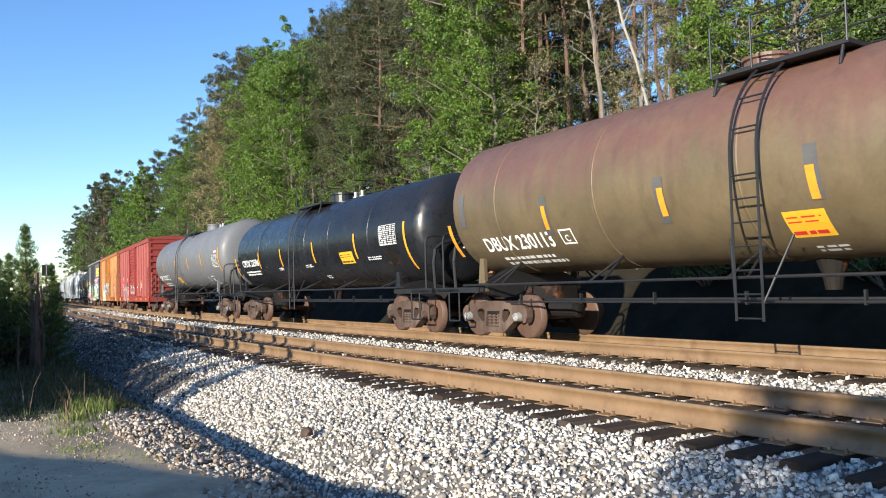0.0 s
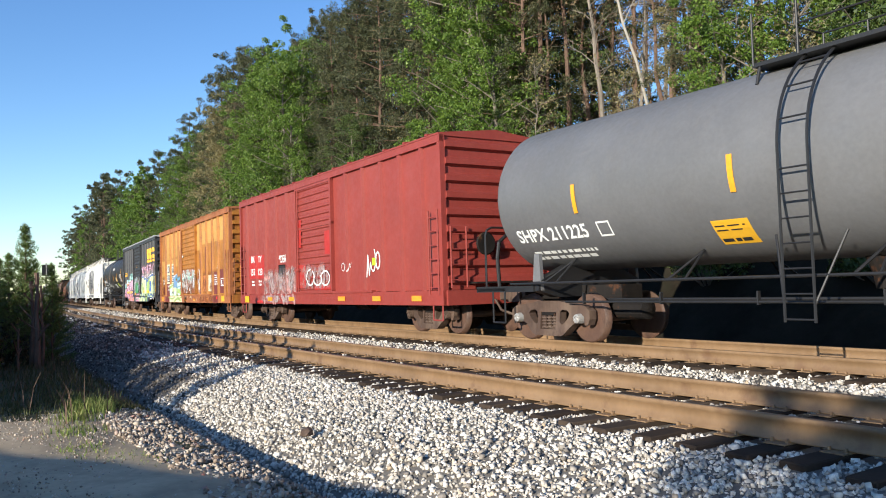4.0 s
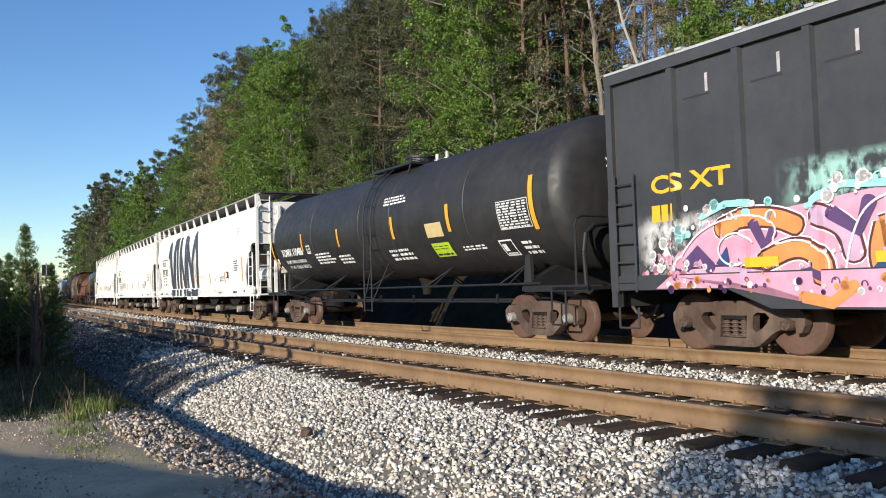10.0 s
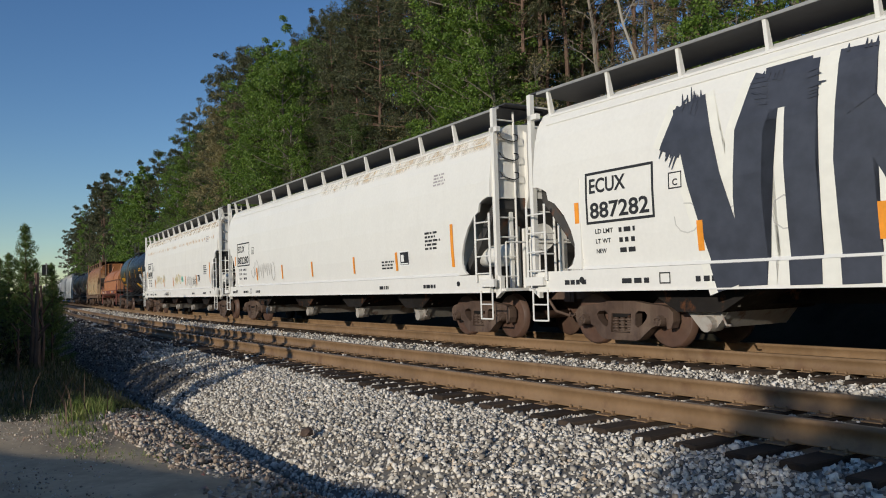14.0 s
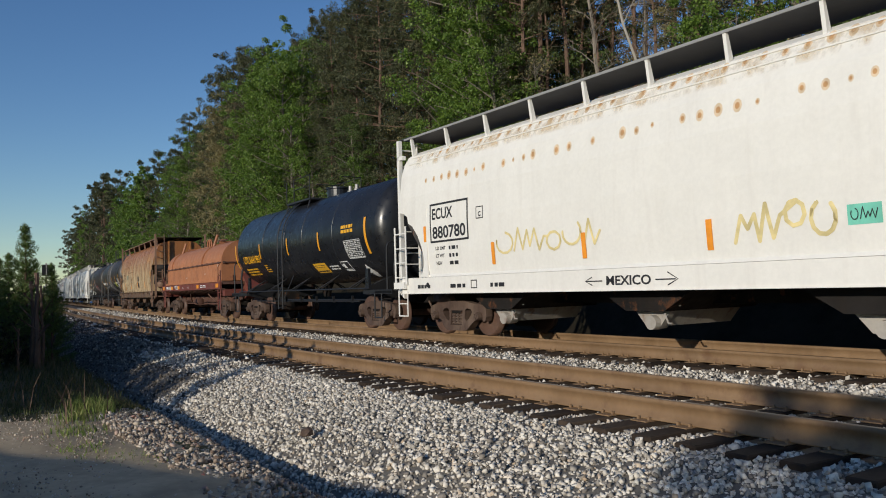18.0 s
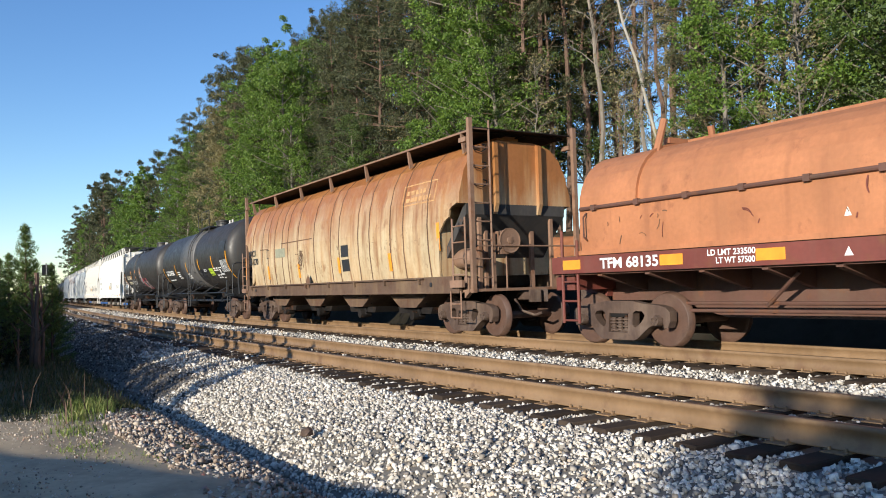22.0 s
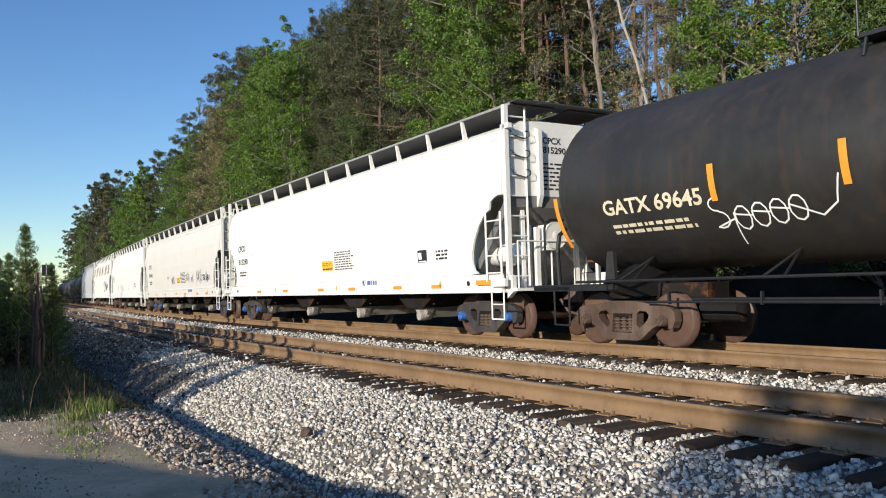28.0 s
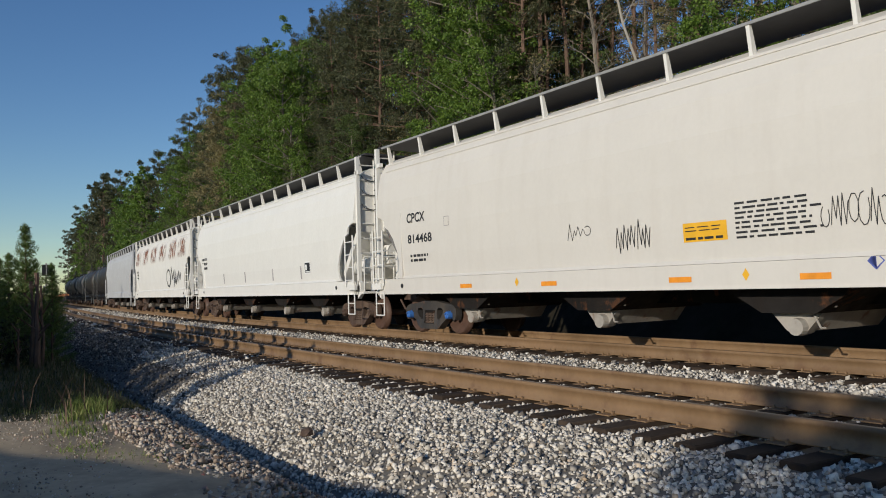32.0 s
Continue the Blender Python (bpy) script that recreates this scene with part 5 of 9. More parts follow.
def stones(name, s0, s1, n0, n1, per_m2, size, seed, shape, tone=None, height=bed_z):
    """Loose crushed stone lying on the bed."""
    rng = np.random.default_rng(seed)
    count = int(abs(s1 - s0) * (n1 - n0) * per_m2)
    s, n = rng.uniform(s0, s1, count), rng.uniform(n0, n1, count)
    # keep the rails free, and the tie tops mostly
    rails = np.min(np.abs(n[:, None] - np.array([-0.75, 0.75, -GAP - 0.75, -GAP + 0.75])[None]), 1)
    tie = (np.abs(((s + 0.25) % 0.5) - 0.25) < 0.13) & ((np.abs(n) < 1.38) | (np.abs(n + GAP + 0.07) < 1.40))
    keep = (rails > 0.11) & ~(tie & (rng.random(count) < 0.97))
    s, n = s[keep], n[keep]
    count = len(s)
    x, y = plan(s, n)
    sz = size * np.minimum(rng.lognormal(0, 0.28, count), 1.7)
    z = height(n) + sz * rng.uniform(-0.15, 0.35, count)
    if shape == "block":
        base = np.array([(i, j, k) for i in (-1, 1) for j in (-1, 1) for k in (-1, 1)], float) * 0.66
        tri = np.array([(0, 1, 3), (0, 3, 2), (4, 6, 7), (4, 7, 5), (0, 4, 5), (0, 5, 1), (2, 3, 7), (2, 7, 6), (0, 2, 6), (0, 6, 4), (1, 5, 7), (1, 7, 3)])
    elif shape == "round":
        p = (1 + 5 ** 0.5) / 2
        base = np.array([(-1, p, 0), (1, p, 0), (-1, -p, 0), (1, -p, 0), (0, -1, p), (0, 1, p), (0, -1, -p), (0, 1, -p), (p, 0, -1), (p, 0, 1), (-p, 0, -1), (-p, 0, 1)]) / 1.9
        tri = np.array([(0, 11, 5), (0, 5, 1), (0, 1, 7), (0, 7, 10), (0, 10, 11), (1, 5, 9), (5, 11, 4), (11, 10, 2), (10, 7, 6), (7, 1, 8), (3, 9, 4), (3, 4, 2), (3, 2, 6), (3, 6, 8), (3, 8, 9), (4, 9, 5), (2, 4, 11), (6, 2, 10), (8, 6, 7), (9, 8, 1)])
    else:
        base = np.array([(1, 0, 0), (-1, 0, 0), (0, 1, 0), (0, -1, 0), (0, 0, 1), (0, 0, -1)], float)
        tri = np.array([(0, 2, 4), (2, 1, 4), (1, 3, 4), (3, 0, 4), (2, 0, 5), (1, 2, 5), (3, 1, 5), (0, 3, 5)])
    k = len(base)
    v = base[None] * rng.uniform(0.5, 1.28, (count, k, 1)) * rng.uniform(0.5, 1.2, (count, 1, 3))
    q = rng.normal(size=(count, 4))
    q /= np.linalg.norm(q, axis=1, keepdims=True)
    w, a, b, c = q.T
    R = np.stack([np.stack([1 - 2 * (b * b + c * c), 2 * (a * b - w * c), 2 * (a * c + w * b)], -1),
                  np.stack([2 * (a * b + w * c), 1 - 2 * (a * a + c * c), 2 * (b * c - w * a)], -1),
                  np.stack([2 * (a * c - w * b), 2 * (b * c + w * a), 1 - 2 * (a * a + b * b)], -1)], 1)
    v = np.einsum("nij,nkj->nki", R, v) * sz[:, None, None] * 0.5
    v += np.stack([x, y, z], -1)[:, None]
    f = tri[None] + (np.arange(count) * k)[:, None, None]
    ob = bulk(name, v.reshape(-1, 3), f.reshape(-1, 3), tone or M_STONE)
    return tagged(ob, "loose pale grey and buff crushed stones of the ballast", "ballast stones", kind="stuff")


stones("ballast_stones", -15, -1.5, -8.1, -2.2, 680, 0.048, 1, "block")
stones("ballast_stones", -15, -4, -2.2, 1.4, 230, 0.058, 2, "block")
stones("ballast_stones", -22, -15, -7.0, 0.6, 150, 0.074, 3, "rough")
stones("ballast_stones", -40, -22, -6.0, 0.6, 150, 0.074, 10, "rough")
# stones darkened for the shade that lies over the ditch side
stones("fouled_stones", -40, -13.2, -8.5, -6.9, 190, 0.062, 9, "rough", M_SHADESTONE)
stones("fouled_stones", -60, -22, -8.3, -5.9, 90, 0.085, 11, "rough", M_SHADESTONE)
stones("ballast_stones", -100, -40, -5.9, 0.0, 30, 0.13, 4, "rough")
# older, browner stone thrown down on the verge side of the ditch
stones("verge_stones", -12.6, -2, -9.35, -8.05, 520, 0.052, 6, "block", M_OLDSTONE, ground_z)
stones("verge_gravel", -12.8, -2, -12.5, -9.3, 200, 0.02, 7, "block", M_OLDSTONE, ground_z)

# ---- rails and ties ----
RAIL = [(-0.07, -0.208), (0.07, -0.208), (0.07, -0.192), (0.012, -0.172), (0.009, -0.062), (0.036, -0.048), (0.037, -0.009), (0.028, 0.0), (-0.028, 0.0), (-0.037, -0.009), (-0.036, -0.048), (-0.009, -0.062), (-0.012, -0.172), (-0.07, -0.192)]
bm = B()
box(bm, -0.115, 0.115, -1.37, 1.37, -0.18, 0.0)
bmesh.ops.bevel(bm, geom=bm.edges[:], offset=0.012, segments=1, affect="EDGES")
TIE = bpy.data.meshes.new("tie")
bm.to_mesh(TIE)
bm.free()
TIE.materials.append(M_TIE)
bm = B()
box(bm, -0.10, 0.10, -0.18, 0.18, 0.0, 0.012)
for sx in (-0.07, 0.07):
    for sy in (-0.095, 0.095):
        box(bm, sx - 0.012, sx + 0.012, sy - 0.012, sy + 0.012, 0.0, 0.045)
PLATE = bpy.data.meshes.new("tie_plate")
bm.to_mesh(PLATE)
bm.free()
PLATE.materials.append(M_RAIL)


def lay_track(n, dz, label, near, far, plated):
    track = tagged(new("track"), label, "track", kind="structure")
    for side in (-1, 1):
        r = sweep("rail", RAIL, -480, 40, 1.0, M_RAIL, track, n + side * 0.7555, dz)
        r.data.materials.append(M_RAILTOP)
        k = len(RAIL)
        ids = np.zeros(len(r.data.polygons), np.int32)
        ids[np.arange(len(ids)) % k == 7] = 1
        r.data.polygons.foreach_set("material_index", ids)
    rng = random.Random(5)
    i = 0
    s = near
    while s > far:
        t = hang("tie", TIE, None, track)
        p = spot(s, n - 0.07 * (dz < 0) + rng.uniform(-0.06, 0.06), dz - 0.221 + rng.uniform(-0.01, 0.004))
        t.matrix_basis = Matrix.Translation(p) @ pose(0, 0, 0, 0, 0, math.degrees(float(turn_at(s))) + rng.uniform(-1.5, 1.5))
        if s > plated:
            for side in (-1, 1):
                q = hang("tie_plate", PLATE, None, track)
                q.matrix_basis = Matrix.Translation(spot(s, n + side * 0.7555, dz - 0.222)) @ pose(0, 0, 0, 0, 0, math.degrees(float(turn_at(s))))
        s -= 0.5
        i += 1
    ss = np.arange(far, -300, -0.5)
    v, f = [], []
    for s in ss:
        c = len(v)
        for a, b in ((-0.115, -1.3), (0.115, -1.3), (0.115, 1.3), (-0.115, 1.3)):
            for z in (-0.221, -0.32):
                x, y = plan(s + a, n + b)
                v.append((float(x), float(y), z + dz))
        f += [(c, c + 2, c + 4, c + 6), (c, c + 1, c + 3, c + 2), (c + 2, c + 3, c + 5, c + 4), (c + 4, c + 5, c + 7, c + 6), (c + 6, c + 7, c + 1, c)]
    tagged(bulk("far_ties", np.array(v), np.array(f), M_TIE, track), kind="stuff")
    return track


lay_track(0.0, 0.0, "main track with rusty rails on dark wooden ties", -2.0, -60.0, -24.0)
lay_track(-GAP, -0.05, "empty side track with rusty rails on dark wooden ties", -2.0, -70.0, -30.0)


# ---- trees ----
M_BARK_P = paint("pine_bark", (0.15, 0.092, 0.063), 0.95, 0.35, rust=0.4, dirt=0.4, dust=(0.10, 0.075, 0.06), rust_color=(0.10, 0.06, 0.045))
M_BARK_G = paint("grey_bark", (0.20, 0.172, 0.138), 0.95, 0.3, rust=0.2, dirt=0.4, dust=(0.14, 0.12, 0.10), rust_color=(0.12, 0.10, 0.08))
M_BARK_W = paint("pale_bark", (0.36, 0.33, 0.275), 0.9, 0.15, rust=0.15, dirt=0.3, dust=(0.3, 0.26, 0.2), rust_color=(0.25, 0.2, 0.15))
LEAF = {
    "pine": pieces("pine_needles", [(0.0, (0.030, 0.040, 0.016)), (0.5, (0.072, 0.086, 0.034)), (0.88, (0.125, 0.130, 0.055)), (1.0, (0.19, 0.145, 0.07))], 0.6, translucent=0.2),
    "spring": pieces("spring_leaves", [(0.0, (0.060, 0.120, 0.014)), (0.5, (0.125, 0.215, 0.026)), (1.0, (0.215, 0.315, 0.055))], 0.55, translucent=0.3),
    "green": pieces("green_leaves", [(0.0, (0.045, 0.078, 0.018)), (0.5, (0.092, 0.138, 0.032)), (1.0, (0.15, 0.205, 0.052))], 0.55, translucent=0.3),
    "khaki": pieces("budding_leaves", [(0.0, (0.14, 0.125, 0.050)), (0.5, (0.26, 0.225, 0.095)), (1.0, (0.36, 0.31, 0.155))], 0.65, translucent=0.25),
    "brown": pieces("dry_leaves", [(0.0, (0.13, 0.085, 0.045)), (0.5, (0.21, 0.145, 0.075)), (1.0, (0.20, 0.19, 0.08))], 0.8, translucent=0.2),
    # bush leaves darkened to stand in for the thicket's shade
    "dark": pieces("dark_evergreen_leaves", [(0.0, (0.012, 0.020, 0.007)), (0.6, (0.028, 0.042, 0.013)), (1.0, (0.05, 0.062, 0.02))], 0.6, translucent=0.15),
    "young": pieces("young_pine_needles", [(0.0, (0.05, 0.085, 0.018)), (0.5, (0.10, 0.16, 0.034)), (1.0, (0.20, 0.27, 0.065))], 0.6, translucent=0.25),
}


def limb(bm, a, b, r0, r1, seg=6):
    a, b = Vector(a), Vector(b)
    m = (b - a).to_track_quat("Z", "Y").to_matrix()
    rings = [[bm.verts.new(p + m @ Vector((r * math.cos(2 * math.pi * i / seg), r * math.sin(2 * math.pi * i / seg), 0))) for i in range(seg)] for p, r in ((a, r0), (b, r1))]
    for i in range(seg):
        j = (i + 1) % seg
        bm.faces.new((rings[0][i], rings[0][j], rings[1][j], rings[1][i]))


def leaf_mesh(name, centres, radii, per, size, rng, flat=0.75, long=1.0, thin=0.6):
    """Clumps of small leaves: one tilted quad for each leaf, thick towards the rim of its clump."""
    c = np.repeat(np.asarray(centres), per, 0)
    r = np.repeat(np.asarray(radii), per)
    d = rng.normal(size=c.shape)
    d /= np.linalg.norm(d, axis=1, keepdims=True)
    p = c + d * (r * rng.uniform(0.25, 1.0, len(r)) ** 0.6)[:, None] * np.array([1, 1, flat])
    u = rng.normal(size=c.shape)
    u /= np.linalg.norm(u, axis=1, keepdims=True)
    w = np.cross(u, rng.normal(size=c.shape))
    w /= np.linalg.norm(w, axis=1, keepdims=True)
    s = size * rng.uniform(0.6, 1.35, len(r))
    u, w = u * (s * long)[:, None], w * s[:, None] * thin
    v = np.stack([p - u * 0.7, p + u * 0.7 + w * 0.8, p + u * 0.7 - w * 0.8], 1)
    f = np.arange(len(p) * 3).reshape(-1, 3)
    me = bpy.data.meshes.new(name)
    me.vertices.add(len(p) * 3)
    me.vertices.foreach_set("co", v.astype(np.float32).ravel())
    me.loops.add(f.size)
    me.loops.foreach_set("vertex_index", f.astype(np.int32).ravel())
    me.polygons.add(len(f))
    me.polygons.foreach_set("loop_start", np.arange(0, f.size, 3, dtype=np.int32))
    me.update(calc_edges=True)
    return me


def trunk_line(h, r, rng, lean=0.03, steps=6):
    pts = [Vector((0, 0, -0.4))]
    off = Vector((0, 0, 0))
    for i in range(1, steps + 1):
        off += Vector((rng.normal() * lean, rng.normal() * lean, 0)) * h / steps
        pts.append(Vector((off.x, off.y, h * i / steps)))
    return pts, [r * (1 - 0.85 * i / steps) for i in range(steps + 1)]


def along(pts, f):
    k = min(int(f * (len(pts) - 1)), len(pts) - 2)
    return pts[k].lerp(pts[k + 1], f * (len(pts) - 1) - k)


def tree(kind, h, seed, leaves, bark, low=0.4, spread=3.0, clumps=60, per=70, size=0.16, taper=0.6, radius=0.17, flat=0.7, puff=0.2):
    """A tapered trunk with limbs, and a crown of leaf clumps set along the limbs."""
    rng = np.random.default_rng(seed)
    e = new("tree")
    bm = B()
    pts, rad = trunk_line(h, radius, rng)
    for (a, b), (r0, r1) in zip(zip(pts, pts[1:]), zip(rad, rad[1:])):
        limb(bm, a, b, r0, r1, 7)
    cs, rs = [], []
    # a limb carries three or four clumps, the outer ones lifted
    limbs = max(6, clumps // 4)
    for i in range(limbs):
        f = low + (1 - low) * ((i + rng.random()) / limbs) ** 0.9
        p = along(pts, min(f, 0.99))
        reach = spread * (1 - taper * ((f - low) / (1 - low)) ** 1.6) * rng.uniform(0.45, 1.08)
        if kind == "pine" and f < low + 0.25:
            reach *= 0.75
        an = i * 2.399 + rng.normal() * 0.5
        rise = (0.16 if kind == "pine" else 0.5) * reach + rng.normal() * 0.35
        q = p + Vector((math.cos(an) * reach, math.sin(an) * reach, rise))
        limb(bm, p, p.lerp(q, 0.97), 0.035 * (1.3 - f) + 0.012, 0.010, 5)
        for g in (0.42, 0.68, 0.88, 1.04):
            c = p.lerp(q, g) + Vector((rng.normal() * 0.3, rng.normal() * 0.3, rng.normal() * 0.22 + 0.12)) * spread * 0.3
            cs.append(tuple(c))
            rs.append(rng.uniform(0.45, 1.15) * puff * spread * (1 - 0.35 * f))
    part("trunk", bm, bark, e)
    me = leaf_mesh("crown", cs, rs, per, size, rng, flat, {"pine": 2.0}.get(kind, 1.0), {"pine": 0.30}.get(kind, 0.62))
    hang("crown", me, leaves, e)
    return e


def bare_tree(h, seed, leaves, bark, radius=0.11, low=0.35, reach=1.9, limbs=26, twigs=5, per=7, size=0.07):
    """A slim trunk with limbs that fork into thin twigs; only a haze of buds hangs on them."""
    rng = np.random.default_rng(seed)
    e = new("tree")
    bm = B()
    pts, rad = trunk_line(h, radius, rng, 0.075, 11)
    for (a, b), (r0, r1) in zip(zip(pts, pts[1:]), zip(rad, rad[1:])):
        limb(bm, a, b, r0, max(r1, 0.02), 6)
    ends = []
    for i in range(limbs):
        f = low + (0.98 - low) * (i + rng.random()) / limbs
        p = along(pts, f)
        an = i * 2.399 + rng.normal() * 0.5
        d = Vector((math.cos(an), math.sin(an), rng.uniform(0.25, 1.1))).normalized()
        q = p + d * reach * (1.15 - 0.75 * f) * rng.uniform(0.5, 1.2)
        m = p.lerp(q, 0.5) + Vector((rng.normal(), rng.normal(), 0.6)) * 0.10
        limb(bm, p, m, 0.020, 0.013, 4)
        limb(bm, m, q, 0.013, 0.006, 4)
        for k in range(twigs):
            a = (m if k % 2 else p.lerp(m, 0.6)).lerp(q, rng.uniform(0.1, 0.9))
            b = a + (d + Vector((rng.normal(), rng.normal(), rng.normal() * 0.7 + 0.3)) * 0.8).normalized() * rng.uniform(0.3, 0.8)
            limb(bm, a, b, 0.008, 0.004, 3)
            ends.append(tuple(b))
    part("trunk", bm, bark, e)
    hang("crown", leaf_mesh("crown", ends, [0.22] * len(ends), per, size, rng), leaves, e)
    return e


def young_pine(h, seed, leaves, bark):
    """A sapling pine: whorls of upswept branches, each a brush of needles, and a leader on top."""
    rng = np.random.default_rng(seed)
    e = new("tree")
    bm = B()
    pts, rad = trunk_line(h, 0.05, rng, 0.015)
    for (a, b), (r0, r1) in zip(zip(pts, pts[1:]), zip(rad, rad[1:])):
        limb(bm, a, b, r0, r1, 6)
    cs, rs = [], []
    whorls = 14
    for w in range(whorls):
        f = 0.07 + 0.87 * (w / (whorls - 1)) ** 0.9
        p = along(pts, f)
        for k in range(5):
            an = k * 1.257 + w * 0.7 + rng.normal() * 0.2
            ln = (1.28 * (1 - f) + 0.06) * rng.uniform(0.6, 1.08)
            d = Vector((math.cos(an), math.sin(an), 0.28 + 0.75 * f + rng.normal() * 0.12)).normalized()
            q = p + d * ln + Vector((0, 0, 0.12 * ln))
            limb(bm, p, q, 0.012, 0.005, 4)
            steps = max(2, int(ln / 0.11))
            for j in range(steps):
                g = 0.22 + 0.8 * (j + 0.5) / steps
                cs.append(tuple(p.lerp(q, g)))
                rs.append(0.088)
    for j in range(7):
        cs.append(tuple(along(pts, 0.86 + 0.02 * j)))
        rs.append(0.10 - 0.006 * j)
    part("trunk", bm, bark, e)
    hang("crown", leaf_mesh("crown", cs, rs, 26, 0.055, rng, 1.1, 1.9, 0.2), leaves, e)
    return e


def shrub(seed, r, h, leaves, clumps=22, per=60, size=0.09):
    rng = np.random.default_rng(seed)
    e = new("shrub")
    bm = B()
    cs, rs = [], []
    for i in range(clumps):
        an, d = rng.uniform(0, 6.28), r * rng.uniform(0, 1) ** 0.6
        q = Vector((math.cos(an) * d, math.sin(an) * d, h * rng.uniform(0.25, 1.0) * (1 - 0.4 * d / r)))
        limb(bm, (q.x * 0.15, q.y * 0.15, -0.15), q, 0.03, 0.008, 4)
        cs.append(tuple(q))
        rs.append(r * rng.uniform(0.2, 0.42))
    tagged(part("branching_stem", bm, M_BARK_G, e), kind="stuff")
    hang("foliage", leaf_mesh("foliage", cs, rs, per, size, rng, 0.8), leaves, e)
    return e


PROTO = {
    "pine_a": (tree("pine", 19.0, 1, LEAF["pine"], M_BARK_P, 0.30, 3.5, 220, 105, 0.085), "tall loblolly pine with olive needles", "pine"),
    "pine_b": (tree("pine", 18.0, 2, LEAF["pine"], M_BARK_P, 0.14, 3.9, 250, 105, 0.085), "pine with a full olive-green needle crown", "pine"),
    "pine_c": (tree("pine", 20.0, 3, LEAF["pine"], M_BARK_P, 0.56, 2.8, 130, 80, 0.085), "tall pine with a long bare reddish trunk", "pine"),
    "spring_a": (tree("leafy", 12.0, 4, LEAF["spring"], M_BARK_G, 0.10, 3.0, 220, 115, 0.070, 0.5), "broadleaf tree in bright green spring leaf", "broadleaf tree"),
    "spring_b": (tree("leafy", 8.0, 5, LEAF["spring"], M_BARK_G, 0.06, 2.6, 140, 95, 0.065, 0.5), "small tree in fresh light green leaf", "broadleaf tree"),
    "green_a": (tree("leafy", 14.0, 6, LEAF["green"], M_BARK_G, 0.12, 3.3, 220, 105, 0.078, 0.55), "mid-green broadleaf tree at the wood's edge", "broadleaf tree"),
    "khaki_a": (tree("leafy", 14.0, 7, LEAF["khaki"], M_BARK_G, 0.18, 2.8, 170, 70, 0.085, 0.5), "budding tree with pale khaki young leaves", "broadleaf tree"),
    "far_pine": (tree("pine", 19.0, 21, LEAF["pine"], M_BARK_P, 0.12, 3.8, 130, 60, 0.16), "dark pine far down the line", "pine"),
    "far_leafy": (tree("leafy", 14.0, 24, LEAF["spring"], M_BARK_G, 0.10, 3.4, 130, 60, 0.15, 0.5), "bright green tree far down the line", "broadleaf tree"),
    "brown_a": (bare_tree(13.0, 8, LEAF["brown"], M_BARK_G), "thin grey tree nearly bare of leaves", "bare tree"),
    "brown_b": (bare_tree(15.0, 18, LEAF["brown"], M_BARK_P, 0.14, 0.5, 2.2, 24), "slim red-brown tree nearly bare of leaves", "bare tree"),
    "brown_c": (bare_tree(8.0, 19, LEAF["khaki"], M_BARK_G, 0.05, 0.15, 1.6, 30, 6, 9), "twiggy budding sapling at the wood's edge", "bare tree"),
    "bare_a": (bare_tree(17.0, 9, LEAF["brown"], M_BARK_W, 0.075, 0.42, 2.4, 18, 4, 3), "pale-barked bare tree leaning in the wood", "bare tree"),
    "young": (young_pine(4.0, 10, LEAF["young"], M_BARK_P), "young bright green pine by the ditch", "pine"),
    "bush": (shrub(12, 1.3, 2.3, LEAF["green"], 34, 110, 0.085), "green bush at the foot of the bank", "shrub"),
    "bush_d": (shrub(14, 1.3, 2.3, LEAF["dark"], 34, 80, 0.10), "thicket bush by the ditch with leaves darkened for shade", "shrub"),
    "bush_b": (shrub(13, 1.4, 2.0, LEAF["spring"], 28, 80, 0.07), "light green bush at the wood's edge", "shrub"),
}
_used = set()


def plant_at(key, p, scale=1.0, turn=0.0, lean=0.0, group="trees of the wood"):
    proto, label, cat = PROTO[key]
    m = Matrix.Translation(p) @ pose(0, 0, 0, lean, 0, turn)
    if key in _used:
        proto.scale = (1, 1, 1)
        keep = proto.matrix_basis.copy()
        ob = copy_thing(proto, m)
        proto.scale = proto_scale[key]
    else:
        _used.add(key)
        ob = proto
        ob.matrix_basis = m
        proto_scale[key] = (scale,) * 3
    ob.scale = (scale,) * 3
    return tagged(ob, label, cat, group)


proto_scale = {}


def plant_into(whole, key, p, scale=1.0, turn=0.0):
    """One more tree or bush in a thicket that nobody could count."""
    for c in PROTO[key][0].children:
        ob = new(c.name.split(".")[0], c.data)
        ob.parent = whole
        ob.matrix_basis = Matrix.Translation(p) @ pose(0, 0, 0, 0, 0, turn) @ Matrix.Scale(scale, 4)
    return whole


def plant(key, s, n, scale=1.0, turn=0.0, lean=0.0):
    return plant_at(key, spot(s, n, float(ground_z(n)) - 0.1), scale, turn, lean)


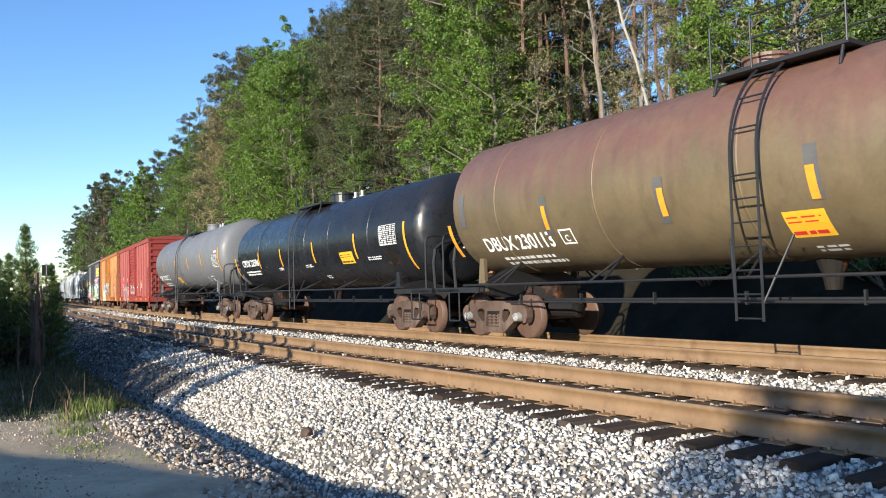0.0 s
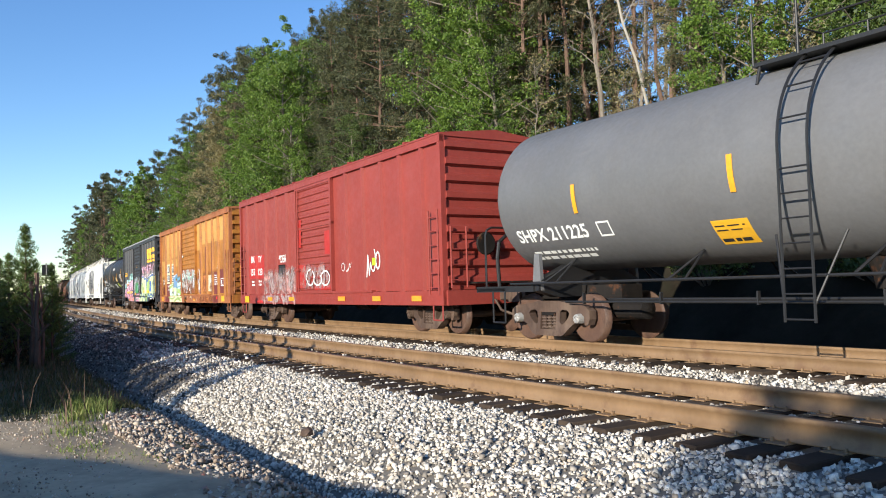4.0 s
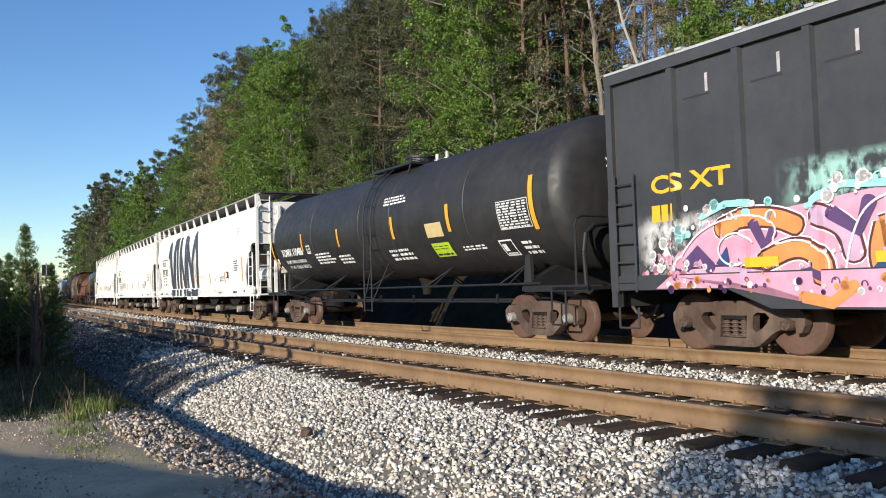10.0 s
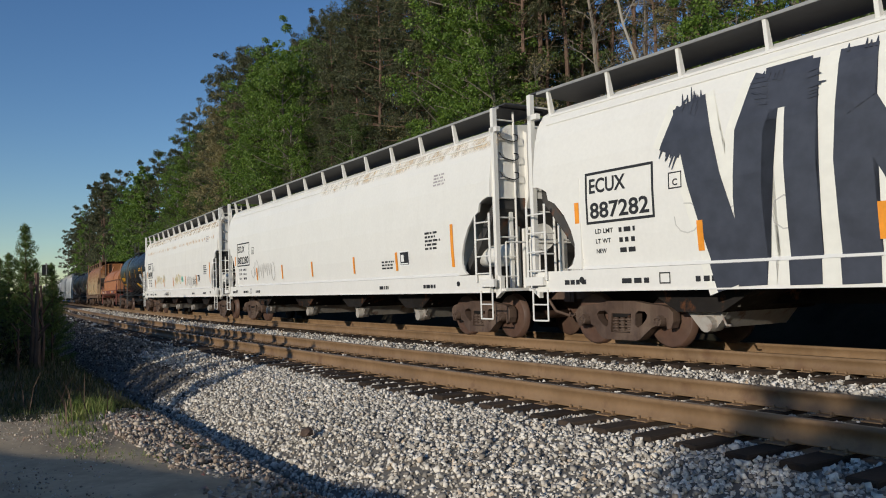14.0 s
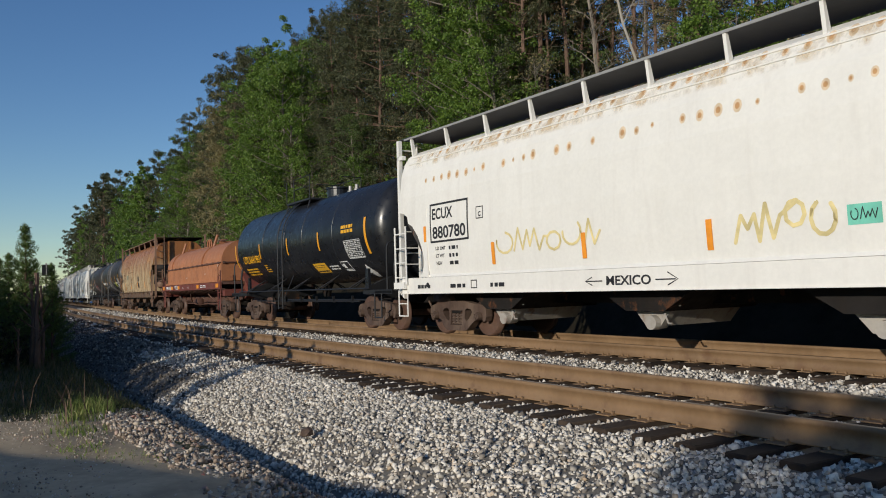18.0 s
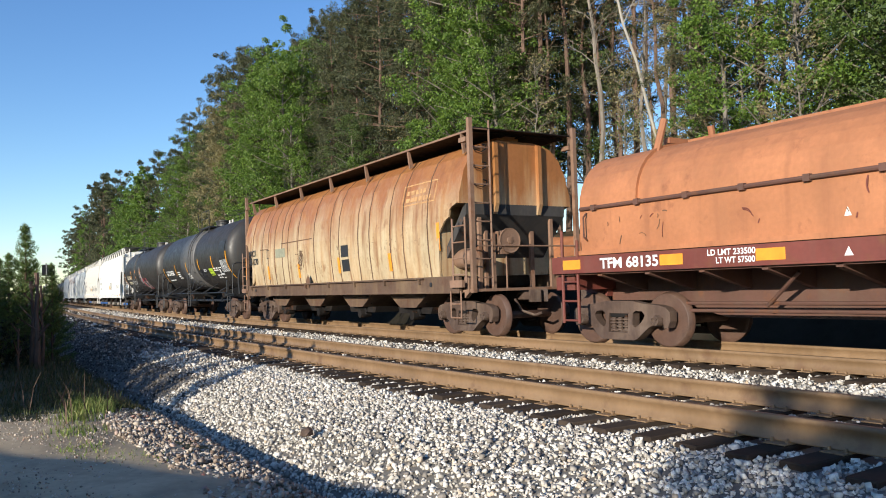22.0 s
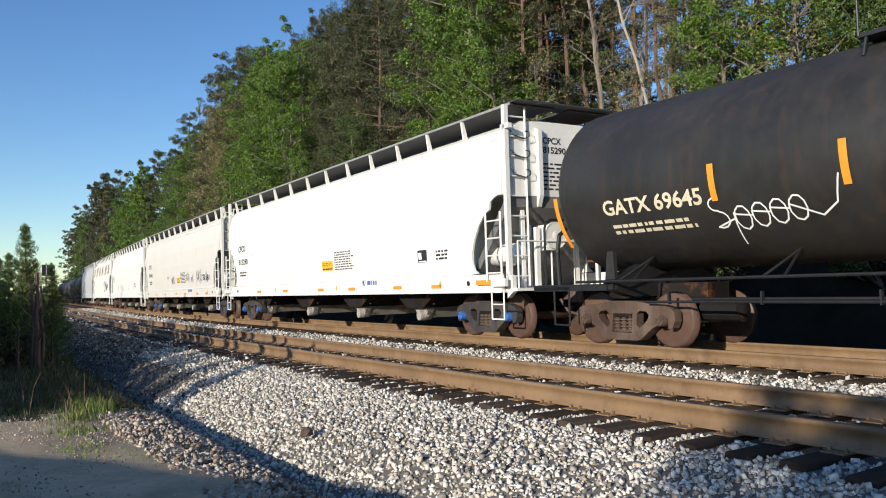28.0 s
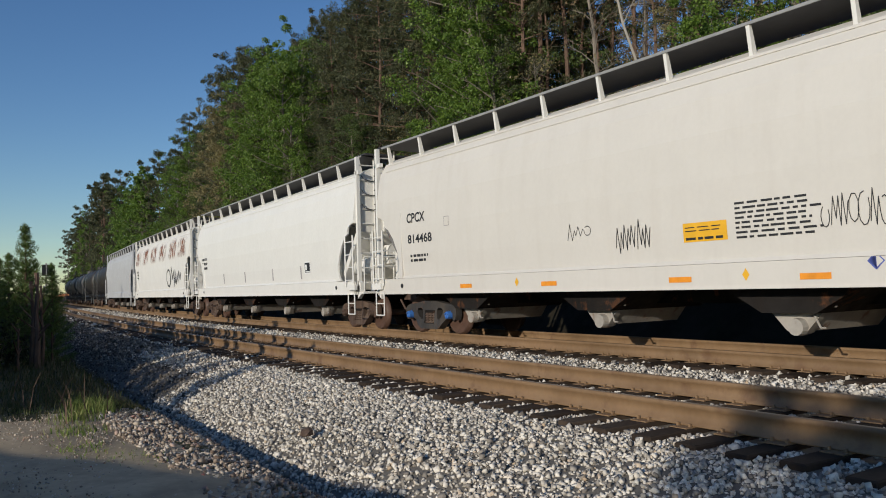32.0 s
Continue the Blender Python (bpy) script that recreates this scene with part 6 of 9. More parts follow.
def wood():
    rng = random.Random(11)
    s = 14.0
    names = ["pine_a", "pine_b", "pine_c", "green_a", "brown_a", "spring_a", "khaki_a", "brown_b"]
    big = {"spring_a": 1.55, "green_a": 1.35, "khaki_a": 1.35, "brown_a": 1.2, "brown_b": 1.1}
    while s > -125:
        thin = -30 < s < -19
        # edge of the wood: bushes and small broadleaf trees on the bank
        for _ in range(2):
            plant(rng.choice(["brown_c", "bush", "brown_c"] if thin else ["bush", "bush_b", "bush", "spring_b"]), s + rng.uniform(-2, 2), 9.6 + rng.uniform(-0.6, 1.4), rng.uniform(0.6, 1.1), rng.uniform(0, 360))
        if s > -19:
            mix, tall = ([4, 2, 3, 1.5, 3, 1, 0, 2], 0.92)
        elif thin:
            mix, tall = ([0.5, 0, 5, 0, 3, 0, 0, 4], 1.0)
        elif s > -38:
            mix, tall = ([3, 3, 1, 1, 1, 2, 0, 0.5], 1.0)
        elif s > -58:
            mix, tall = ([5, 8, 0.5, 0.3, 0.3, 0, 0, 0], 1.1)
        elif s > -73:
            mix, tall = ([1, 1, 0, 1, 0, 6, 0.3, 0], 0.98)
        elif s > -92:
            mix, tall = ([3, 3, 0, 0.5, 0, 0.5, 3, 0], 1.14)
        else:
            mix, tall = ([4, 4, 1, 2, 0, 1.5, 0.5, 0], 1.06)
        k = rng.choices(names, mix)[0]
        plant(k, s + rng.uniform(-1.2, 1.2), 12.4 + rng.uniform(-0.9, 1.2), tall * big.get(k, 1.0) * rng.uniform(0.88, 1.08), rng.uniform(0, 360))
        k = rng.choices(names, [1, 0, 5, 0, 2, 0, 0, 4] if thin else [4, 4, 3, 1, 1, 1, 0.5, 0])[0]
        plant(k, s + rng.uniform(-1.5, 1.5) - 2, 16.5 + rng.uniform(-1.3, 1.3), tall * big.get(k, 1.0) * rng.uniform(0.9, 1.1), rng.uniform(0, 360))
        if s < -34:
            plant(rng.choice(["pine_b", "pine_a", "pine_b"]), s + rng.uniform(-1.5, 1.5), 20.5 + rng.uniform(-1.3, 1.3), tall * rng.uniform(1.12, 1.3), rng.uniform(0, 360))
        if rng.random() < 0.75 and not thin:
            plant(rng.choice(["green_a", "pine_b", "spring_b", "khaki_a"] if s > -38 else ["pine_b", "green_a", "pine_a"] if s > -58 else ["green_a", "spring_a", "spring_b", "pine_b"]), s + rng.uniform(-2, 2), 11.0 + rng.uniform(-0.6, 0.6), rng.uniform(0.5, 0.85), rng.uniform(0, 360))
        s -= 4.4
    while s > -430:
        k = rng.choices(["far_pine", "far_leafy"], [6, 5])[0]
        plant(k, s + rng.uniform(-2, 2), 12.5 + rng.uniform(-1.5, 4), rng.uniform(0.95, 1.12) * (1.0 if k == "far_pine" else 1.2) * (1.08 if s > -220 else 1.5), rng.uniform(0, 360))
        if rng.random() < 0.5:
            plant("far_leafy", s, 10.5, rng.uniform(0.45, 0.7), rng.uniform(0, 360))
        s -= 5.5 + 4.0 * (s < -250)


wood()
# the thin stretch: bare and budding stems with the sky between them, and a leaning pale tree
tagged(plant("bare_a", -18.9, 10.9, 1.0, -34, 13.0), "pale-barked bare tree leaning out of the wood", "bare tree")
plant("bare_a", -14.6, 12.0, 0.62, 200, 2.0)
for i in range(30):
    s_ = -19.0 - 13.0 * ((i * 0.618) % 1)
    plant(("brown_a", "brown_b", "brown_c", "brown_b", "pine_c")[i % 5], s_, 11.0 + 14.0 * ((i * 0.382 + 0.1) % 1), 0.85 + 0.3 * ((i * 0.27) % 1), i * 77 % 360, (i * 13 % 9) - 4)
for s_, n_, sc_ in ((-20, 24, 1.25), (-26, 30, 1.3), (-31, 27, 1.3), (-36, 31, 1.4), (-23, 35, 1.4), (-29, 38, 1.4)):
    plant("pine_c", s_, n_, sc_, s_ * 37 % 360)
for k_, s_, n_, sc_ in (
        # right of the thin stretch: a bushy young pine, then bright green crowns
        ("pine_b", -17.4, 10.6, 0.60), ("pine_b", -18.4, 12.6, 0.72), ("spring_a", -14.2, 11.2, 1.05), ("spring_a", -12.0, 12.6, 1.25), ("green_a", -12.6, 14.6, 1.1), ("green_a", -9.5, 13.0, 1.2),
        ("pine_a", -15.6, 16.0, 0.9), ("pine_b", -11.6, 18.0, 1.0), ("brown_c", -15.6, 10.4, 1.0), ("brown_c", -13.4, 10.0, 0.9), ("green_a", -16.4, 19.0, 1.0), ("green_a", -13.6, 21.5, 1.1),
        # the vivid broadleaf tree before the tall pines
        ("spring_a", -31.4, 10.8, 1.0), ("spring_a", -33.8, 11.4, 0.92), ("spring_b", -29.6, 10.4, 1.15), ("spring_b", -35.6, 10.2, 0.9), ("pine_a", -34, 15.0, 1.0), ("pine_b", -31.5, 17.5, 1.0), ("pine_a", -37.5, 14.0, 1.05),
        ("spring_a", -70.5, 10.7, 1.38), ("spring_a", -66, 10.5, 1.45), ("spring_a", -61.5, 10.6, 1.4), ("spring_b", -58, 10.0, 1.5), ("spring_b", -68, 9.9, 1.4),
        ("khaki_a", -86.5, 10.6, 1.3), ("khaki_a", -82, 10.4, 1.25), ("khaki_a", -79, 10.2, 1.1),
        ("spring_a", -104, 10.6, 1.3), ("spring_a", -112, 10.6, 1.3), ("far_leafy", -150, 10.8, 1.3), ("far_leafy", -165, 10.8, 1.3)):
    plant(k_, s_, n_, sc_, s_ * 29 % 360)
for s_ in (-11.5, -13.5, -15.5, -17.5):
    plant("bush", s_, 12.6, 1.2, s_ * 53 % 360)


def verge():
    """Young pines and bushes on the camera's side of the track; they stand between the low sun and the ditch. Those out
    of view are added for their shade.
    """
    rng = random.Random(4)
    for r, az, sc in ((30, 3.0, 1.0), (21, 2.2, 0.8), (19, 0.6, 0.85), (25, 1.1, 0.95), (30, -1.0, 1.1), (16, -2.0, 0.8), (22, -2.8, 0.95), (38, 4.4, 0.9), (36, 1.5, 1.2)):
        p = EYE + Vector((-r * math.cos(radians(az)), r * math.sin(radians(az)), 0))
        plant_at("young", Vector((p.x, p.y, -0.75)), sc, rng.uniform(0, 360), 0, "young pines by the ditch")
    for r, az, sc in ((23, 4.2, 0.6), (26, 3.2, 0.75), (21, 1.6, 0.7), (24, 2.6, 0.65), (32, 4.2, 0.8), (20, 0.4, 0.8), (27, 0.9, 0.9)):
        p = EYE + Vector((-r * math.cos(radians(az)), r * math.sin(radians(az)), 0))
        plant_at("bush_d", Vector((p.x, p.y, -0.8)), sc, rng.uniform(0, 360), 0, "bushes of the verge")
    for x, y, sc in ((-24.9, -8.75, 1.0), (-23.9, -9.25, 0.78), (-24.8, -8.1, 0.72), (-26.2, -8.6, 0.75), (-22.9, -9.7, 0.62), (-28.5, -7.6, 0.66)):
        plant_at("young", Vector((x, y, -0.75)), sc, x * 71 % 360, 0, "young pines by the ditch")
    # the thicket goes on down the line, just off the ditch; mostly out of view, it is added to shade the ballast
    # shoulder
    thicket = tagged(new("thicket"), "mostly unseen thicket of bushes and young pines, added to shade the ditch", "thicket", kind="stuff")
    for i in range(58):
        s = -13.6 - i * 1.15
        for n, sc in ((-15.2, 0.86), (-16.8, 1.0)):
            plant_into(thicket, "bush_d", spot(s + rng.uniform(-0.3, 0.3), n + rng.uniform(-0.3, 0.3), -0.65), sc * rng.uniform(0.9, 1.08), rng.uniform(0, 360))
    s = -11.2
    while s > -78:
        plant_into(thicket, "young", spot(s, -14.6 + rng.uniform(-0.7, 0.7), -0.7), rng.uniform(0.72, 1.12), rng.uniform(0, 360))
        s -= rng.uniform(0.7, 1.5)
    for i in range(44):
        s = -18.0 - i * 1.0
        plant_into(thicket, "young", spot(s + rng.uniform(-0.4, 0.4), rng.uniform(-13.2, -10.9), -0.7), rng.uniform(0.62, 0.92), rng.uniform(0, 360))
        plant_into(thicket, "bush_d", spot(s + rng.uniform(-0.4, 0.4), rng.uniform(-13.0, -11.2), -0.7), rng.uniform(0.7, 1.0), rng.uniform(0, 360))
    # low unseen bushes, added to shade the weeds of the verge
    for i in range(8):
        plant_into(thicket, "bush_d", spot(-12.3 - i * 0.75, -13.4 + rng.uniform(-0.3, 0.3), -0.7), rng.uniform(0.58, 0.72), rng.uniform(0, 360))
    # taller unseen bushes, added to shade the feet of the young pines
    for i in range(14):
        plant_into(thicket, "bush_d", spot(-17.5 - i * 1.1 + rng.uniform(-0.3, 0.3), -14.2 + rng.uniform(-0.4, 0.4), -0.7), rng.uniform(1.15, 1.35), rng.uniform(0, 360))
    # farther off an unseen, taller wood is added to shade the bend
    grove = tagged(new("far_grove"), "unseen grove of pines and leafy trees added to shade the bend", "woods", kind="stuff")
    for i in range(40):
        s = -96.0 - i * 5.0
        plant_into(grove, ("far_leafy", "far_pine")[i % 2], spot(s + rng.uniform(-1, 1), -20.5 + rng.uniform(-0.8, 0.8), -0.8), (0.85 if i % 2 == 0 else 0.64) * rng.uniform(0.9, 1.1), rng.uniform(0, 360))
    for i in range(38):
        plant_into(grove, "far_leafy", spot(-98.0 - i * 5.2 + rng.uniform(-1, 1), -23.5 + rng.uniform(-0.8, 0.8), -0.8), rng.uniform(0.85, 1.0), rng.uniform(0, 360))
    # unseen trees, added to throw shade on the nearest end of the track
    plant_at("green_a", Vector((6.3, -28.2, -0.8)), 0.52, 30, 0, "trees behind the verge")
    for x, y, sc in ((5.7, -23.3, 0.42), (5.2, -24.6, 0.47), (7.2, -27.6, 0.5), (7.7, -29.8, 0.56)):
        plant_at("green_a", Vector((x, y, -0.8)), sc, x * 97 % 360, 0, "trees behind the verge")
    plant_at("green_a", Vector((4.4, -25.1, -0.8)), 0.5, 75, 0, "trees behind the verge")
    plant_at("green_a", Vector((4.9, -22.6, -0.8)), 0.42, 130, 0, "trees behind the verge")


def earth_bank():
    """A long heap of spoil behind the verge, never in view; added so that the low sun throws its shade over the nearest
    dirt.
    """
    u = np.linspace(0, 1, 41)
    v = np.linspace(-1, 1, 13)
    U, V = np.meshgrid(u, v, indexing="ij")
    x, y = -15.0 + 13.2 * U + 1.1 * V, -22.7 + 7.3 * U - 2.0 * V
    rise = np.clip(np.minimum(U / 0.12, (1 - U) / 0.07), 0, 1) ** 0.7
    z = -0.75 + 2.44 * rise * (1 - np.abs(V) ** 1.4)
    z = z + np.array([noise.noise((a * 0.9, b * 0.9, 7)) * 0.05 for a, b in zip(x.ravel(), y.ravel())]).reshape(x.shape)
    i, j = np.meshgrid(np.arange(40), np.arange(12), indexing="ij")
    k = (i * 13 + j).ravel()
    ob = bulk("earth_bank", np.stack([x, y, z], -1).reshape(-1, 3), np.stack([k, k + 13, k + 14, k + 1], -1), M_GRASSY, smooth=True)
    tagged(ob, "unseen heap of weedy soil added to shade the verge", "earth bank", kind="structure")


earth_bank()
verge()


def snag(p, h, r, seed):
    """A dead grey stem with a broken top."""
    rng = np.random.default_rng(seed)
    e = tagged(new("dead_stem"), "weathered brown dead stem standing by the ditch", "dead tree", "dead stems")
    e.matrix_basis = Matrix.Translation(p)
    bm = B()
    pts, rad = trunk_line(h, r, rng, 0.05, 5)
    for (a, b), (r0, r1) in zip(zip(pts, pts[1:]), zip(rad, rad[1:])):
        limb(bm, a, b, r0, max(r1, r * 0.55), 7)
    part("stem", bm, M_BARK_P, e)
    bm = B()
    for i in range(4):
        a = along(pts, rng.uniform(0.3, 0.95))
        an = rng.uniform(0, 6.28)
        limb(bm, a, a + Vector((math.cos(an), math.sin(an), 0.8)) * rng.uniform(0.2, 0.5), 0.025, 0.008, 5)
    tagged(part("twig", bm, M_BARK_P, e), kind="stuff")


for i, (r, az, h, w) in enumerate(((21.5, 6.55, 2.5, 0.10), (21.8, 6.2, 2.3, 0.085), (22.4, 6.85, 2.2, 0.06), (20.6, 5.4, 1.2, 0.045))):
    q = EYE + Vector((-r * math.cos(radians(az)), r * math.sin(radians(az)), 0))
    snag(Vector((q.x, q.y, -0.75)), h, w, i + 40)


def grass(name, spots, blades, height, seed, tone, label):
    """Tufts of narrow blades."""
    rng = np.random.default_rng(seed)
    c = np.array(spots)[rng.integers(0, len(spots), blades)]
    s, n = c[:, 0] + rng.normal(0, c[:, 2]), c[:, 1] + rng.normal(0, c[:, 2] * 0.6)
    x, y = plan(s, n)
    z = ground_z(n) - 0.02
    h = height * rng.uniform(0.35, 1.0, blades) * c[:, 3]
    an, w = rng.uniform(0, 6.28, blades), rng.uniform(0.004, 0.011, blades)
    lean = rng.normal(0, 0.35, (blades, 2)) * h[:, None]
    base = np.stack([x, y, z], -1)
    side = np.stack([np.cos(an), np.sin(an), 0 * an], -1) * w[:, None]
    mid = base + np.stack([lean[:, 0] * 0.35, lean[:, 1] * 0.35, h * 0.6], -1)
    tip = base + np.stack([lean[:, 0], lean[:, 1], h], -1)
    v = np.stack([base - side, base + side, mid + side * 0.8, tip, mid - side * 0.8], 1)
    k = np.arange(blades)[:, None] * 5
    f = np.concatenate([k + np.array([[0, 1, 2]]), k + np.array([[0, 2, 4]]), k + np.array([[4, 2, 3]])])
    return tagged(bulk(name, v.reshape(-1, 3), f, tone), label, "grass", kind="stuff")


TUFTS = [(-12.4, -9.35, 0.2, 1.0), (-12.7, -9.45, 0.25, 0.8), (-12.2, -9.2, 0.15, 0.9), (-12.9, -10.1, 0.3, 0.35), (-8.4, -9.4, 0.3, 0.25), (-11.6, -9.6, 0.25, 0.6), (-10.6, -9.75, 0.25, 0.4), (-9.2, -9.85, 0.3, 0.3), (-13.0, -9.2, 0.25, 0.8)]
grass("verge_grass", TUFTS, 1500, 0.27, 3, pieces("grass_blades", [(0.0, (0.10, 0.15, 0.03)), (0.6, (0.20, 0.27, 0.06)), (1.0, (0.34, 0.32, 0.12))], 0.7, translucent=0.3), "tufts of green and straw-coloured grass on the verge")
WEEDS = [(-13.2, -10.2, 0.5, 0.7), (-14.0, -9.4, 0.6, 0.8), (-15.5, -9.6, 0.8, 0.9), (-17.5, -9.2, 1.0, 1.0), (-20, -9.0, 1.3, 1.2), (-16, -11, 1.2, 1.0), (-23, -9.4, 1.6, 1.4), (-13.0, -8.9, 0.4, 0.6), (-27, -8.6, 2.0, 1.4)]
grass("verge_weeds", WEEDS, 5200, 0.22, 8, pieces("dark_weeds", [(0.0, (0.035, 0.045, 0.014)), (0.6, (0.075, 0.090, 0.028)), (1.0, (0.15, 0.11, 0.05))], 0.8, translucent=0.2), "low dark weeds and dead grass under the young pines")
grass("dry_stalks", [(-12.6, -9.6, 0.8, 1.0), (-11.3, -9.4, 0.5, 1.0)], 22, 0.7, 5, M_BARK_P, "thin dry weed stalks on the verge")


def odd_stone(p, r, seed):
    bm = B()
    bmesh.ops.create_icosphere(bm, subdivisions=2, radius=r)
    rng = random.Random(seed)
    for v in bm.verts:
        v.co *= rng.uniform(0.8, 1.15)
        v.co.z *= 0.7
    ob = part("dark_rock", bm, M_TRUCK, None)
    ob.matrix_basis = Matrix.Translation(p)
    return tagged(ob, "dark brown rock lying on pale ballast", "rock")


odd_stone(spot(-8.6, -7.55, -0.54), 0.085, 1)
bm = B()
rng = random.Random(9)
grid = [[bm.verts.new((i * 0.06 + rng.uniform(-0.02, 0.02), j * 0.06 + rng.uniform(-0.02, 0.02), rng.uniform(0, 0.07))) for j in range(4)] for i in range(7)]
for i in range(6):
    for j in range(3):
        bm.faces.new((grid[i][j], grid[i + 1][j], grid[i + 1][j + 1], grid[i][j + 1]))
scrap = part("plastic_scrap", bm, plain("torn_plastic", (0.5, 0.54, 0.6), 0.3), None)
scrap.matrix_basis = Matrix.Translation(spot(-11.6, -8.0, -0.90)) @ pose(0, 0, 0, 0, 0, 35)
tagged(scrap, "torn pale blue plastic scrap in the ditch", "litter")

# a slim signal mast far down the line
mast = tagged(new("signal_mast"), "slim grey signal mast beside the track", "signal")
mast.matrix_basis = Matrix.Translation(spot(-62, -6.9, -0.6))
bm = B()
rod(bm, (0, 0, -0.2), (0, 0, 4.2), 0.06, 10)
part("pole", bm, M_CAP_GREY, mast)
bm = B()
box(bm, -0.05, 0.05, -0.28, 0.28, 3.3, 4.1)
part("signal_head", bm, M_BLACK, mast)
bm = B()
box(bm, -0.1, 0.0, -0.2, 0.2, 2.1, 2.6)
part("number_board", bm, M_CAP_GREY, mast)


# ---- the train ----
P_RUSTY = paint("rust_stained_tank", (0.140, 0.104, 0.056), 0.5, 0.2, streak=0.35, dirt=0.5, dust=(0.175, 0.122, 0.064), rust_color=(0.080, 0.052, 0.036), upper=((0.150, 0.076, 0.056), 2.7, 3.6))
P_GLOSS = paint("glossy_black_tank", (0.012, 0.013, 0.016), 0.32, 0.2, dirt=0.12, dust=(0.05, 0.045, 0.04))
P_GREY = paint("grey_tank", (0.148, 0.149, 0.153), 0.5, 0.08, dirt=0.15, dust=(0.13, 0.115, 0.10))
P_MATT = paint("matt_black_tank", (0.022, 0.021, 0.021), 0.5, 0.2, dirt=0.25, dust=(0.06, 0.05, 0.04))
P_WORN = paint("worn_black_tank", (0.027, 0.025, 0.023), 0.5, 0.2, streak=0.1, dirt=0.35, dust=(0.055, 0.045, 0.035))
P_FADED = paint("faded_grey_band", (0.095, 0.092, 0.09), 0.55, 0.15, dirt=0.3)
P_RED = paint("red_boxcar", (0.275, 0.043, 0.032), 0.5, 0.08, dirt=0.12, dust=(0.26, 0.10, 0.075))
P_ORANGE = paint("orange_boxcar", (0.40, 0.160, 0.026), 0.5, 0.2, rust=0.32, streak=0.75, dirt=0.5, dust=(0.33, 0.13, 0.03), rust_color=(0.20, 0.06, 0.02))
P_RUSTTRIM = paint("rusted_trim", (0.33, 0.115, 0.04), 0.65, 0.2, rust=0.3, streak=0.3, dirt=0.4, dust=(0.40, 0.19, 0.06), rust_color=(0.15, 0.05, 0.022))
P_BLACKBOX = paint("black_boxcar", (0.042, 0.042, 0.046), 0.45, 0.15, dirt=0.2, dust=(0.07, 0.065, 0.06))
P_ROOF = paint("galvanised_roof", (0.42, 0.43, 0.43), 0.5, 0.1, rust=0.15)
P_WHITE = paint("white_hopper", (0.79, 0.77, 0.715), 0.45, 0.02, fine_by=0.2, dirt=0.06, dust=(0.52, 0.46, 0.38))
P_WHITE_R = paint("white_hopper_rusting", (0.80, 0.775, 0.715), 0.5, 0.03, fine_by=0.25, rust=0.0, streak=0.05, dirt=0.07, dust=(0.46, 0.40, 0.32))
P_CREAM = paint("pale_grey_hopper", (0.66, 0.625, 0.565), 0.5, 0.02, fine_by=0.12, dirt=0.16, dust=(0.48, 0.42, 0.35))
P_HOPGREY = paint("grey_hopper", (0.52, 0.52, 0.52), 0.5, 0.06, dirt=0.12)
P_TAN = paint("rusting_hopper", (0.54, 0.42, 0.255), 0.45, 0.15, rust=0.2, streak=0.8, dirt=0.7, dust=(0.40, 0.185, 0.055), rust_color=(0.23, 0.09, 0.03), upper=((0.33, 0.132, 0.045), 2.2, 3.7))
P_TANSILL = paint("rusted_sill", (0.11, 0.065, 0.040), 0.7, 0.25, rust=0.35, streak=0.3, dirt=0.5, dust=(0.28, 0.19, 0.10), rust_color=(0.09, 0.04, 0.022))
P_SEAM = paint("rust_stained_seam", (0.12, 0.062, 0.034), 0.75, 0.3, rust=0.2, dirt=0.5, dust=(0.20, 0.12, 0.06))
P_COIL = paint("orange_coil_hood", (0.43, 0.172, 0.074), 0.6, 0.14, rust=0.15, streak=0.3, dirt=0.6, dust=(0.30, 0.13, 0.06), rust_color=(0.22, 0.082, 0.04), upper=((0.36, 0.145, 0.066), 2.7, 3.5))
P_COILSILL = paint("red_coil_frame", (0.165, 0.04, 0.028), 0.6, 0.2, rust=0.3, dirt=0.3)
P_COILUNDER = paint("brown_coil_frame", (0.11, 0.05, 0.034), 0.7, 0.25, rust=0.4, dirt=0.4)
P_BLACKWALK = plain("grating_dark", (0.05, 0.05, 0.055), 0.6)
P_GATE = paint("gate_grey", (0.36, 0.33, 0.29), 0.6, 0.15, rust=0.3, dirt=0.4)
# Slope sheets: grime and the end bay's shade are both put into the colour.
P_GRIMESHADE = paint("grimy_slope_sheet", (0.045, 0.042, 0.040), 0.8, 0.3, rust=0.2, dirt=0.5, dust=(0.10, 0.085, 0.07))
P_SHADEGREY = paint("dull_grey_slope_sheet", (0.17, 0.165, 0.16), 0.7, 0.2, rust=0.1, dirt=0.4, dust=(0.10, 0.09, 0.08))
P_RUSTFRAME = paint("rusty_frame", (0.24, 0.14, 0.09), 0.7, 0.25, rust=0.4, dirt=0.3)

TRAIN = []


def couple(car, place):
    """Sets a car in the train: its middle lies at this place on the track at the start."""
    TRAIN.append((car, place))
    return car


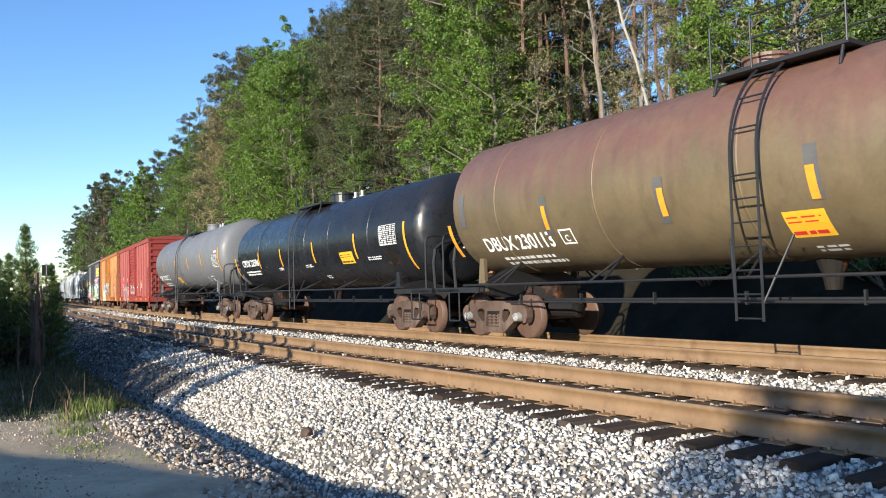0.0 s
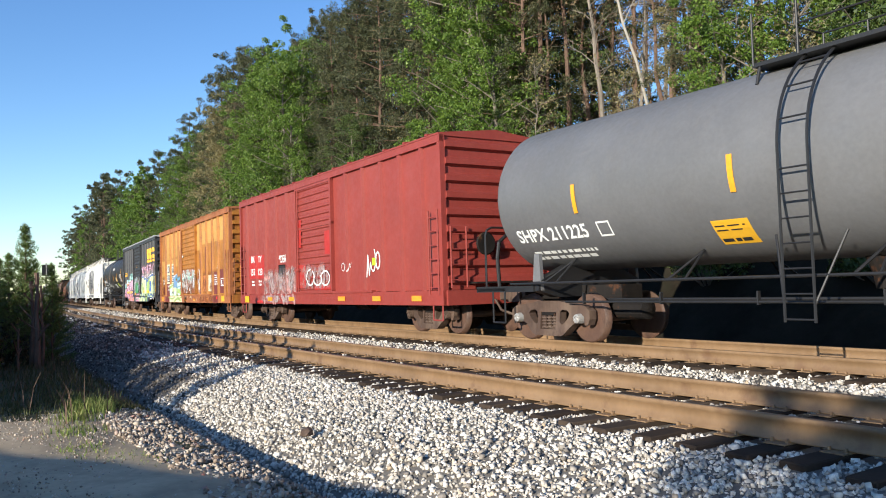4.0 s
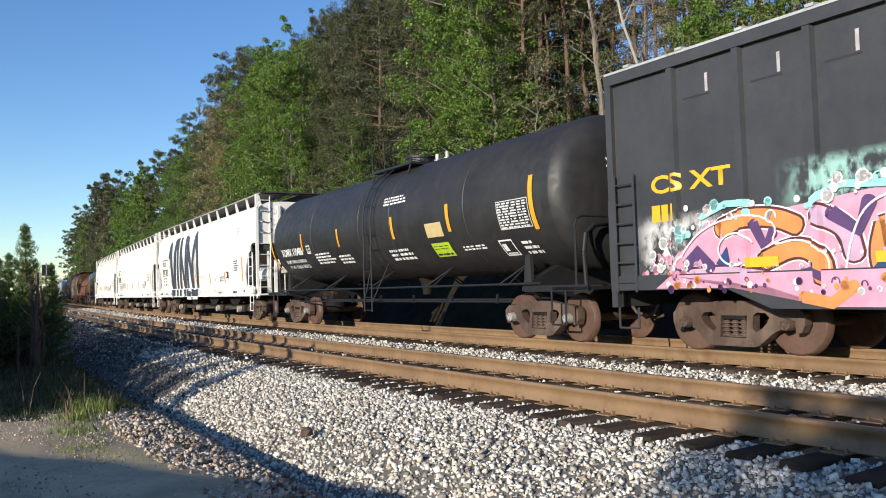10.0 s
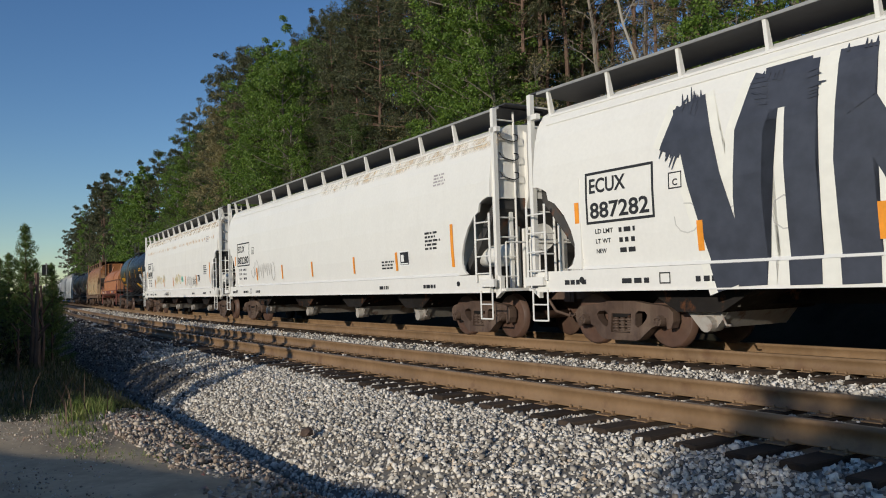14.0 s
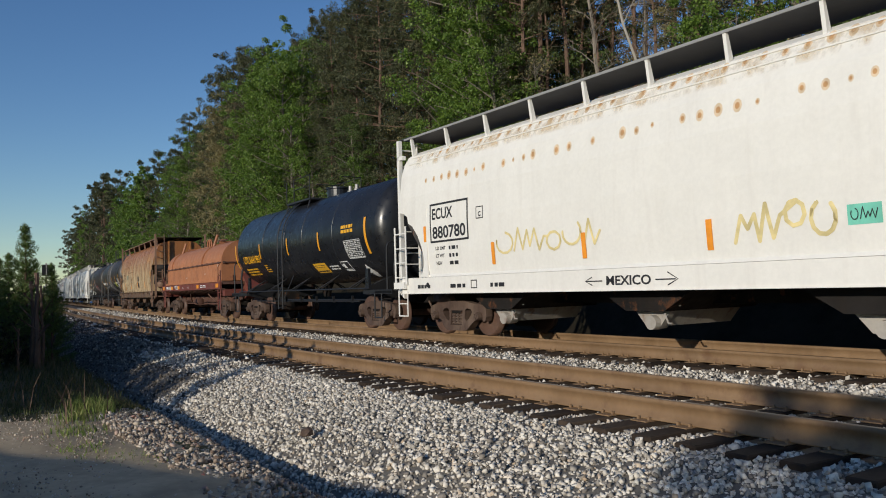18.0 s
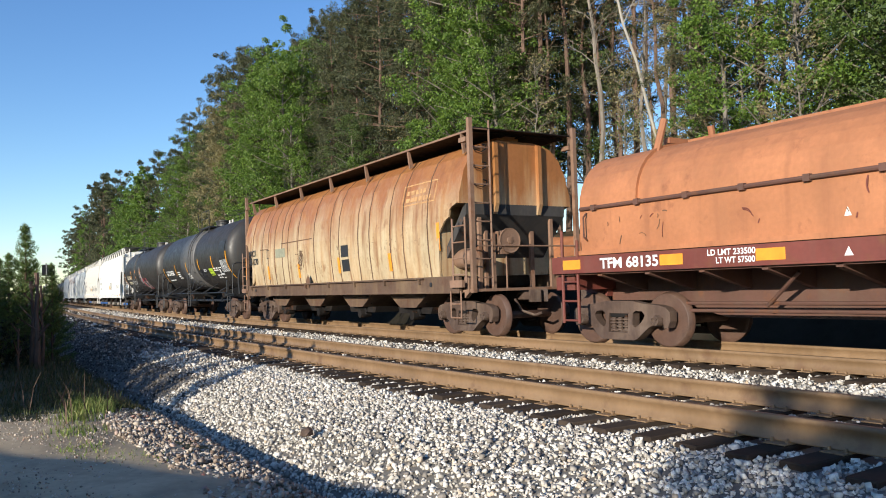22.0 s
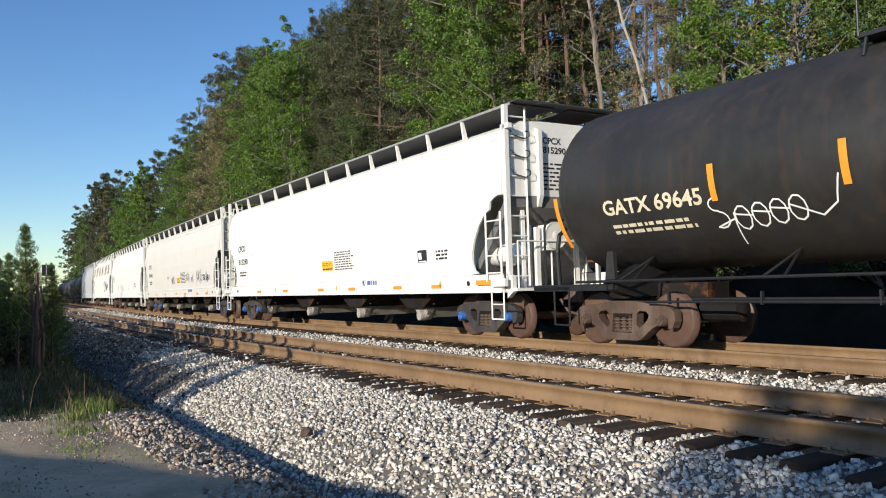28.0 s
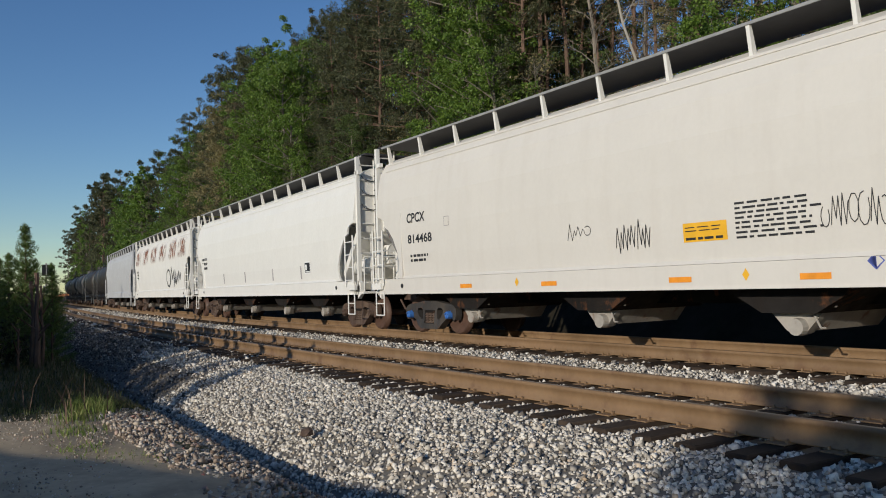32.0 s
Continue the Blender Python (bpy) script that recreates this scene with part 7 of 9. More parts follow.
rusty, w_rusty = tank_car("rust-stained brown tank car with orange strips", -7.8, 7.6, 6.5, P_RUSTY, M_BLACK, r=1.5, zc=2.87, dome=-0.6, walk_at=0.3, cap=M_CAP_GREY,
                          strips=[(-7.62, 1.8, 2.5, 0.12), (-4.33, 2.17, 2.62, 0.11), (-1.43, 2.17, 2.62, 0.12), (1.16, 2.17, 2.62, 0.13)], strip_tone=M_ORANGE, ribs=(-5.8, -2.9, 0.1, 2.9))
couple(rusty, -7.16)
gloss, w_gloss = tank_car("glossy black tank car with yellow strips", -7.75, 7.6, 6.44, P_GLOSS, M_BLACK, r=1.42, zc=2.62, walk_at=-0.75,
                          strips=[(-7.6, 1.7, 2.5, 0.1), (-4.67, 2.0, 2.6, 0.1), (-2.29, 2.0, 2.6, 0.1), (0.73, 2.0, 2.65, 0.1), (3.89, 2.0, 2.7, 0.1), (6.9, 1.6, 2.8, 0.1)], ribs=(-4.6, 0.05, 2.0, 4.8))
couple(gloss, -23.84)
greyt, w_grey = tank_car("grey tank car with yellow strips and white stencils", -8.1, 7.65, 6.65, P_GREY, M_BLACK, r=1.5, zc=2.88, dome=1.75, walk_at=-0.95,
                         strips=[(-5.43, 2.4, 2.92, 0.1), (-2.07, 2.4, 2.95, 0.1), (1.03, 2.38, 2.96, 0.11), (3.97, 2.4, 3.0, 0.12), (7.28, 2.1, 3.1, 0.13)], cap=M_CAP_GREY)
couple(greyt, -41.21)
red = box_car("red box car with white stencils and graffiti", -7.95, 7.35, 5.8, P_RED, P_RED, P_RED, [-7.15, -6.1, -5.02, -3.9, -2.8, 2.03, 3.15, 4.25, 5.3, 6.4], (-1.85, 1.1))
couple(red, -58.2)
orange = box_car("weathered orange box car with rust patches and graffiti", -8.05, 7.2, 5.97, P_ORANGE, P_RUSTTRIM, P_RUSTTRIM, [-6.55, -5.2, -4.17, -3.12, 1.93, 3.05, 4.13, 5.16, 6.22], (-2.17, 1.02))
couple(orange, -74.87)
blackbox = box_car("black box car with bright graffiti along its foot", -7.88, 7.22, 5.88, P_BLACKBOX, P_BLACKBOX, P_ROOF, [-6.5, -5.3, -4.2, -3.1, 1.9, 3.0, 4.0, 5.05, 6.2], (-2.1, 1.08), door_tone="deep")
couple(blackbox, -91.75)
mattt, w_matt = tank_car("matt black tank car with yellow strips", -8.2, 7.55, 6.6, P_MATT, M_BLACK, r=1.54, zc=2.92, dome=0.1, walk_at=-0.1, middle=-0.17,
                         strips=[(-8.0, 1.9, 2.9, 0.1), (-5.22, 2.4, 2.95, 0.1), (-2.4, 2.38, 2.9, 0.1), (0.99, 2.38, 2.95, 0.12), (3.69, 2.38, 3.0, 0.13), (6.77, 2.2, 3.25, 0.13)], ribs=(-4.4, -0.95, 0.9, 4.4), cap=M_CAP_GREY)
couple(mattt, -108.6)
GATES = (-6.3, -2.2, 1.7, 5.25)
hop1 = hopper_car("white covered hopper car with large dark graffiti letters", -9.75, 9.42, 8.06, P_WHITE, P_WHITE, P_BLACKWALK, P_GATE, gates=GATES, slope=P_GRIMESHADE)
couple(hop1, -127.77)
hop2 = hopper_car("white covered hopper car with faint scrawls", -9.65, 9.35, 8.04, P_WHITE, P_WHITE, P_BLACKWALK, P_GATE, gates=GATES, slope=P_GRIMESHADE)
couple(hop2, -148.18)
hop3 = hopper_car("white covered hopper car with rows of rust spots", -9.75, 9.23, 8.06, P_WHITE_R, P_WHITE, P_BLACKWALK, P_GATE, gates=GATES, slope=P_GRIMESHADE)
couple(hop3, -168.7)
yellowt, w_yel = tank_car("black tank car with yellow lettering", -6.9, 6.3, 5.34, P_GLOSS, M_BLACK, r=1.47, zc=2.82, dome=1.45, walk_at=-1.0,
                          strips=[(-6.66, 2.1, 3.0, 0.1), (-3.66, 2.35, 2.9, 0.1), (-0.72, 2.35, 2.92, 0.1), (2.08, 2.35, 2.92, 0.1), (5.46, 2.1, 3.1, 0.13)], ribs=(-3.3, -1.0, 0.7, 3.2))
couple(yellowt, -186.25)
coil = coil_car("coil car with faded orange steel hood", -5.95, 6.08, 5.34, P_COIL, P_COILUNDER, P_COILSILL)
couple(coil, -201.64)
BARREL = [(1.52, 1.36), (1.54, 1.5), (1.60, 2.0), (1.62, 2.6), (1.57, 3.2), (1.44, 3.7), (1.26, 4.05), (1.0, 4.3), (0.5, 4.42)]
tanhop = hopper_car("rust-streaked cream covered hopper car with ribbed sides", -7.9, 7.5, 6.75, P_TAN, P_RUSTFRAME, M_UNDER, M_UNDER, profile=BARREL, posts=7, board=4.55, slope=P_GRIMESHADE, stand=0.28, sill_tone=P_TANSILL, seam_tone=P_SEAM, gates=(-5.0, -1.9, 1.2, 4.3), wide_gates=True, cut=0.9,
                    seams=(-6.9, -5.79, -5.19, -4.5, -3.75, -3.2, -2.26, -0.9, 0.4, 1.0, 2.3, 3.0, 4.2, 4.9, 6.1))
bm = B()
rod(bm, (-7.2, -1.67, 1.33), (5.9, -1.67, 1.33), 0.022)
for i in range(8):
    xx = -7.0 + 12.7 * i / 7
    box(bm, xx - 0.03, xx + 0.03, -1.68, -1.60, 1.2, 1.36)
part("side_pipe", bm, P_TANSILL, tanhop)
couple(tanhop, -218.6)
worn1, w_worn1 = tank_car("worn black tank car with a faded grey band", -7.85, 6.75, 6.12, P_WORN, M_BLACK, r=1.53, zc=2.88, dome=0.35, walk_at=0.1, middle=-0.17, bands=[(-2.6, 3.2, P_FADED)],
                          strips=[(-7.3, 1.8, 2.6, 0.1), (-4.2, 2.15, 2.7, 0.1), (-1.48, 2.12, 2.7, 0.11), (1.22, 2.12, 2.75, 0.12), (3.86, 2.12, 2.78, 0.12), (6.42, 1.75, 2.9, 0.13)])
couple(worn1, -236.1)
worn2, w_worn2 = tank_car("worn black tank car with graffiti scrawls", -8.0, 6.75, 6.3, P_WORN, M_BLACK, r=1.53, zc=2.85, dome=1.25, walk_at=-1.2, middle=-0.2,
                          strips=[(-7.7, 1.8, 2.7, 0.1), (-4.24, 2.3, 2.85, 0.11), (-2.2, 2.3, 2.88, 0.11), (0.07, 2.35, 2.9, 0.12)], strip_tone=M_ORANGE)
couple(worn2, -252.7)
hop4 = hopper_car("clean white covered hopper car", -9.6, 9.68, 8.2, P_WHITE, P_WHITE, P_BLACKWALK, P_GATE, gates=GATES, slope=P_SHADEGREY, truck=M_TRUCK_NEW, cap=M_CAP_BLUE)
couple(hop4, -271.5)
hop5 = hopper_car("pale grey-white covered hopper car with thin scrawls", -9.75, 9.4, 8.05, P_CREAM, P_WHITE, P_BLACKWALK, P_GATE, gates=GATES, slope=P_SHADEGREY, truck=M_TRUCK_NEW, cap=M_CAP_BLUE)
couple(hop5, -291.9)
hop6 = hopper_car("white covered hopper car", -9.0, 8.9, 7.95, P_WHITE, P_WHITE, P_BLACKWALK, P_GATE, gates=GATES)
couple(hop6, -311.9)
hop7 = hopper_car("cream hopper car with rust-streaked top", -9.0, 8.9, 7.9, P_WHITE_R, P_WHITE, P_BLACKWALK, P_GATE, gates=GATES)
couple(hop7, -331.6)
couple(hopper_car("light grey covered hopper car", -9.0, 8.9, 7.9, P_HOPGREY, P_HOPGREY, P_BLACKWALK, P_GATE, gates=GATES), -351.2)
for k in range(5):
    couple(tank_car("black tank car far down the train", -7.3, 7.0, 6.2, P_WORN if k != 2 else P_FADED, M_BLACK, r=1.5, zc=2.85)[0], -370.0 - 16.8 * k)

# ---- lettering, placards and graffiti, car by car ----
RED_POSTS = [-7.15, -6.1, -5.02, -3.9, -2.8, 2.03, 3.15, 4.25, 5.3, 6.4]
ORANGE_POSTS = [-6.55, -5.2, -4.17, -3.12, 1.93, 3.05, 4.13, 5.16, 6.22]
BLACK_POSTS = [-6.5, -5.3, -4.2, -3.1, 1.9, 3.0, 4.0, 5.05, 6.2]
G_ROSEWASH = spray("spray_rose_wash", (0.42, 0.22, 0.20), 0.5, 0.35)
G_GREYWASH = spray("spray_grey_wash", (0.34, 0.24, 0.23), 0.5, 0.35)
G_REDSHADE = spray("spray_red_shade", (0.20, 0.045, 0.04), 0.5, 0.3)
DOOR = flat_skin(1.606)
SILL = flat_skin(1.606)
M_BRIGHTRED = paint("fresh_red_patch", (0.42, 0.025, 0.02), 0.5, 0.06, dirt=0.1)
M_PALEORANGE = paint("sun_faded_orange", (0.53, 0.29, 0.075), 0.5, 0.12, rust=0.1, streak=0.3, dirt=0.3, dust=(0.55, 0.26, 0.06), rust_color=(0.36, 0.11, 0.03))


def red_marks():
    k = box_skin(RED_POSTS)
    block("fresh_paint_patch", -7.05, 1.62, 1.85, 0.86, k, M_BRIGHTRED, red, lift=0.003)
    for w, x, z, wd in (("BK", -6.80, 2.24, 0.42), ("TY", -5.98, 2.22, 0.40), ("155", -6.86, 1.76, 0.48), ("123", -5.98, 1.75, 0.46)):
        words("reporting_mark", w, 0.23, x, z, k, M_WHITE, red, wd)
    bars("stencil", -6.75, 1.36, 0.35, 0.24, 2, k, M_WHITE, red, 4)
    bars("stencil", -5.95, 1.36, 0.35, 0.24, 2, k, M_WHITE, red, 5)
    block("dark_panel", -3.76, 1.62, 0.66, 0.42, k, M_BLACK, red, lift=0.006)
    ring("panel_frame", -3.76, 1.62, 0.66, 0.42, 0.035, k, M_UNDER, red, 0.012)
    words("painted_word", "*DEAZ", 0.24, -3.68, 2.12, k, M_WHITE, red, 0.88, lift=0.012)
    lines = [(0, [(-5.12, 1.5), (-5.07, 1.08)]), (0, [(-5.14, 1.57), (-4.69, 1.64)]), (1, [(-4.64, 1.54), (-4.4, 1.1)]), (0, [(-4.04, 1.87), (-3.93, 1.44), (-3.93, 1.08)]), (1, [(-4.38, 1.22), (-4.0, 1.39)]),
             (0, [(-3.56, 1.54), (-3.32, 1.1)]), (1, [(-3.3, 1.41), (-2.97, 1.5)]), (0, [(-3.06, 1.47), (-2.85, 1.09)]), (0, [(-2.84, 1.75), (-2.78, 1.34), (-2.62, 1.08)]), (1, [(-2.44, 1.86), (-2.31, 1.6), (-2.52, 1.33)]), (0, [(-2.17, 1.47), (-2.25, 1.2), (-2.15, 1.08)])]
    letters(lines, 0.15, k, red, [G_ROSEWASH, G_GREYWASH], G_REDSHADE, G_GREYWASH, 0.06, 0.06, 0.005)
    for i in range(7):
        cloud(-5.4 + 0.5 * i, -4.5 + 0.5 * i, 1.02, 1.95, k, red, H_GREY if i % 2 else H_ROSE, 0.022 + 0.002 * i)
    lay("graffiti", shapes([stroke(g, 0.03) for g in ([(-5.2, 1.1), (-5.0, 1.6), (-4.7, 1.5), (-4.62, 1.1)], [(-4.45, 1.7), (-4.2, 1.3), (-3.9, 1.6)], [(-3.7, 1.75), (-3.5, 1.2), (-3.2, 1.6), (-3.0, 1.15)], [(-2.7, 1.8), (-2.5, 1.3), (-2.2, 1.7)])], 0.0003), k, G_GREY, red, lift=0.040)
    lay("graffiti", shapes([stroke([(a, 1.02), (b, 0.74)], 0.16) for a, b in ((-5.08, -5.05), (-4.4, -4.1), (-3.93, -3.9), (-3.3, -3.05), (-2.85, -2.75), (-2.2, -2.05))], 0.0003), SILL, G_ROSEWASH, red, lift=0.008)
    cloud(-5.6, -1.8, 0.72, 1.02, SILL, red, H_GREY, 0.012)
    for x in (-7.32, ):
        block("reflector", x, 0.74, 0.5, 0.24, SILL, M_PLAC, red, lift=0.02)
    for x in (-4.67, -2.55, 1.5, 3.75, 5.9):
        block("reflector", x, 0.80, 0.48, 0.13, SILL, M_ORANGE, red, lift=0.02)
    block("safety_sign", -5.95, 0.74, 0.75, 0.07, SILL, M_RED, red, lift=0.02)
    cloud(-1.7, 1.0, 1.15, 2.0, DOOR, red, H_ROSE, 0.006)
    cloud(-1.2, 1.0, 1.15, 1.9, DOOR, red, H_GREY, 0.010)
    tag(3, -0.9, 0.9, 1.2, 1.8, DOOR, red, G_WHITE, 0.05, "graffiti", 13, 0.02)
    for x, z, w, h in ((-1.7, 2.5, 0.35, 0.9), (-1.75, 1.2, 0.75, 0.75), (0.55, 2.2, 0.4, 0.7), (-0.3, 1.14, 1.3, 0.16)):
        block("fresh_paint_patch", x, z, w, h, DOOR, M_BRIGHTRED, red)
    tag(3, 3.25, 4.1, 1.45, 2.2, k, red, M_WHITE, 0.05, seed=15)
    block("lime_sticker", 3.62, 1.75, 0.22, 0.2, k, M_LIME, red, lift=0.022)
    tag(3, 1.6, 2.3, 1.6, 1.95, k, red, G_WHITE, 0.018, seed=16)
    block("reflective_strip", -7.9, 1.2, 0.06, 1.0, flat_skin(1.605), M_ORANGE, red, lift=0.012)


def orange_marks():
    k = box_skin(ORANGE_POSTS)
    edges = [-7.9] + ORANGE_POSTS + [7.05]
    for i, (a, b) in enumerate(zip(edges, edges[1:])):
        if a > -2.5 and b < 2.5:
            continue
        z = 2.95 + 0.09 * (a + 8) / 2 + (0.25 if a > 1 else 0)
        if b > 6.3 or a < -7:
            continue
        block("faded_paint", a + 0.1, min(z, 3.4), b - a - 0.2, 4.4 - min(z, 3.4), k, M_PALEORANGE, orange, lift=0.002)
    for a, b, z in ((-7.8, -6.65, 1.9), (-6.45, -5.3, 2.7), (-5.1, -4.27, 2.75), (-4.07, -3.22, 2.6)):
        block("faded_paint", a, z, b - a, 3.0 - z, k, M_PALEORANGE, orange, lift=0.002)
    for x, w in ((-6.44, 0.95), (-5.1, 0.86)):
        block("mark_panel", x, 1.72, w, 1.06, k, G_CREAM, orange, lift=0.005)
    for w, x, z, wd in (("BK", -6.2, 2.36, 0.44), ("TY", -4.92, 2.36, 0.42), ("150", -6.24, 1.86, 0.52), ("655", -5.0, 1.86, 0.54)):
        block("mark_field", x - 0.06, z - 0.06, wd + 0.14, 0.38, k, M_INK, orange, lift=0.008)
        words("reporting_mark", w, 0.26, x, z, k, M_WHITE, orange, wd, lift=0.012)
    block("maroon_patch", -6.44, 1.06, 1.1, 0.66, k, M_BROWNP, orange, lift=0.005)
    words("stencil", "LD LMT 158900", 0.1, -6.2, 1.52, k, M_WHITE, orange, 0.66, lift=0.009)
    words("stencil", "LT WT 61100", 0.1, -6.15, 1.32, k, M_WHITE, orange, 0.6, lift=0.009)
    block("maroon_patch", -6.5, 0.72, 1.35, 0.3, SILL, M_BROWNP, orange, lift=0.004)
    tag(4, -7.4, -6.75, 1.6, 2.05, k, orange, M_WHITE, 0.022, seed=66, lift=0.012)
    lay("graffiti", shapes([[(-5.44, 1.06), (-5.35, 1.62), (-4.4, 1.74), (-3.9, 1.55), (-3.6, 1.4), (-2.98, 1.62), (-2.5, 1.2), (-2.4, 1.06)]]), k, G_MINT, orange, lift=0.005)
    lay("graffiti", shapes([[(-5.3, 0.72), (-5.3, 1.02), (-2.25, 1.02), (-2.15, 0.72)]]), SILL, G_CREAM, orange, lift=0.006)
    lay("graffiti", shapes([[(-4.9, 1.42), (-4.2, 1.86), (-3.0, 1.8), (-2.94, 1.48), (-3.7, 1.44)], stroke([(-4.25, 1.78), (-4.05, 2.02), (-3.65, 2.1), (-3.5, 1.9)], 0.26)], 0.0004), k, G_STEEL, orange, lift=0.011)
    lay("graffiti", shapes([stroke([(-3.3, 1.75), (-3.05, 1.95), (-2.65, 2.08)], 0.2), stroke([(-3.0, 1.75), (-2.6, 1.8), (-2.5, 1.5)], 0.24)], 0.0004), k, G_SMOKE, orange, lift=0.016)
    lay("graffiti", shapes([[(-5.1, 1.5), (-4.6, 1.66), (-4.75, 1.4), (-4.2, 1.5), (-4.9, 1.1)], [(-4.1, 1.4), (-3.75, 1.2), (-3.95, 1.08)], [(-3.3, 1.4), (-3.0, 1.2), (-3.4, 1.08)]], 0.0004), k, G_CREAM, orange, lift=0.021)
    flame = [([(-5.45, 1.1), (-5.3, 1.5), (-4.9, 1.7), (-4.5, 1.55), (-4.75, 1.2)], 0.16, G_SAGE), ([(-4.6, 1.1), (-4.2, 1.4), (-3.8, 1.35)], 0.2, G_PALE), ([(-3.7, 1.1), (-3.4, 1.35), (-3.0, 1.3), (-2.7, 1.1)], 0.22, G_SAGE),
             ([(-4.0, 1.95), (-3.6, 2.05), (-3.3, 1.85), (-2.9, 1.95)], 0.14, G_TEAL), ([(-3.2, 1.6), (-2.7, 1.7), (-2.35, 1.5)], 0.18, G_MINT), ([(-2.9, 1.4), (-2.5, 1.35), (-2.3, 1.15)], 0.1, G_SMOKE), ([(-5.0, 1.15), (-4.7, 1.3), (-4.4, 1.1)], 0.08, G_SMOKE)]
    for i, (g, w, tone) in enumerate(flame):
        lay("graffiti", shapes([stroke(flowing(g), w)]), k, tone, orange, lift=0.022 + 0.001 * i)
    lay("graffiti", shapes([stroke(flowing(g), w) for g, w in (([(-5.5, 0.98), (-4.6, 0.86), (-3.9, 0.98)], 0.08), ([(-4.0, 0.76), (-3.2, 0.92), (-2.4, 0.8)], 0.1), ([(-3.3, 0.98), (-2.7, 0.9), (-2.2, 0.98)], 0.06))], 0.0003), SILL, G_SAGE, orange, lift=0.012)
    lay("graffiti", shapes([q for g in ([(-4.35, 1.75), (-4.15, 2.1), (-3.7, 2.22), (-3.42, 2.0), (-3.5, 1.7), (-3.7, 1.5)], [(-5.2, 1.6), (-4.7, 1.72), (-4.8, 1.4), (-4.2, 1.55)], [(-3.9, 1.3), (-3.6, 1.1)], [(-2.95, 1.65), (-2.7, 1.3), (-2.5, 1.12)]) for q in ribbon(g, 0.035)], 0.0001), k, G_WHITE, orange, lift=0.027)
    block("maroon_patch", -7.5, 1.1, 0.75, 0.45, k, M_BROWNP, orange, lift=0.004)
    # the sliding door: a dark lower half under a tangle of white scrawl
    block("worn_paint", -2.02, 1.15, 2.9, 1.2, DOOR, G_RUST2, orange, lift=0.004)
    lay("graffiti", shapes([stroke(arc(-1.9 + 0.34 * i, 1.72 + 0.18 * math.sin(i * 1.9), 0.2, 0.42, 200 * (i % 2), 200 * (i % 2) + 250, 9), 0.085) for i in range(9)], 0.0004), DOOR, G_WHITE, orange, lift=0.020)
    for i in range(5):
        cloud(-2.1 + 0.55 * i, -1.2 + 0.55 * i, 1.3, 2.35, DOOR, orange, H_WHITE, 0.024 + 0.002 * i)
    cloud(-2.0, 0.9, 1.15, 1.9, DOOR, orange, H_RUST, 0.036)
    bubbles([(-1.9, 1.7), (-0.8, 2.1), (0.2, 1.8), (0.8, 2.1)], 30, DOOR, orange, [G_WHITE, G_MINT], 25, 0.08, 0.04)
    mist(-1.5, 1.3, 0.75, 1.0, 16, SILL, orange, [G_CREAM, G_MAROON], 64, 0.08, 0.01)
    block("white_sticker", -1.92, 2.96, 0.26, 0.13, DOOR, M_PLATE, orange, lift=0.012)
    cloud(1.05, 1.75, 1.1, 2.4, k, orange, H_WHITE, 0.01)
    block("primer_panel", 1.32, 1.38, 0.38, 0.26, k, G_CREAM, orange, lift=0.006)
    block("primer_panel", 2.1, 1.22, 0.84, 0.73, k, G_PEACH, orange, lift=0.005)
    block("primer_panel", 3.2, 1.22, 0.84, 0.73, k, G_CREAM, orange, lift=0.005)
    cloud(2.0, 3.0, 1.15, 2.0, k, orange, H_RUST, 0.009)
    cloud(3.15, 4.1, 1.15, 2.0, k, orange, H_RUST, 0.009)
    cloud(1.2, 5.0, 0.72, 1.02, SILL, orange, H_RUST, 0.006)
    for x in (-7.2, 1.4, 2.5, 3.6, 4.6, 5.7):
        cloud(x - 0.5, x + 0.5, 1.1, 2.2, k, orange, H_RUST, 0.004)
    rng = random.Random(31)
    runs = []
    for x in (-6.55, -5.2, -4.17, -3.12, 1.93, 3.05, 4.13, 5.16, 6.22):
        for side in (-0.13, 0.13):
            for _ in range(3):
                z = rng.uniform(2.6, 4.35)
                a = x + side * rng.uniform(0.9, 1.5)
                runs.append(stroke([(a, z), (a + rng.uniform(-0.01, 0.01), z - rng.uniform(0.3, 1.2))], [rng.uniform(0.015, 0.04), 0.006], False))
    tagged(lay("rust_run", shapes(runs, 0.0001), k, G_RUST2, orange, lift=0.0065), kind="stuff")
    lay("chalk_mark", shapes([stroke(arc(4.95, 2.25, 0.16, 0.18, 90, 210), 0.03)]), k, M_WHITE, orange)
    lay("white_dots", shapes([arc(x, z, 0.035, 0.045, 0, 330, 11) for x, z in ((6.0, 2.55), (5.94, 2.38), (6.05, 2.36), (6.0, 2.25))]), k, M_WHITE, orange)
    block("maroon_patch", 4.24, 1.08, 0.85, 0.98, k, M_BROWNP, orange, lift=0.005)
    block("maroon_patch", 5.28, 1.12, 0.86, 1.02, k, M_BROWNP, orange, lift=0.005)
    for x in (1.93, 3.05, 4.13):
        block("maroon_stripe", x - 0.05, 1.1, 0.1, 1.9 + 0.2 * (x - 1.9), k, M_BROWNP, orange, lift=0.006)
    bars("stencil", 4.35, 1.5, 0.55, 0.48, 5, k, M_WHITE, orange, 31, 0.009)
    stencil_label(5.42, 1.42, 0.5, 0.34, k, orange)
    block("lime_sticker", 5.94, 1.5, 0.19, 0.19, k, M_LIME, orange, lift=0.009)
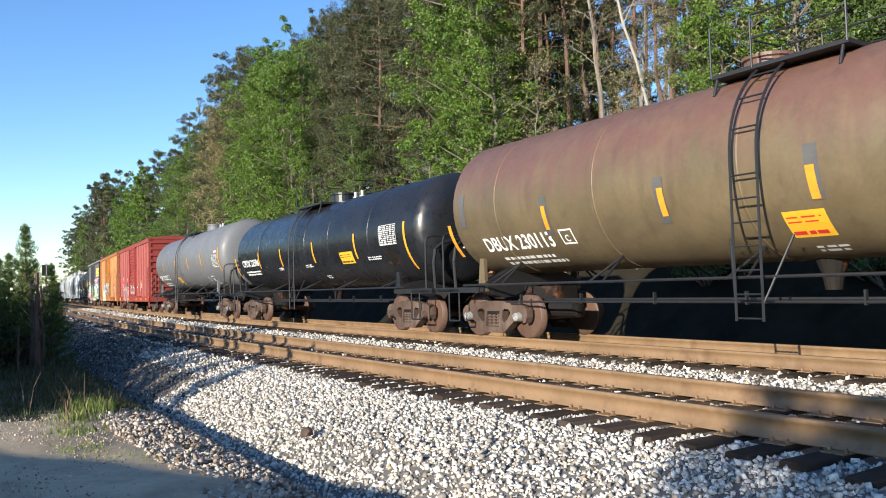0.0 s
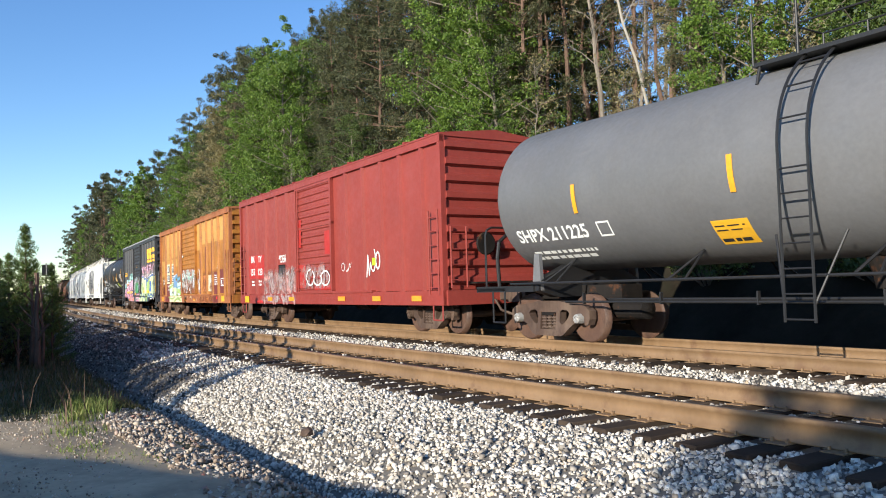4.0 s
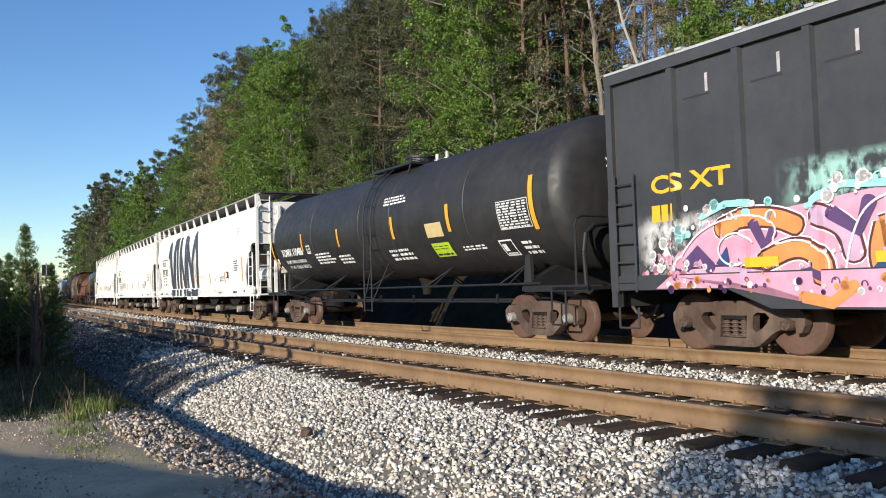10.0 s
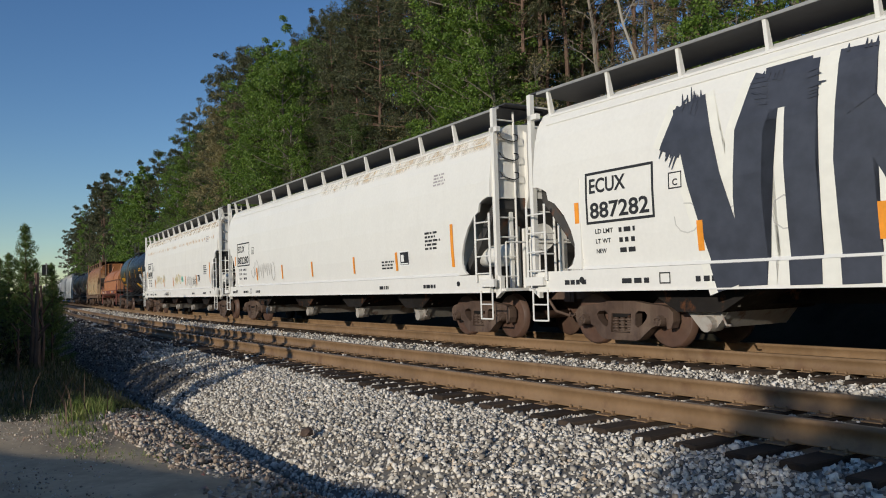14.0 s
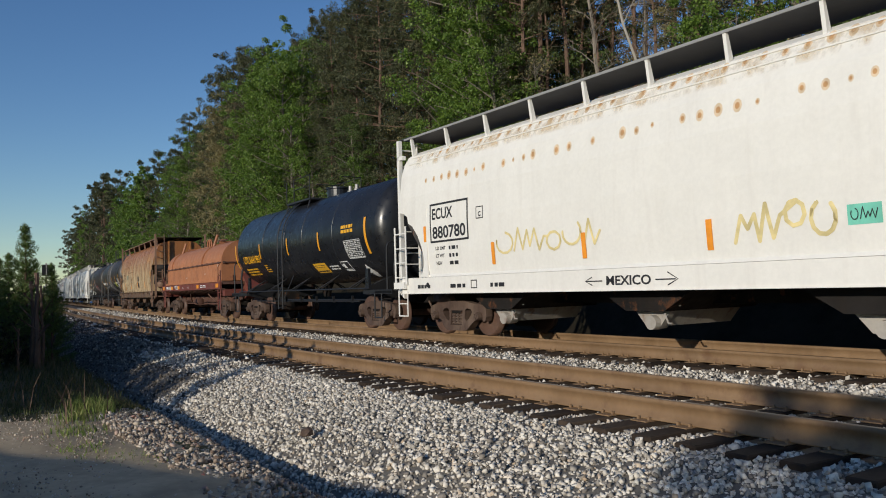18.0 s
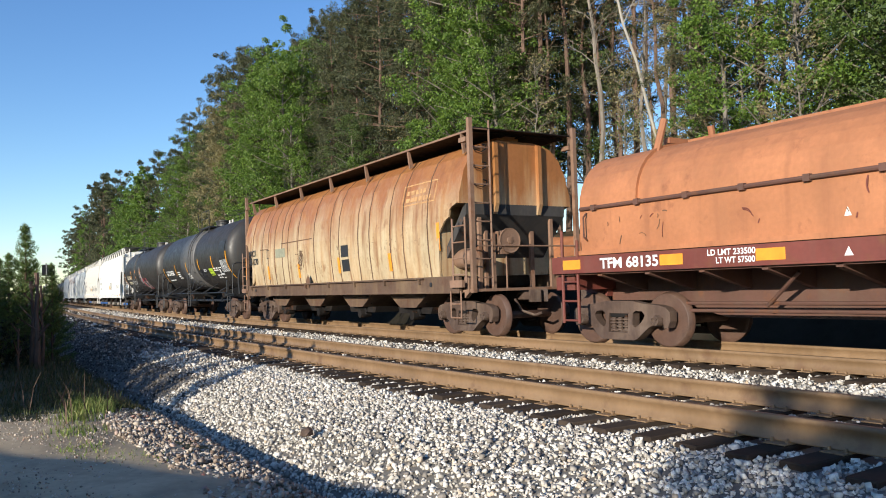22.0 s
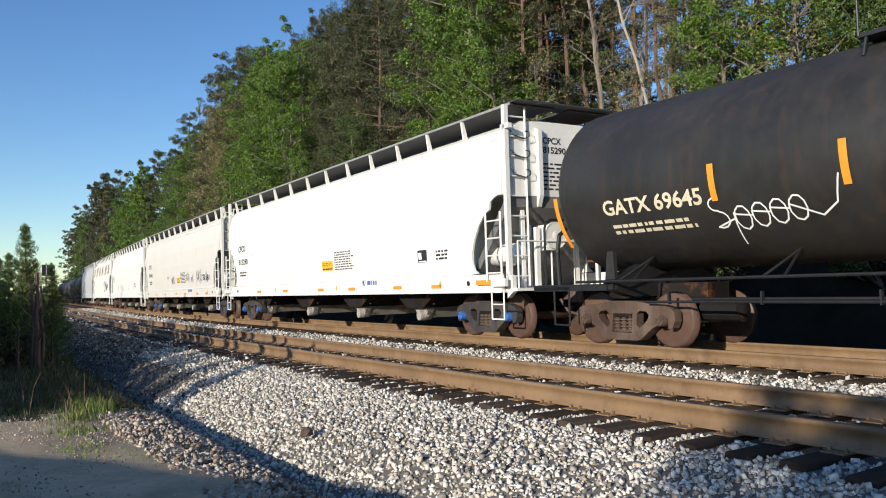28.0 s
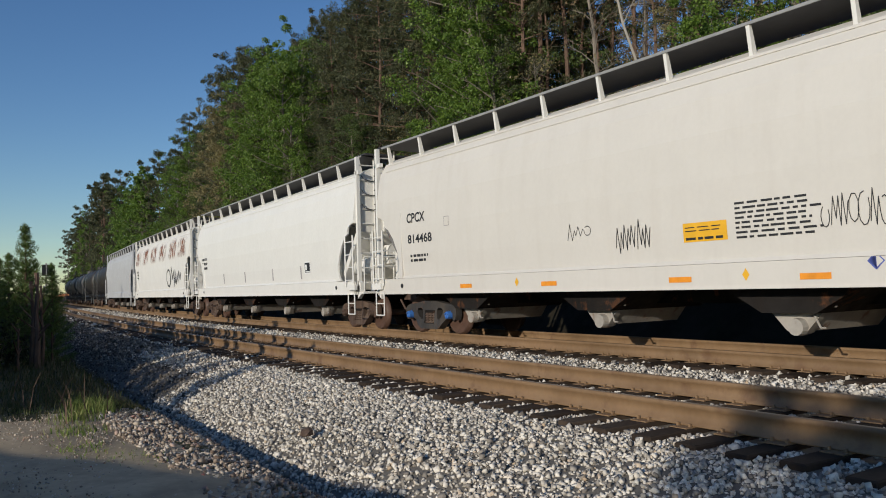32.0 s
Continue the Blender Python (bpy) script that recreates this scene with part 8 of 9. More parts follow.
    for x, tone, w, h in ((2.93, M_ORANGE, 0.45, 0.13), (0.45, M_ORANGE, 0.45, 0.13), (5.8, M_PLAC, 0.5, 0.24), (-7.5, M_ORANGE, 0.5, 0.22), (-1.6, M_ORANGE, 0.45, 0.13)):
        block("reflector", x, 0.77, w, h, SILL, tone, orange)
    block("maroon_patch", 4.35, 0.71, 0.85, 0.32, SILL, M_BROWNP, orange)
    block("red_sticker", 4.95, 0.86, 0.2, 0.12, SILL, M_RED, orange, lift=0.008)


def black_marks():
    k = box_skin(BLACK_POSTS)
    # the road's emblem as plain yellow shapes on bars
    for x, w in ((3.98, 0.52), (4.93, 0.48), (5.86, 0.58)):
        block("road_emblem_bar", x, 3.17, w, 0.14, k, M_LOGO, blackbox, lift=0.006)
        lay("road_emblem", shapes([[(x + 0.08, 3.37), (x + w - 0.08, 3.37), (x + w, 3.47), (x + w, 3.92), (x + w - 0.08, 4.02), (x + 0.08, 4.02), (x, 3.92), (x, 3.47)]]), k, M_LOGO, blackbox, lift=0.006)
        block("road_emblem_slot", x + w * 0.42, 3.6, w * 0.58, 0.16, k, P_BLACKBOX, blackbox, lift=0.010)
    for x in BLACK_POSTS:
        block("faded_tick", x + 0.62, 3.95, 0.05, 0.28, k, G_GREY, blackbox, lift=0.004)
        block("panel_crease", x + 0.2, 3.9, 0.5, 0.03, k, M_INK, blackbox, lift=0.004)
    words("reporting_mark", "CS XT", 0.27, -7.0, 2.52, k, M_LOGO, blackbox, 1.5)
    bars("reporting_mark", -7.0, 2.06, 0.62, 0.28, 1, k, M_LOGO, blackbox, 43, 0.006, 0.95)
    # the pink and orange piece
    lay("graffiti", shapes([[(-6.9, 1.04), (-6.5, 1.5), (-5.95, 2.0), (-4.6, 2.08), (-3.5, 2.2), (-2.55, 2.25), (-2.15, 2.2), (-2.15, 1.04)]]), k, G_PINK, blackbox, lift=0.005)
    lay("graffiti", shapes([[(-4.05, 0.73), (-4.9, 1.0), (-6.9, 1.0), (-6.6, 1.20), (-2.0, 1.20), (-2.0, 0.73)]]), SILL, G_PINK, blackbox, lift=0.005)
    warm = [(0, [(-5.7, 1.86), (-5.3, 2.0), (-4.8, 1.96), (-4.5, 1.82)]), (0, [(-5.0, 1.36), (-4.5, 1.56), (-4.15, 1.38), (-4.12, 1.12)]), (0, [(-3.32, 1.75), (-3.42, 1.4), (-3.35, 1.1)]),
            (1, [(-2.25, 2.02), (-2.38, 1.64), (-2.42, 1.12)]), (1, [(-6.3, 1.16), (-5.6, 1.2), (-5.0, 1.1)]), (0, [(-2.95, 1.14), (-2.62, 1.5), (-2.3, 1.2)]), (1, [(-4.2, 1.95), (-3.8, 1.75), (-3.72, 1.4)])]
    letters(warm, 0.24, k, blackbox, [G_PEACH, G_LILAC], G_MAROON, G_WHITE, 0.07, 0.045, 0.010)
    lay("graffiti", shapes([stroke([(-4.4, 0.86), (-4.0, 0.78), (-3.7, 1.0)], 0.16), stroke([(-2.9, 0.8), (-2.5, 0.95), (-2.2, 0.8)], 0.16)], 0.0003), SILL, G_PEACH, blackbox, lift=0.012)
    lay("graffiti", shapes([[(-3.6, 1.1), (-3.2, 1.05), (-3.28, 1.45)], [(-2.75, 1.05), (-2.5, 1.08), (-2.72, 1.4)], [(-5.8, 1.35), (-5.55, 1.3), (-5.6, 1.6)]], 0.0003), k, G_NAVY, blackbox, lift=0.032)
    block("graffiti", -3.32, 1.74, 0.54, 0.42, k, G_LILAC, blackbox, lift=0.034)
    lay("graffiti", shapes([stroke(g, 0.10) for g in ([(-6.05, 2.06), (-5.6, 2.22), (-5.2, 2.2)], [(-4.3, 2.06), (-4.05, 2.24), (-3.85, 2.3), (-3.3, 2.25)], [(-3.2, 2.26), (-2.95, 2.4), (-2.75, 2.5), (-2.55, 2.36), (-2.1, 2.36)])], 0.0003), k, G_AQUA, blackbox, lift=0.036)
    top = [(-7.1, 1.2), (-6.6, 1.75), (-6.0, 2.1), (-4.6, 2.15), (-3.5, 2.3), (-2.9, 2.45), (-2.2, 2.35)]
    lay("graffiti", shapes([stroke(g, w) for g, w in (([(-6.5, 1.2), (-6.1, 1.55), (-5.9, 1.3)], 0.2), ([(-5.15, 1.9), (-5.0, 1.6), (-4.85, 1.75)], 0.16), ([(-4.0, 1.95), (-3.65, 1.7), (-3.5, 2.05)], 0.2), ([(-3.1, 1.5), (-2.95, 1.15), (-2.6, 1.1)], 0.22), ([(-4.75, 1.1), (-4.3, 1.2), (-4.0, 1.06)], 0.12))], 0.0003), k, G_PURPLE, blackbox, lift=0.031)
    lay("graffiti", shapes([q for g in ([(-6.6, 1.1), (-6.45, 1.5), (-6.0, 1.92), (-5.2, 2.06), (-4.75, 1.86), (-4.9, 1.55), (-4.45, 1.66), (-4.05, 1.42), (-4.05, 1.1)], arc(-5.45, 1.55, 0.3, 0.24, 20, 300), [(-3.85, 1.1), (-3.75, 1.6), (-3.55, 2.0), (-3.2, 2.14)], [(-2.95, 1.05), (-2.7, 1.62), (-2.35, 1.3), (-2.2, 1.06)], arc(-2.6, 1.95, 0.2, 0.22, 0, 250)) for q in ribbon(g, 0.028)], 0.0001), k, G_WHITE, blackbox, lift=0.040)
    bubbles(top, 46, k, blackbox, [G_AQUA, G_WHITE], 46, 0.085)
    bubbles([(-7.2, 1.15), (-6.7, 1.5), (-6.3, 1.2)], 26, k, blackbox, [G_WHITE, G_PINK], 60, 0.07)
    bubbles([(-6.2, 1.3), (-4.5, 1.3), (-2.4, 1.5)], 16, k, blackbox, [G_WHITE, G_LILAC], 61, 0.05, 0.046)
    cloud(-7.4, -5.6, 1.1, 2.2, k, blackbox, H_WHITE, 0.004)
    cloud(-4.8, -2.1, 2.0, 2.75, k, blackbox, H_AQUA, 0.004)
    # the sliding door: pale scrawl under a green cloud
    cloud(-2.0, 1.05, 1.1, 2.4, DOOR, blackbox, H_WHITE, 0.008)
    cloud(-2.0, 1.05, 1.1, 2.2, DOOR, blackbox, H_PINK, 0.012)
    cloud(-1.9, 0.2, 1.15, 2.3, DOOR, blackbox, H_AQUA, 0.016)
    bubbles([(-1.9, 1.4), (-1.2, 2.0), (-0.6, 2.2), (0.3, 2.1), (0.9, 1.5)], 40, DOOR, blackbox, [G_WHITE, G_AQUA, G_LILAC], 47, 0.08, 0.02)
    lay("graffiti", shapes([stroke([(-0.75, 1.45), (-0.8, 1.75), (-0.5, 1.9), (-0.35, 1.6)], 0.5), stroke([(-0.2, 1.95), (0.1, 1.8), (0.2, 1.55)], 0.42), stroke([(-0.9, 1.42), (0.3, 1.42)], 0.26)], 0.0003), DOOR, G_GREEN, blackbox, lift=0.03)
    lay("graffiti", shapes([stroke(arc(-0.75, 1.72, 0.18, 0.16, 20, 200), 0.03), stroke(arc(-0.1, 1.6, 0.16, 0.2, -80, 120), 0.03), stroke(arc(0.25, 1.6, 0.14, 0.2, -60, 90), 0.03)], 0.0003), DOOR, G_MINT, blackbox, lift=0.036)
    block("rusty_patch", -0.62, 3.0, 0.4, 0.16, DOOR, G_RUSTY, blackbox, lift=0.012)
    # the pale green piece on navy
    word = [(0, [(2.1, 1.66), (2.16, 1.98), (1.88, 2.16), (1.6, 2.02), (1.56, 1.67), (1.78, 1.36), (1.95, 1.12)]), (0, [(1.25, 1.75), (1.3, 1.4)]),
            (0, [(2.64, 2.06), (2.46, 1.62), (2.4, 1.2), (2.78, 1.1), (3.16, 1.2), (3.1, 1.62), (3.06, 2.0)]),
            (1, [(3.6, 2.08), (3.54, 1.56), (3.5, 1.1)]), (1, [(3.62, 2.02), (3.9, 1.6), (4.1, 1.2)]), (1, [(4.24, 2.06), (4.14, 1.66), (4.2, 1.2)]),
            (0, [(4.98, 2.12), (4.62, 2.14), (4.5, 1.86), (4.66, 1.6), (4.98, 1.6)]), (0, [(4.66, 1.55), (4.58, 1.26), (4.82, 1.12), (5.1, 1.2)]),
            (0, [(5.14, 2.12), (5.68, 2.14)]), (0, [(5.38, 2.08), (5.3, 1.7), (5.34, 1.14)]),
            (0, [(6.35, 2.12), (6.0, 2.12), (5.9, 1.85), (6.25, 1.62), (6.3, 1.3), (5.85, 1.14)])]
    letters(word, 0.30, k, blackbox, [G_PALE, G_SAGE], G_BLUE, G_WHITE, 0.24, 0.09, 0.010)
    for i, (a, b, tone) in enumerate(((-1.2, 0.6, G_PINK), (0.65, 1.9, G_PALE), (1.95, 3.3, G_PALE), (3.35, 4.1, G_SAGE), (4.0, 4.2, G_BLUE))):
        lay("graffiti", shapes([[(a, 0.73), (b, 0.73), (b - 0.05, 1.20), (a + 0.1, 1.20)]]), SILL, tone, blackbox, lift=0.006)
    lay("graffiti", shapes([[(4.2, 1.0), (6.75, 1.0), (6.75, 1.20), (4.2, 1.20)]]), SILL, G_PALE, blackbox, lift=0.006)
    lay("graffiti", shapes([stroke(flowing(g), 0.14) for g in ([(0.9, 1.18), (1.2, 0.95), (1.6, 1.18)], [(2.3, 1.18), (2.7, 0.9), (3.1, 1.18)], [(4.4, 1.18), (4.9, 1.04), (5.4, 1.18)], [(5.7, 1.18), (6.1, 1.06), (6.6, 1.16)])], 0.0003), SILL, G_BLUE, blackbox, lift=0.010)
    bubbles([(-6.7, 1.1), (-4.0, 1.0), (-2.2, 1.0)], 24, SILL, blackbox, [G_WHITE, G_PURPLE, G_PEACH], 71, 0.06, 0.014)
    lay("graffiti", shapes([[(2.0, 0.73), (2.15, 0.73), (1.95, 1.03)], [(3.0, 0.73), (3.3, 0.73), (3.2, 0.95)], [(0.9, 1.03), (1.2, 1.03), (1.05, 0.8)]], 0.0003), SILL, G_BLUE, blackbox, lift=0.012)
    bubbles([(-1.2, 0.85), (0.6, 0.9)], 22, SILL, blackbox, [G_WHITE, G_AQUA], 62, 0.05, 0.012)
    bubbles([(1.2, 1.9), (1.6, 2.4), (2.9, 2.3), (4.0, 2.35), (5.4, 2.45), (6.6, 2.35)], 44, k, blackbox, [G_WHITE, G_LILAC], 51, 0.05, 0.034)
    cloud(1.2, 6.7, 2.1, 2.75, k, blackbox, H_WHITE, 0.003)
    for x in (2.2, 3.2, 4.2, 5.1, 6.0):
        cloud(x - 0.4, x + 0.4, 2.4, 3.1, k, blackbox, H_PINK, 0.004)
    lay("graffiti", shapes([q for g in ([(1.86, 3.2), (1.95, 2.8), (2.13, 2.5)], [(2.42, 2.9), (2.4, 2.5)], [(3.01, 2.66), (3.05, 2.88), (3.2, 2.95), (3.38, 2.8), (3.45, 2.56)], [(4.41, 2.89), (4.25, 3.02), (4.09, 2.95), (4.07, 2.62), (4.3, 2.56)], [(4.92, 3.11), (4.94, 2.72), (5.1, 2.98), (5.26, 2.95), (5.2, 2.8), (4.95, 2.7)], [(5.8, 2.6), (5.85, 2.95), (6.1, 3.0)]) for q in ribbon(g, 0.05)], 0.0001), k, G_LILAC, blackbox, lift=0.03)
    for x, z in ((2.02, 1.28), (3.93, 1.28), (-5.25, 1.28), (-3.45, 1.28), (-1.2, 1.16)):
        block("reflector", x, z, 0.48, 0.14, k if x < -2 or x > 1 else DOOR, M_PLAC, blackbox, lift=0.045)
    block("reflective_strip", 7.1, 1.3, 0.1, 1.0, flat_skin(1.602), M_PLAC, blackbox)
    block("orange_card", 6.62, 1.85, 0.22, 0.3, k, M_ORANGE, blackbox)


def tank_marks():
    k = tank_skin(1.5, 2.87)
    words("reporting_mark", "DBUX 230113", 0.27, -6.5, 1.86, k, M_WHITE, rusty, 2.2)
    bars("stencil", -6.2, 1.56, 1.85, 0.2, 2, k, M_WHITE, rusty, 61)
    ring("stencil_box", -4.05, 1.87, 0.36, 0.28, 0.03, k, M_WHITE, rusty)
    words("stencil_box_letter", "C", 0.12, -3.94, 1.92, k, M_WHITE, rusty)
    placard(0.62, 1.68, 0.64, 0.36, k, rusty, M_PLAC, M_RED)
    bars("stencil", 0.8, 1.48, 0.55, 0.1, 2, k, M_WHITE, rusty, 63)
    for x, z in ((-4.34, 2.55), (-1.47, 2.55), (1.18, 2.65), (-7.07, 2.9)):
        block("touched_up_paint", x - 0.03, z - 0.5, 0.2, 0.75, k, P_FADED, rusty, lift=0.008)
    k = tank_skin(1.42, 2.62)
    words("reporting_mark", "CPDX 22596", 0.24, -6.75, 2.12, k, M_WHITE, gloss, 2.0)
    bars("stencil", -6.6, 1.78, 1.95, 0.2, 2, k, M_WHITE, gloss, 65)
    placard(2.75, 1.88, 0.9, 0.34, k, gloss)
    for x, z, w in ((-2.78, 1.87, 0.5), (-0.2, 1.88, 0.65), (4.56, 1.92, 0.9), (0.9, 1.5, 0.4)):
        bars("stencil", x, z, w, 0.11, 2, k, M_WHITE, gloss, int(x * 10) + 90)
    data_plate(5.3, 2.25, 1.1, 0.55, k, gloss, 67)
    block("shadow_box", 5.6, 1.75, 0.7, 0.4, k, M_UNDER, gloss)
    k = tank_skin(1.5, 2.88)
    words("reporting_mark", "SHPX 211225", 0.23, -7.28, 1.97, k, M_WHITE, greyt, 2.0)
    bars("stencil", -7.1, 1.62, 1.9, 0.2, 2, k, M_WHITE, greyt, 68)
    ring("stencil_box", -5.0, 1.95, 0.32, 0.26, 0.03, k, M_WHITE, greyt)
    placard(-2.62, 1.66, 0.66, 0.36, k, greyt)
    data_plate(5.9, 2.27, 1.15, 0.58, k, greyt, 69)
    block("stencil_label", 6.5, 2.93, 0.5, 0.07, k, M_WHITE, greyt)
    stencil_label(4.62, 1.57, 0.52, 0.36, k, greyt)
    lay("hazard_diamond", shapes([[(3.98, 1.69), (4.13, 1.81), (3.98, 1.93), (3.83, 1.81)]]), k, M_WHITE, greyt)
    lay("hazard_diamond_centre", shapes([[(3.98, 1.72), (4.09, 1.81), (3.98, 1.90), (3.87, 1.81)]]), k, P_GREY, greyt, lift=0.008)
    bars("stencil", 4.75, 1.43, 0.7, 0.1, 2, k, M_WHITE, greyt, 70)
    bars("stencil", 0.6, 1.5, 0.4, 0.1, 2, k, M_WHITE, greyt, 71)
    k = tank_skin(1.54, 2.92)
    words("reporting_mark", "XOMX 110486", 0.23, -7.18, 2.3, k, M_WHITE, mattt, 1.9)
    words("stencil", "LD LMT 209500 LB  95000 KG", 0.095, -7.05, 2.06, k, M_WHITE, mattt, 1.75)
    words("stencil", "LT  WT   76500 LB  34700 KG", 0.095, -7.0, 1.88, k, M_WHITE, mattt, 1.72)
    words("stencil_box_letter", "C", 0.12, -4.81, 2.34, k, M_WHITE, mattt)
    ring("stencil_box", -4.9, 2.3, 0.28, 0.26, 0.03, k, M_WHITE, mattt)
    block("tan_placard", 2.68, 2.3, 0.74, 0.33, k, M_TANCARD, mattt)
    placard(2.7, 1.84, 0.78, 0.32, k, mattt, M_LIME)
    for x, z, w, h, r in ((-4.4, 1.95, 1.4, 0.36, 4), (-2.7, 1.9, 1.0, 0.28, 3), (0.57, 3.27, 1.35, 0.24, 3), (0.5, 1.85, 1.3, 0.32, 3), (3.95, 1.93, 0.95, 0.12, 2), (6.1, 1.75, 0.5, 0.3, 3)):
        bars("stencil", x, z, w, h, r, k, M_WHITE, mattt, int(x * 7) + 120)
    data_plate(5.45, 2.25, 1.2, 0.6, k, mattt, 73)
    stencil_label(5.36, 1.74, 0.46, 0.33, k, mattt)
    k = tank_skin(1.47, 2.82)
    words("reporting_mark", "UTLX641981", 0.26, -5.76, 2.24, k, M_LOGO, yellowt, 1.95)
    bars("stencil", -5.9, 1.78, 1.6, 0.3, 3, k, M_LOGO, yellowt, 75)
    bars("stencil", 3.9, 2.76, 1.0, 0.26, 2, k, M_LOGO, yellowt, 76, fill=0.7)
    data_plate(3.78, 2.0, 1.25, 0.55, k, yellowt, 77)
    placard(1.0, 1.68, 1.0, 0.3, k, yellowt)
    stencil_label(3.15, 1.68, 0.56, 0.29, k, yellowt)
    bars("stencil", 2.2, 1.75, 0.7, 0.16, 2, k, M_WHITE, yellowt, 78)
    bars("stencil", -3.6, 1.85, 0.5, 0.3, 4, k, M_LOGO, yellowt, 79)
    lay("hazard_diamond", shapes([[(4.68, 1.38), (4.92, 1.6), (4.68, 1.84), (4.44, 1.6)]]), k, M_WHITE, yellowt)
    k = tank_skin(1.545, 2.88)
    words("reporting_mark", "GATX 69566", 0.24, -6.7, 2.16, k, M_WHITE, worn1, 1.95)
    bars("stencil", -6.6, 1.88, 1.6, 0.1, 1, k, M_WHITE, worn1, 80)
    placard(2.98, 1.94, 0.74, 0.32, k, worn1, M_LIME)
    data_plate(5.15, 2.03, 1.22, 0.52, k, worn1, 81)
    stencil_label(4.72, 1.93, 0.55, 0.32, k, worn1)
    for x, z, w, h, r in ((3.86, 2.12, 0.8, 0.18, 2), (2.0, 2.15, 0.7, 0.12, 2), (3.95, 1.8, 0.7, 0.2, 2), (-3.9, 1.95, 0.8, 0.4, 4), (-1.6, 1.9, 0.8, 0.3, 3), (4.75, 1.78, 0.5, 0.08, 1)):
        bars("stencil", x, z, w, h, r, k, M_WHITE, worn1, int(x * 7) + 150)
    block("dark_paint_patch", 1.17, 1.78, 0.82, 0.46, k, P_GLOSS, worn1)
    block("faded_paint_patch", 5.35, 2.62, 1.0, 0.75, k, P_MATT, worn1)
    k = tank_skin(1.53, 2.85)
    words("reporting_mark", "GATX 69645", 0.24, -6.5, 2.28, k, M_CREAMINK, worn2, 2.08)
    bars("stencil", -6.4, 1.95, 1.85, 0.2, 2, k, M_CREAMINK, worn2, 83)
    run = arc(-4.2, 2.25, 0.14, 0.1, 80, 270, 7) + arc(-4.22, 2.02, 0.16, 0.12, 80, -120, 7)
    for i in range(4):
        run += arc(-3.82 + 0.3 * i, 2.02 + 0.02 * i, 0.13, 0.17, 180, -200, 10)
    run += [(-2.6, 1.95), (-2.35, 2.1), (-2.25, 2.45)]
    lay("spray_tag", shapes([stroke([p, q], 0.024) for p, q in zip(run, run[1:])] + [stroke([(-3.95, 2.1), (-4.0, 1.65)], 0.024)], 0.0001), k, M_WHITE, worn2, lift=0.006)
    tag(3, -0.6, 0.5, 1.55, 3.1, k, worn2, G_GREY, 0.05, "graffiti", 85, 0.006)
    blots(0.4, 2.1, 1.55, 2.2, 9, 0.16, k, worn2, [G_CRIMSON], 86)
    tag(4, 0.4, 2.1, 1.52, 2.2, k, worn2, G_GREY, 0.05, "graffiti", 87, 0.014)


def head_marks():
    """Stencils on the dished front ends of the tanks."""
    for car, x1, r, zc, text, tone in ((rusty, 7.6, 1.5, 2.87, "DBUX 230113", M_WHITE), (gloss, 7.6, 1.42, 2.62, "CPDX 22596", M_WHITE), (greyt, 7.65, 1.5, 2.88, "SHPX 211225", M_WHITE), (mattt, 7.55, 1.54, 2.92, "XOMX 110486", M_WHITE),
                                       (yellowt, 6.3, 1.47, 2.82, "UTLX641981", M_LOGO), (worn1, 6.75, 1.53, 2.88, "GATX 69566", M_WHITE), (worn2, 6.75, 1.53, 2.85, "GATX 69645", M_CREAMINK)):
        k = head_skin(x1, r, zc)
        words("reporting_mark", text, 0.17, -0.45, zc + 0.42, k, tone, car, 1.15)
        bars("stencil", -0.3, zc + 0.08, 0.9, 0.24, 2, k, tone, car, 131, fill=0.5)
        bars("stencil", -0.25, zc - 0.55, 0.8, 0.2, 2, k, tone, car, 133, fill=0.4)
        if car is not rusty:
            lay("hazard_placard", shapes([[(0.55, zc - 1.12), (0.75, zc - 0.92), (0.55, zc - 0.72), (0.35, zc - 0.92)]]), k, M_BLACK, car)


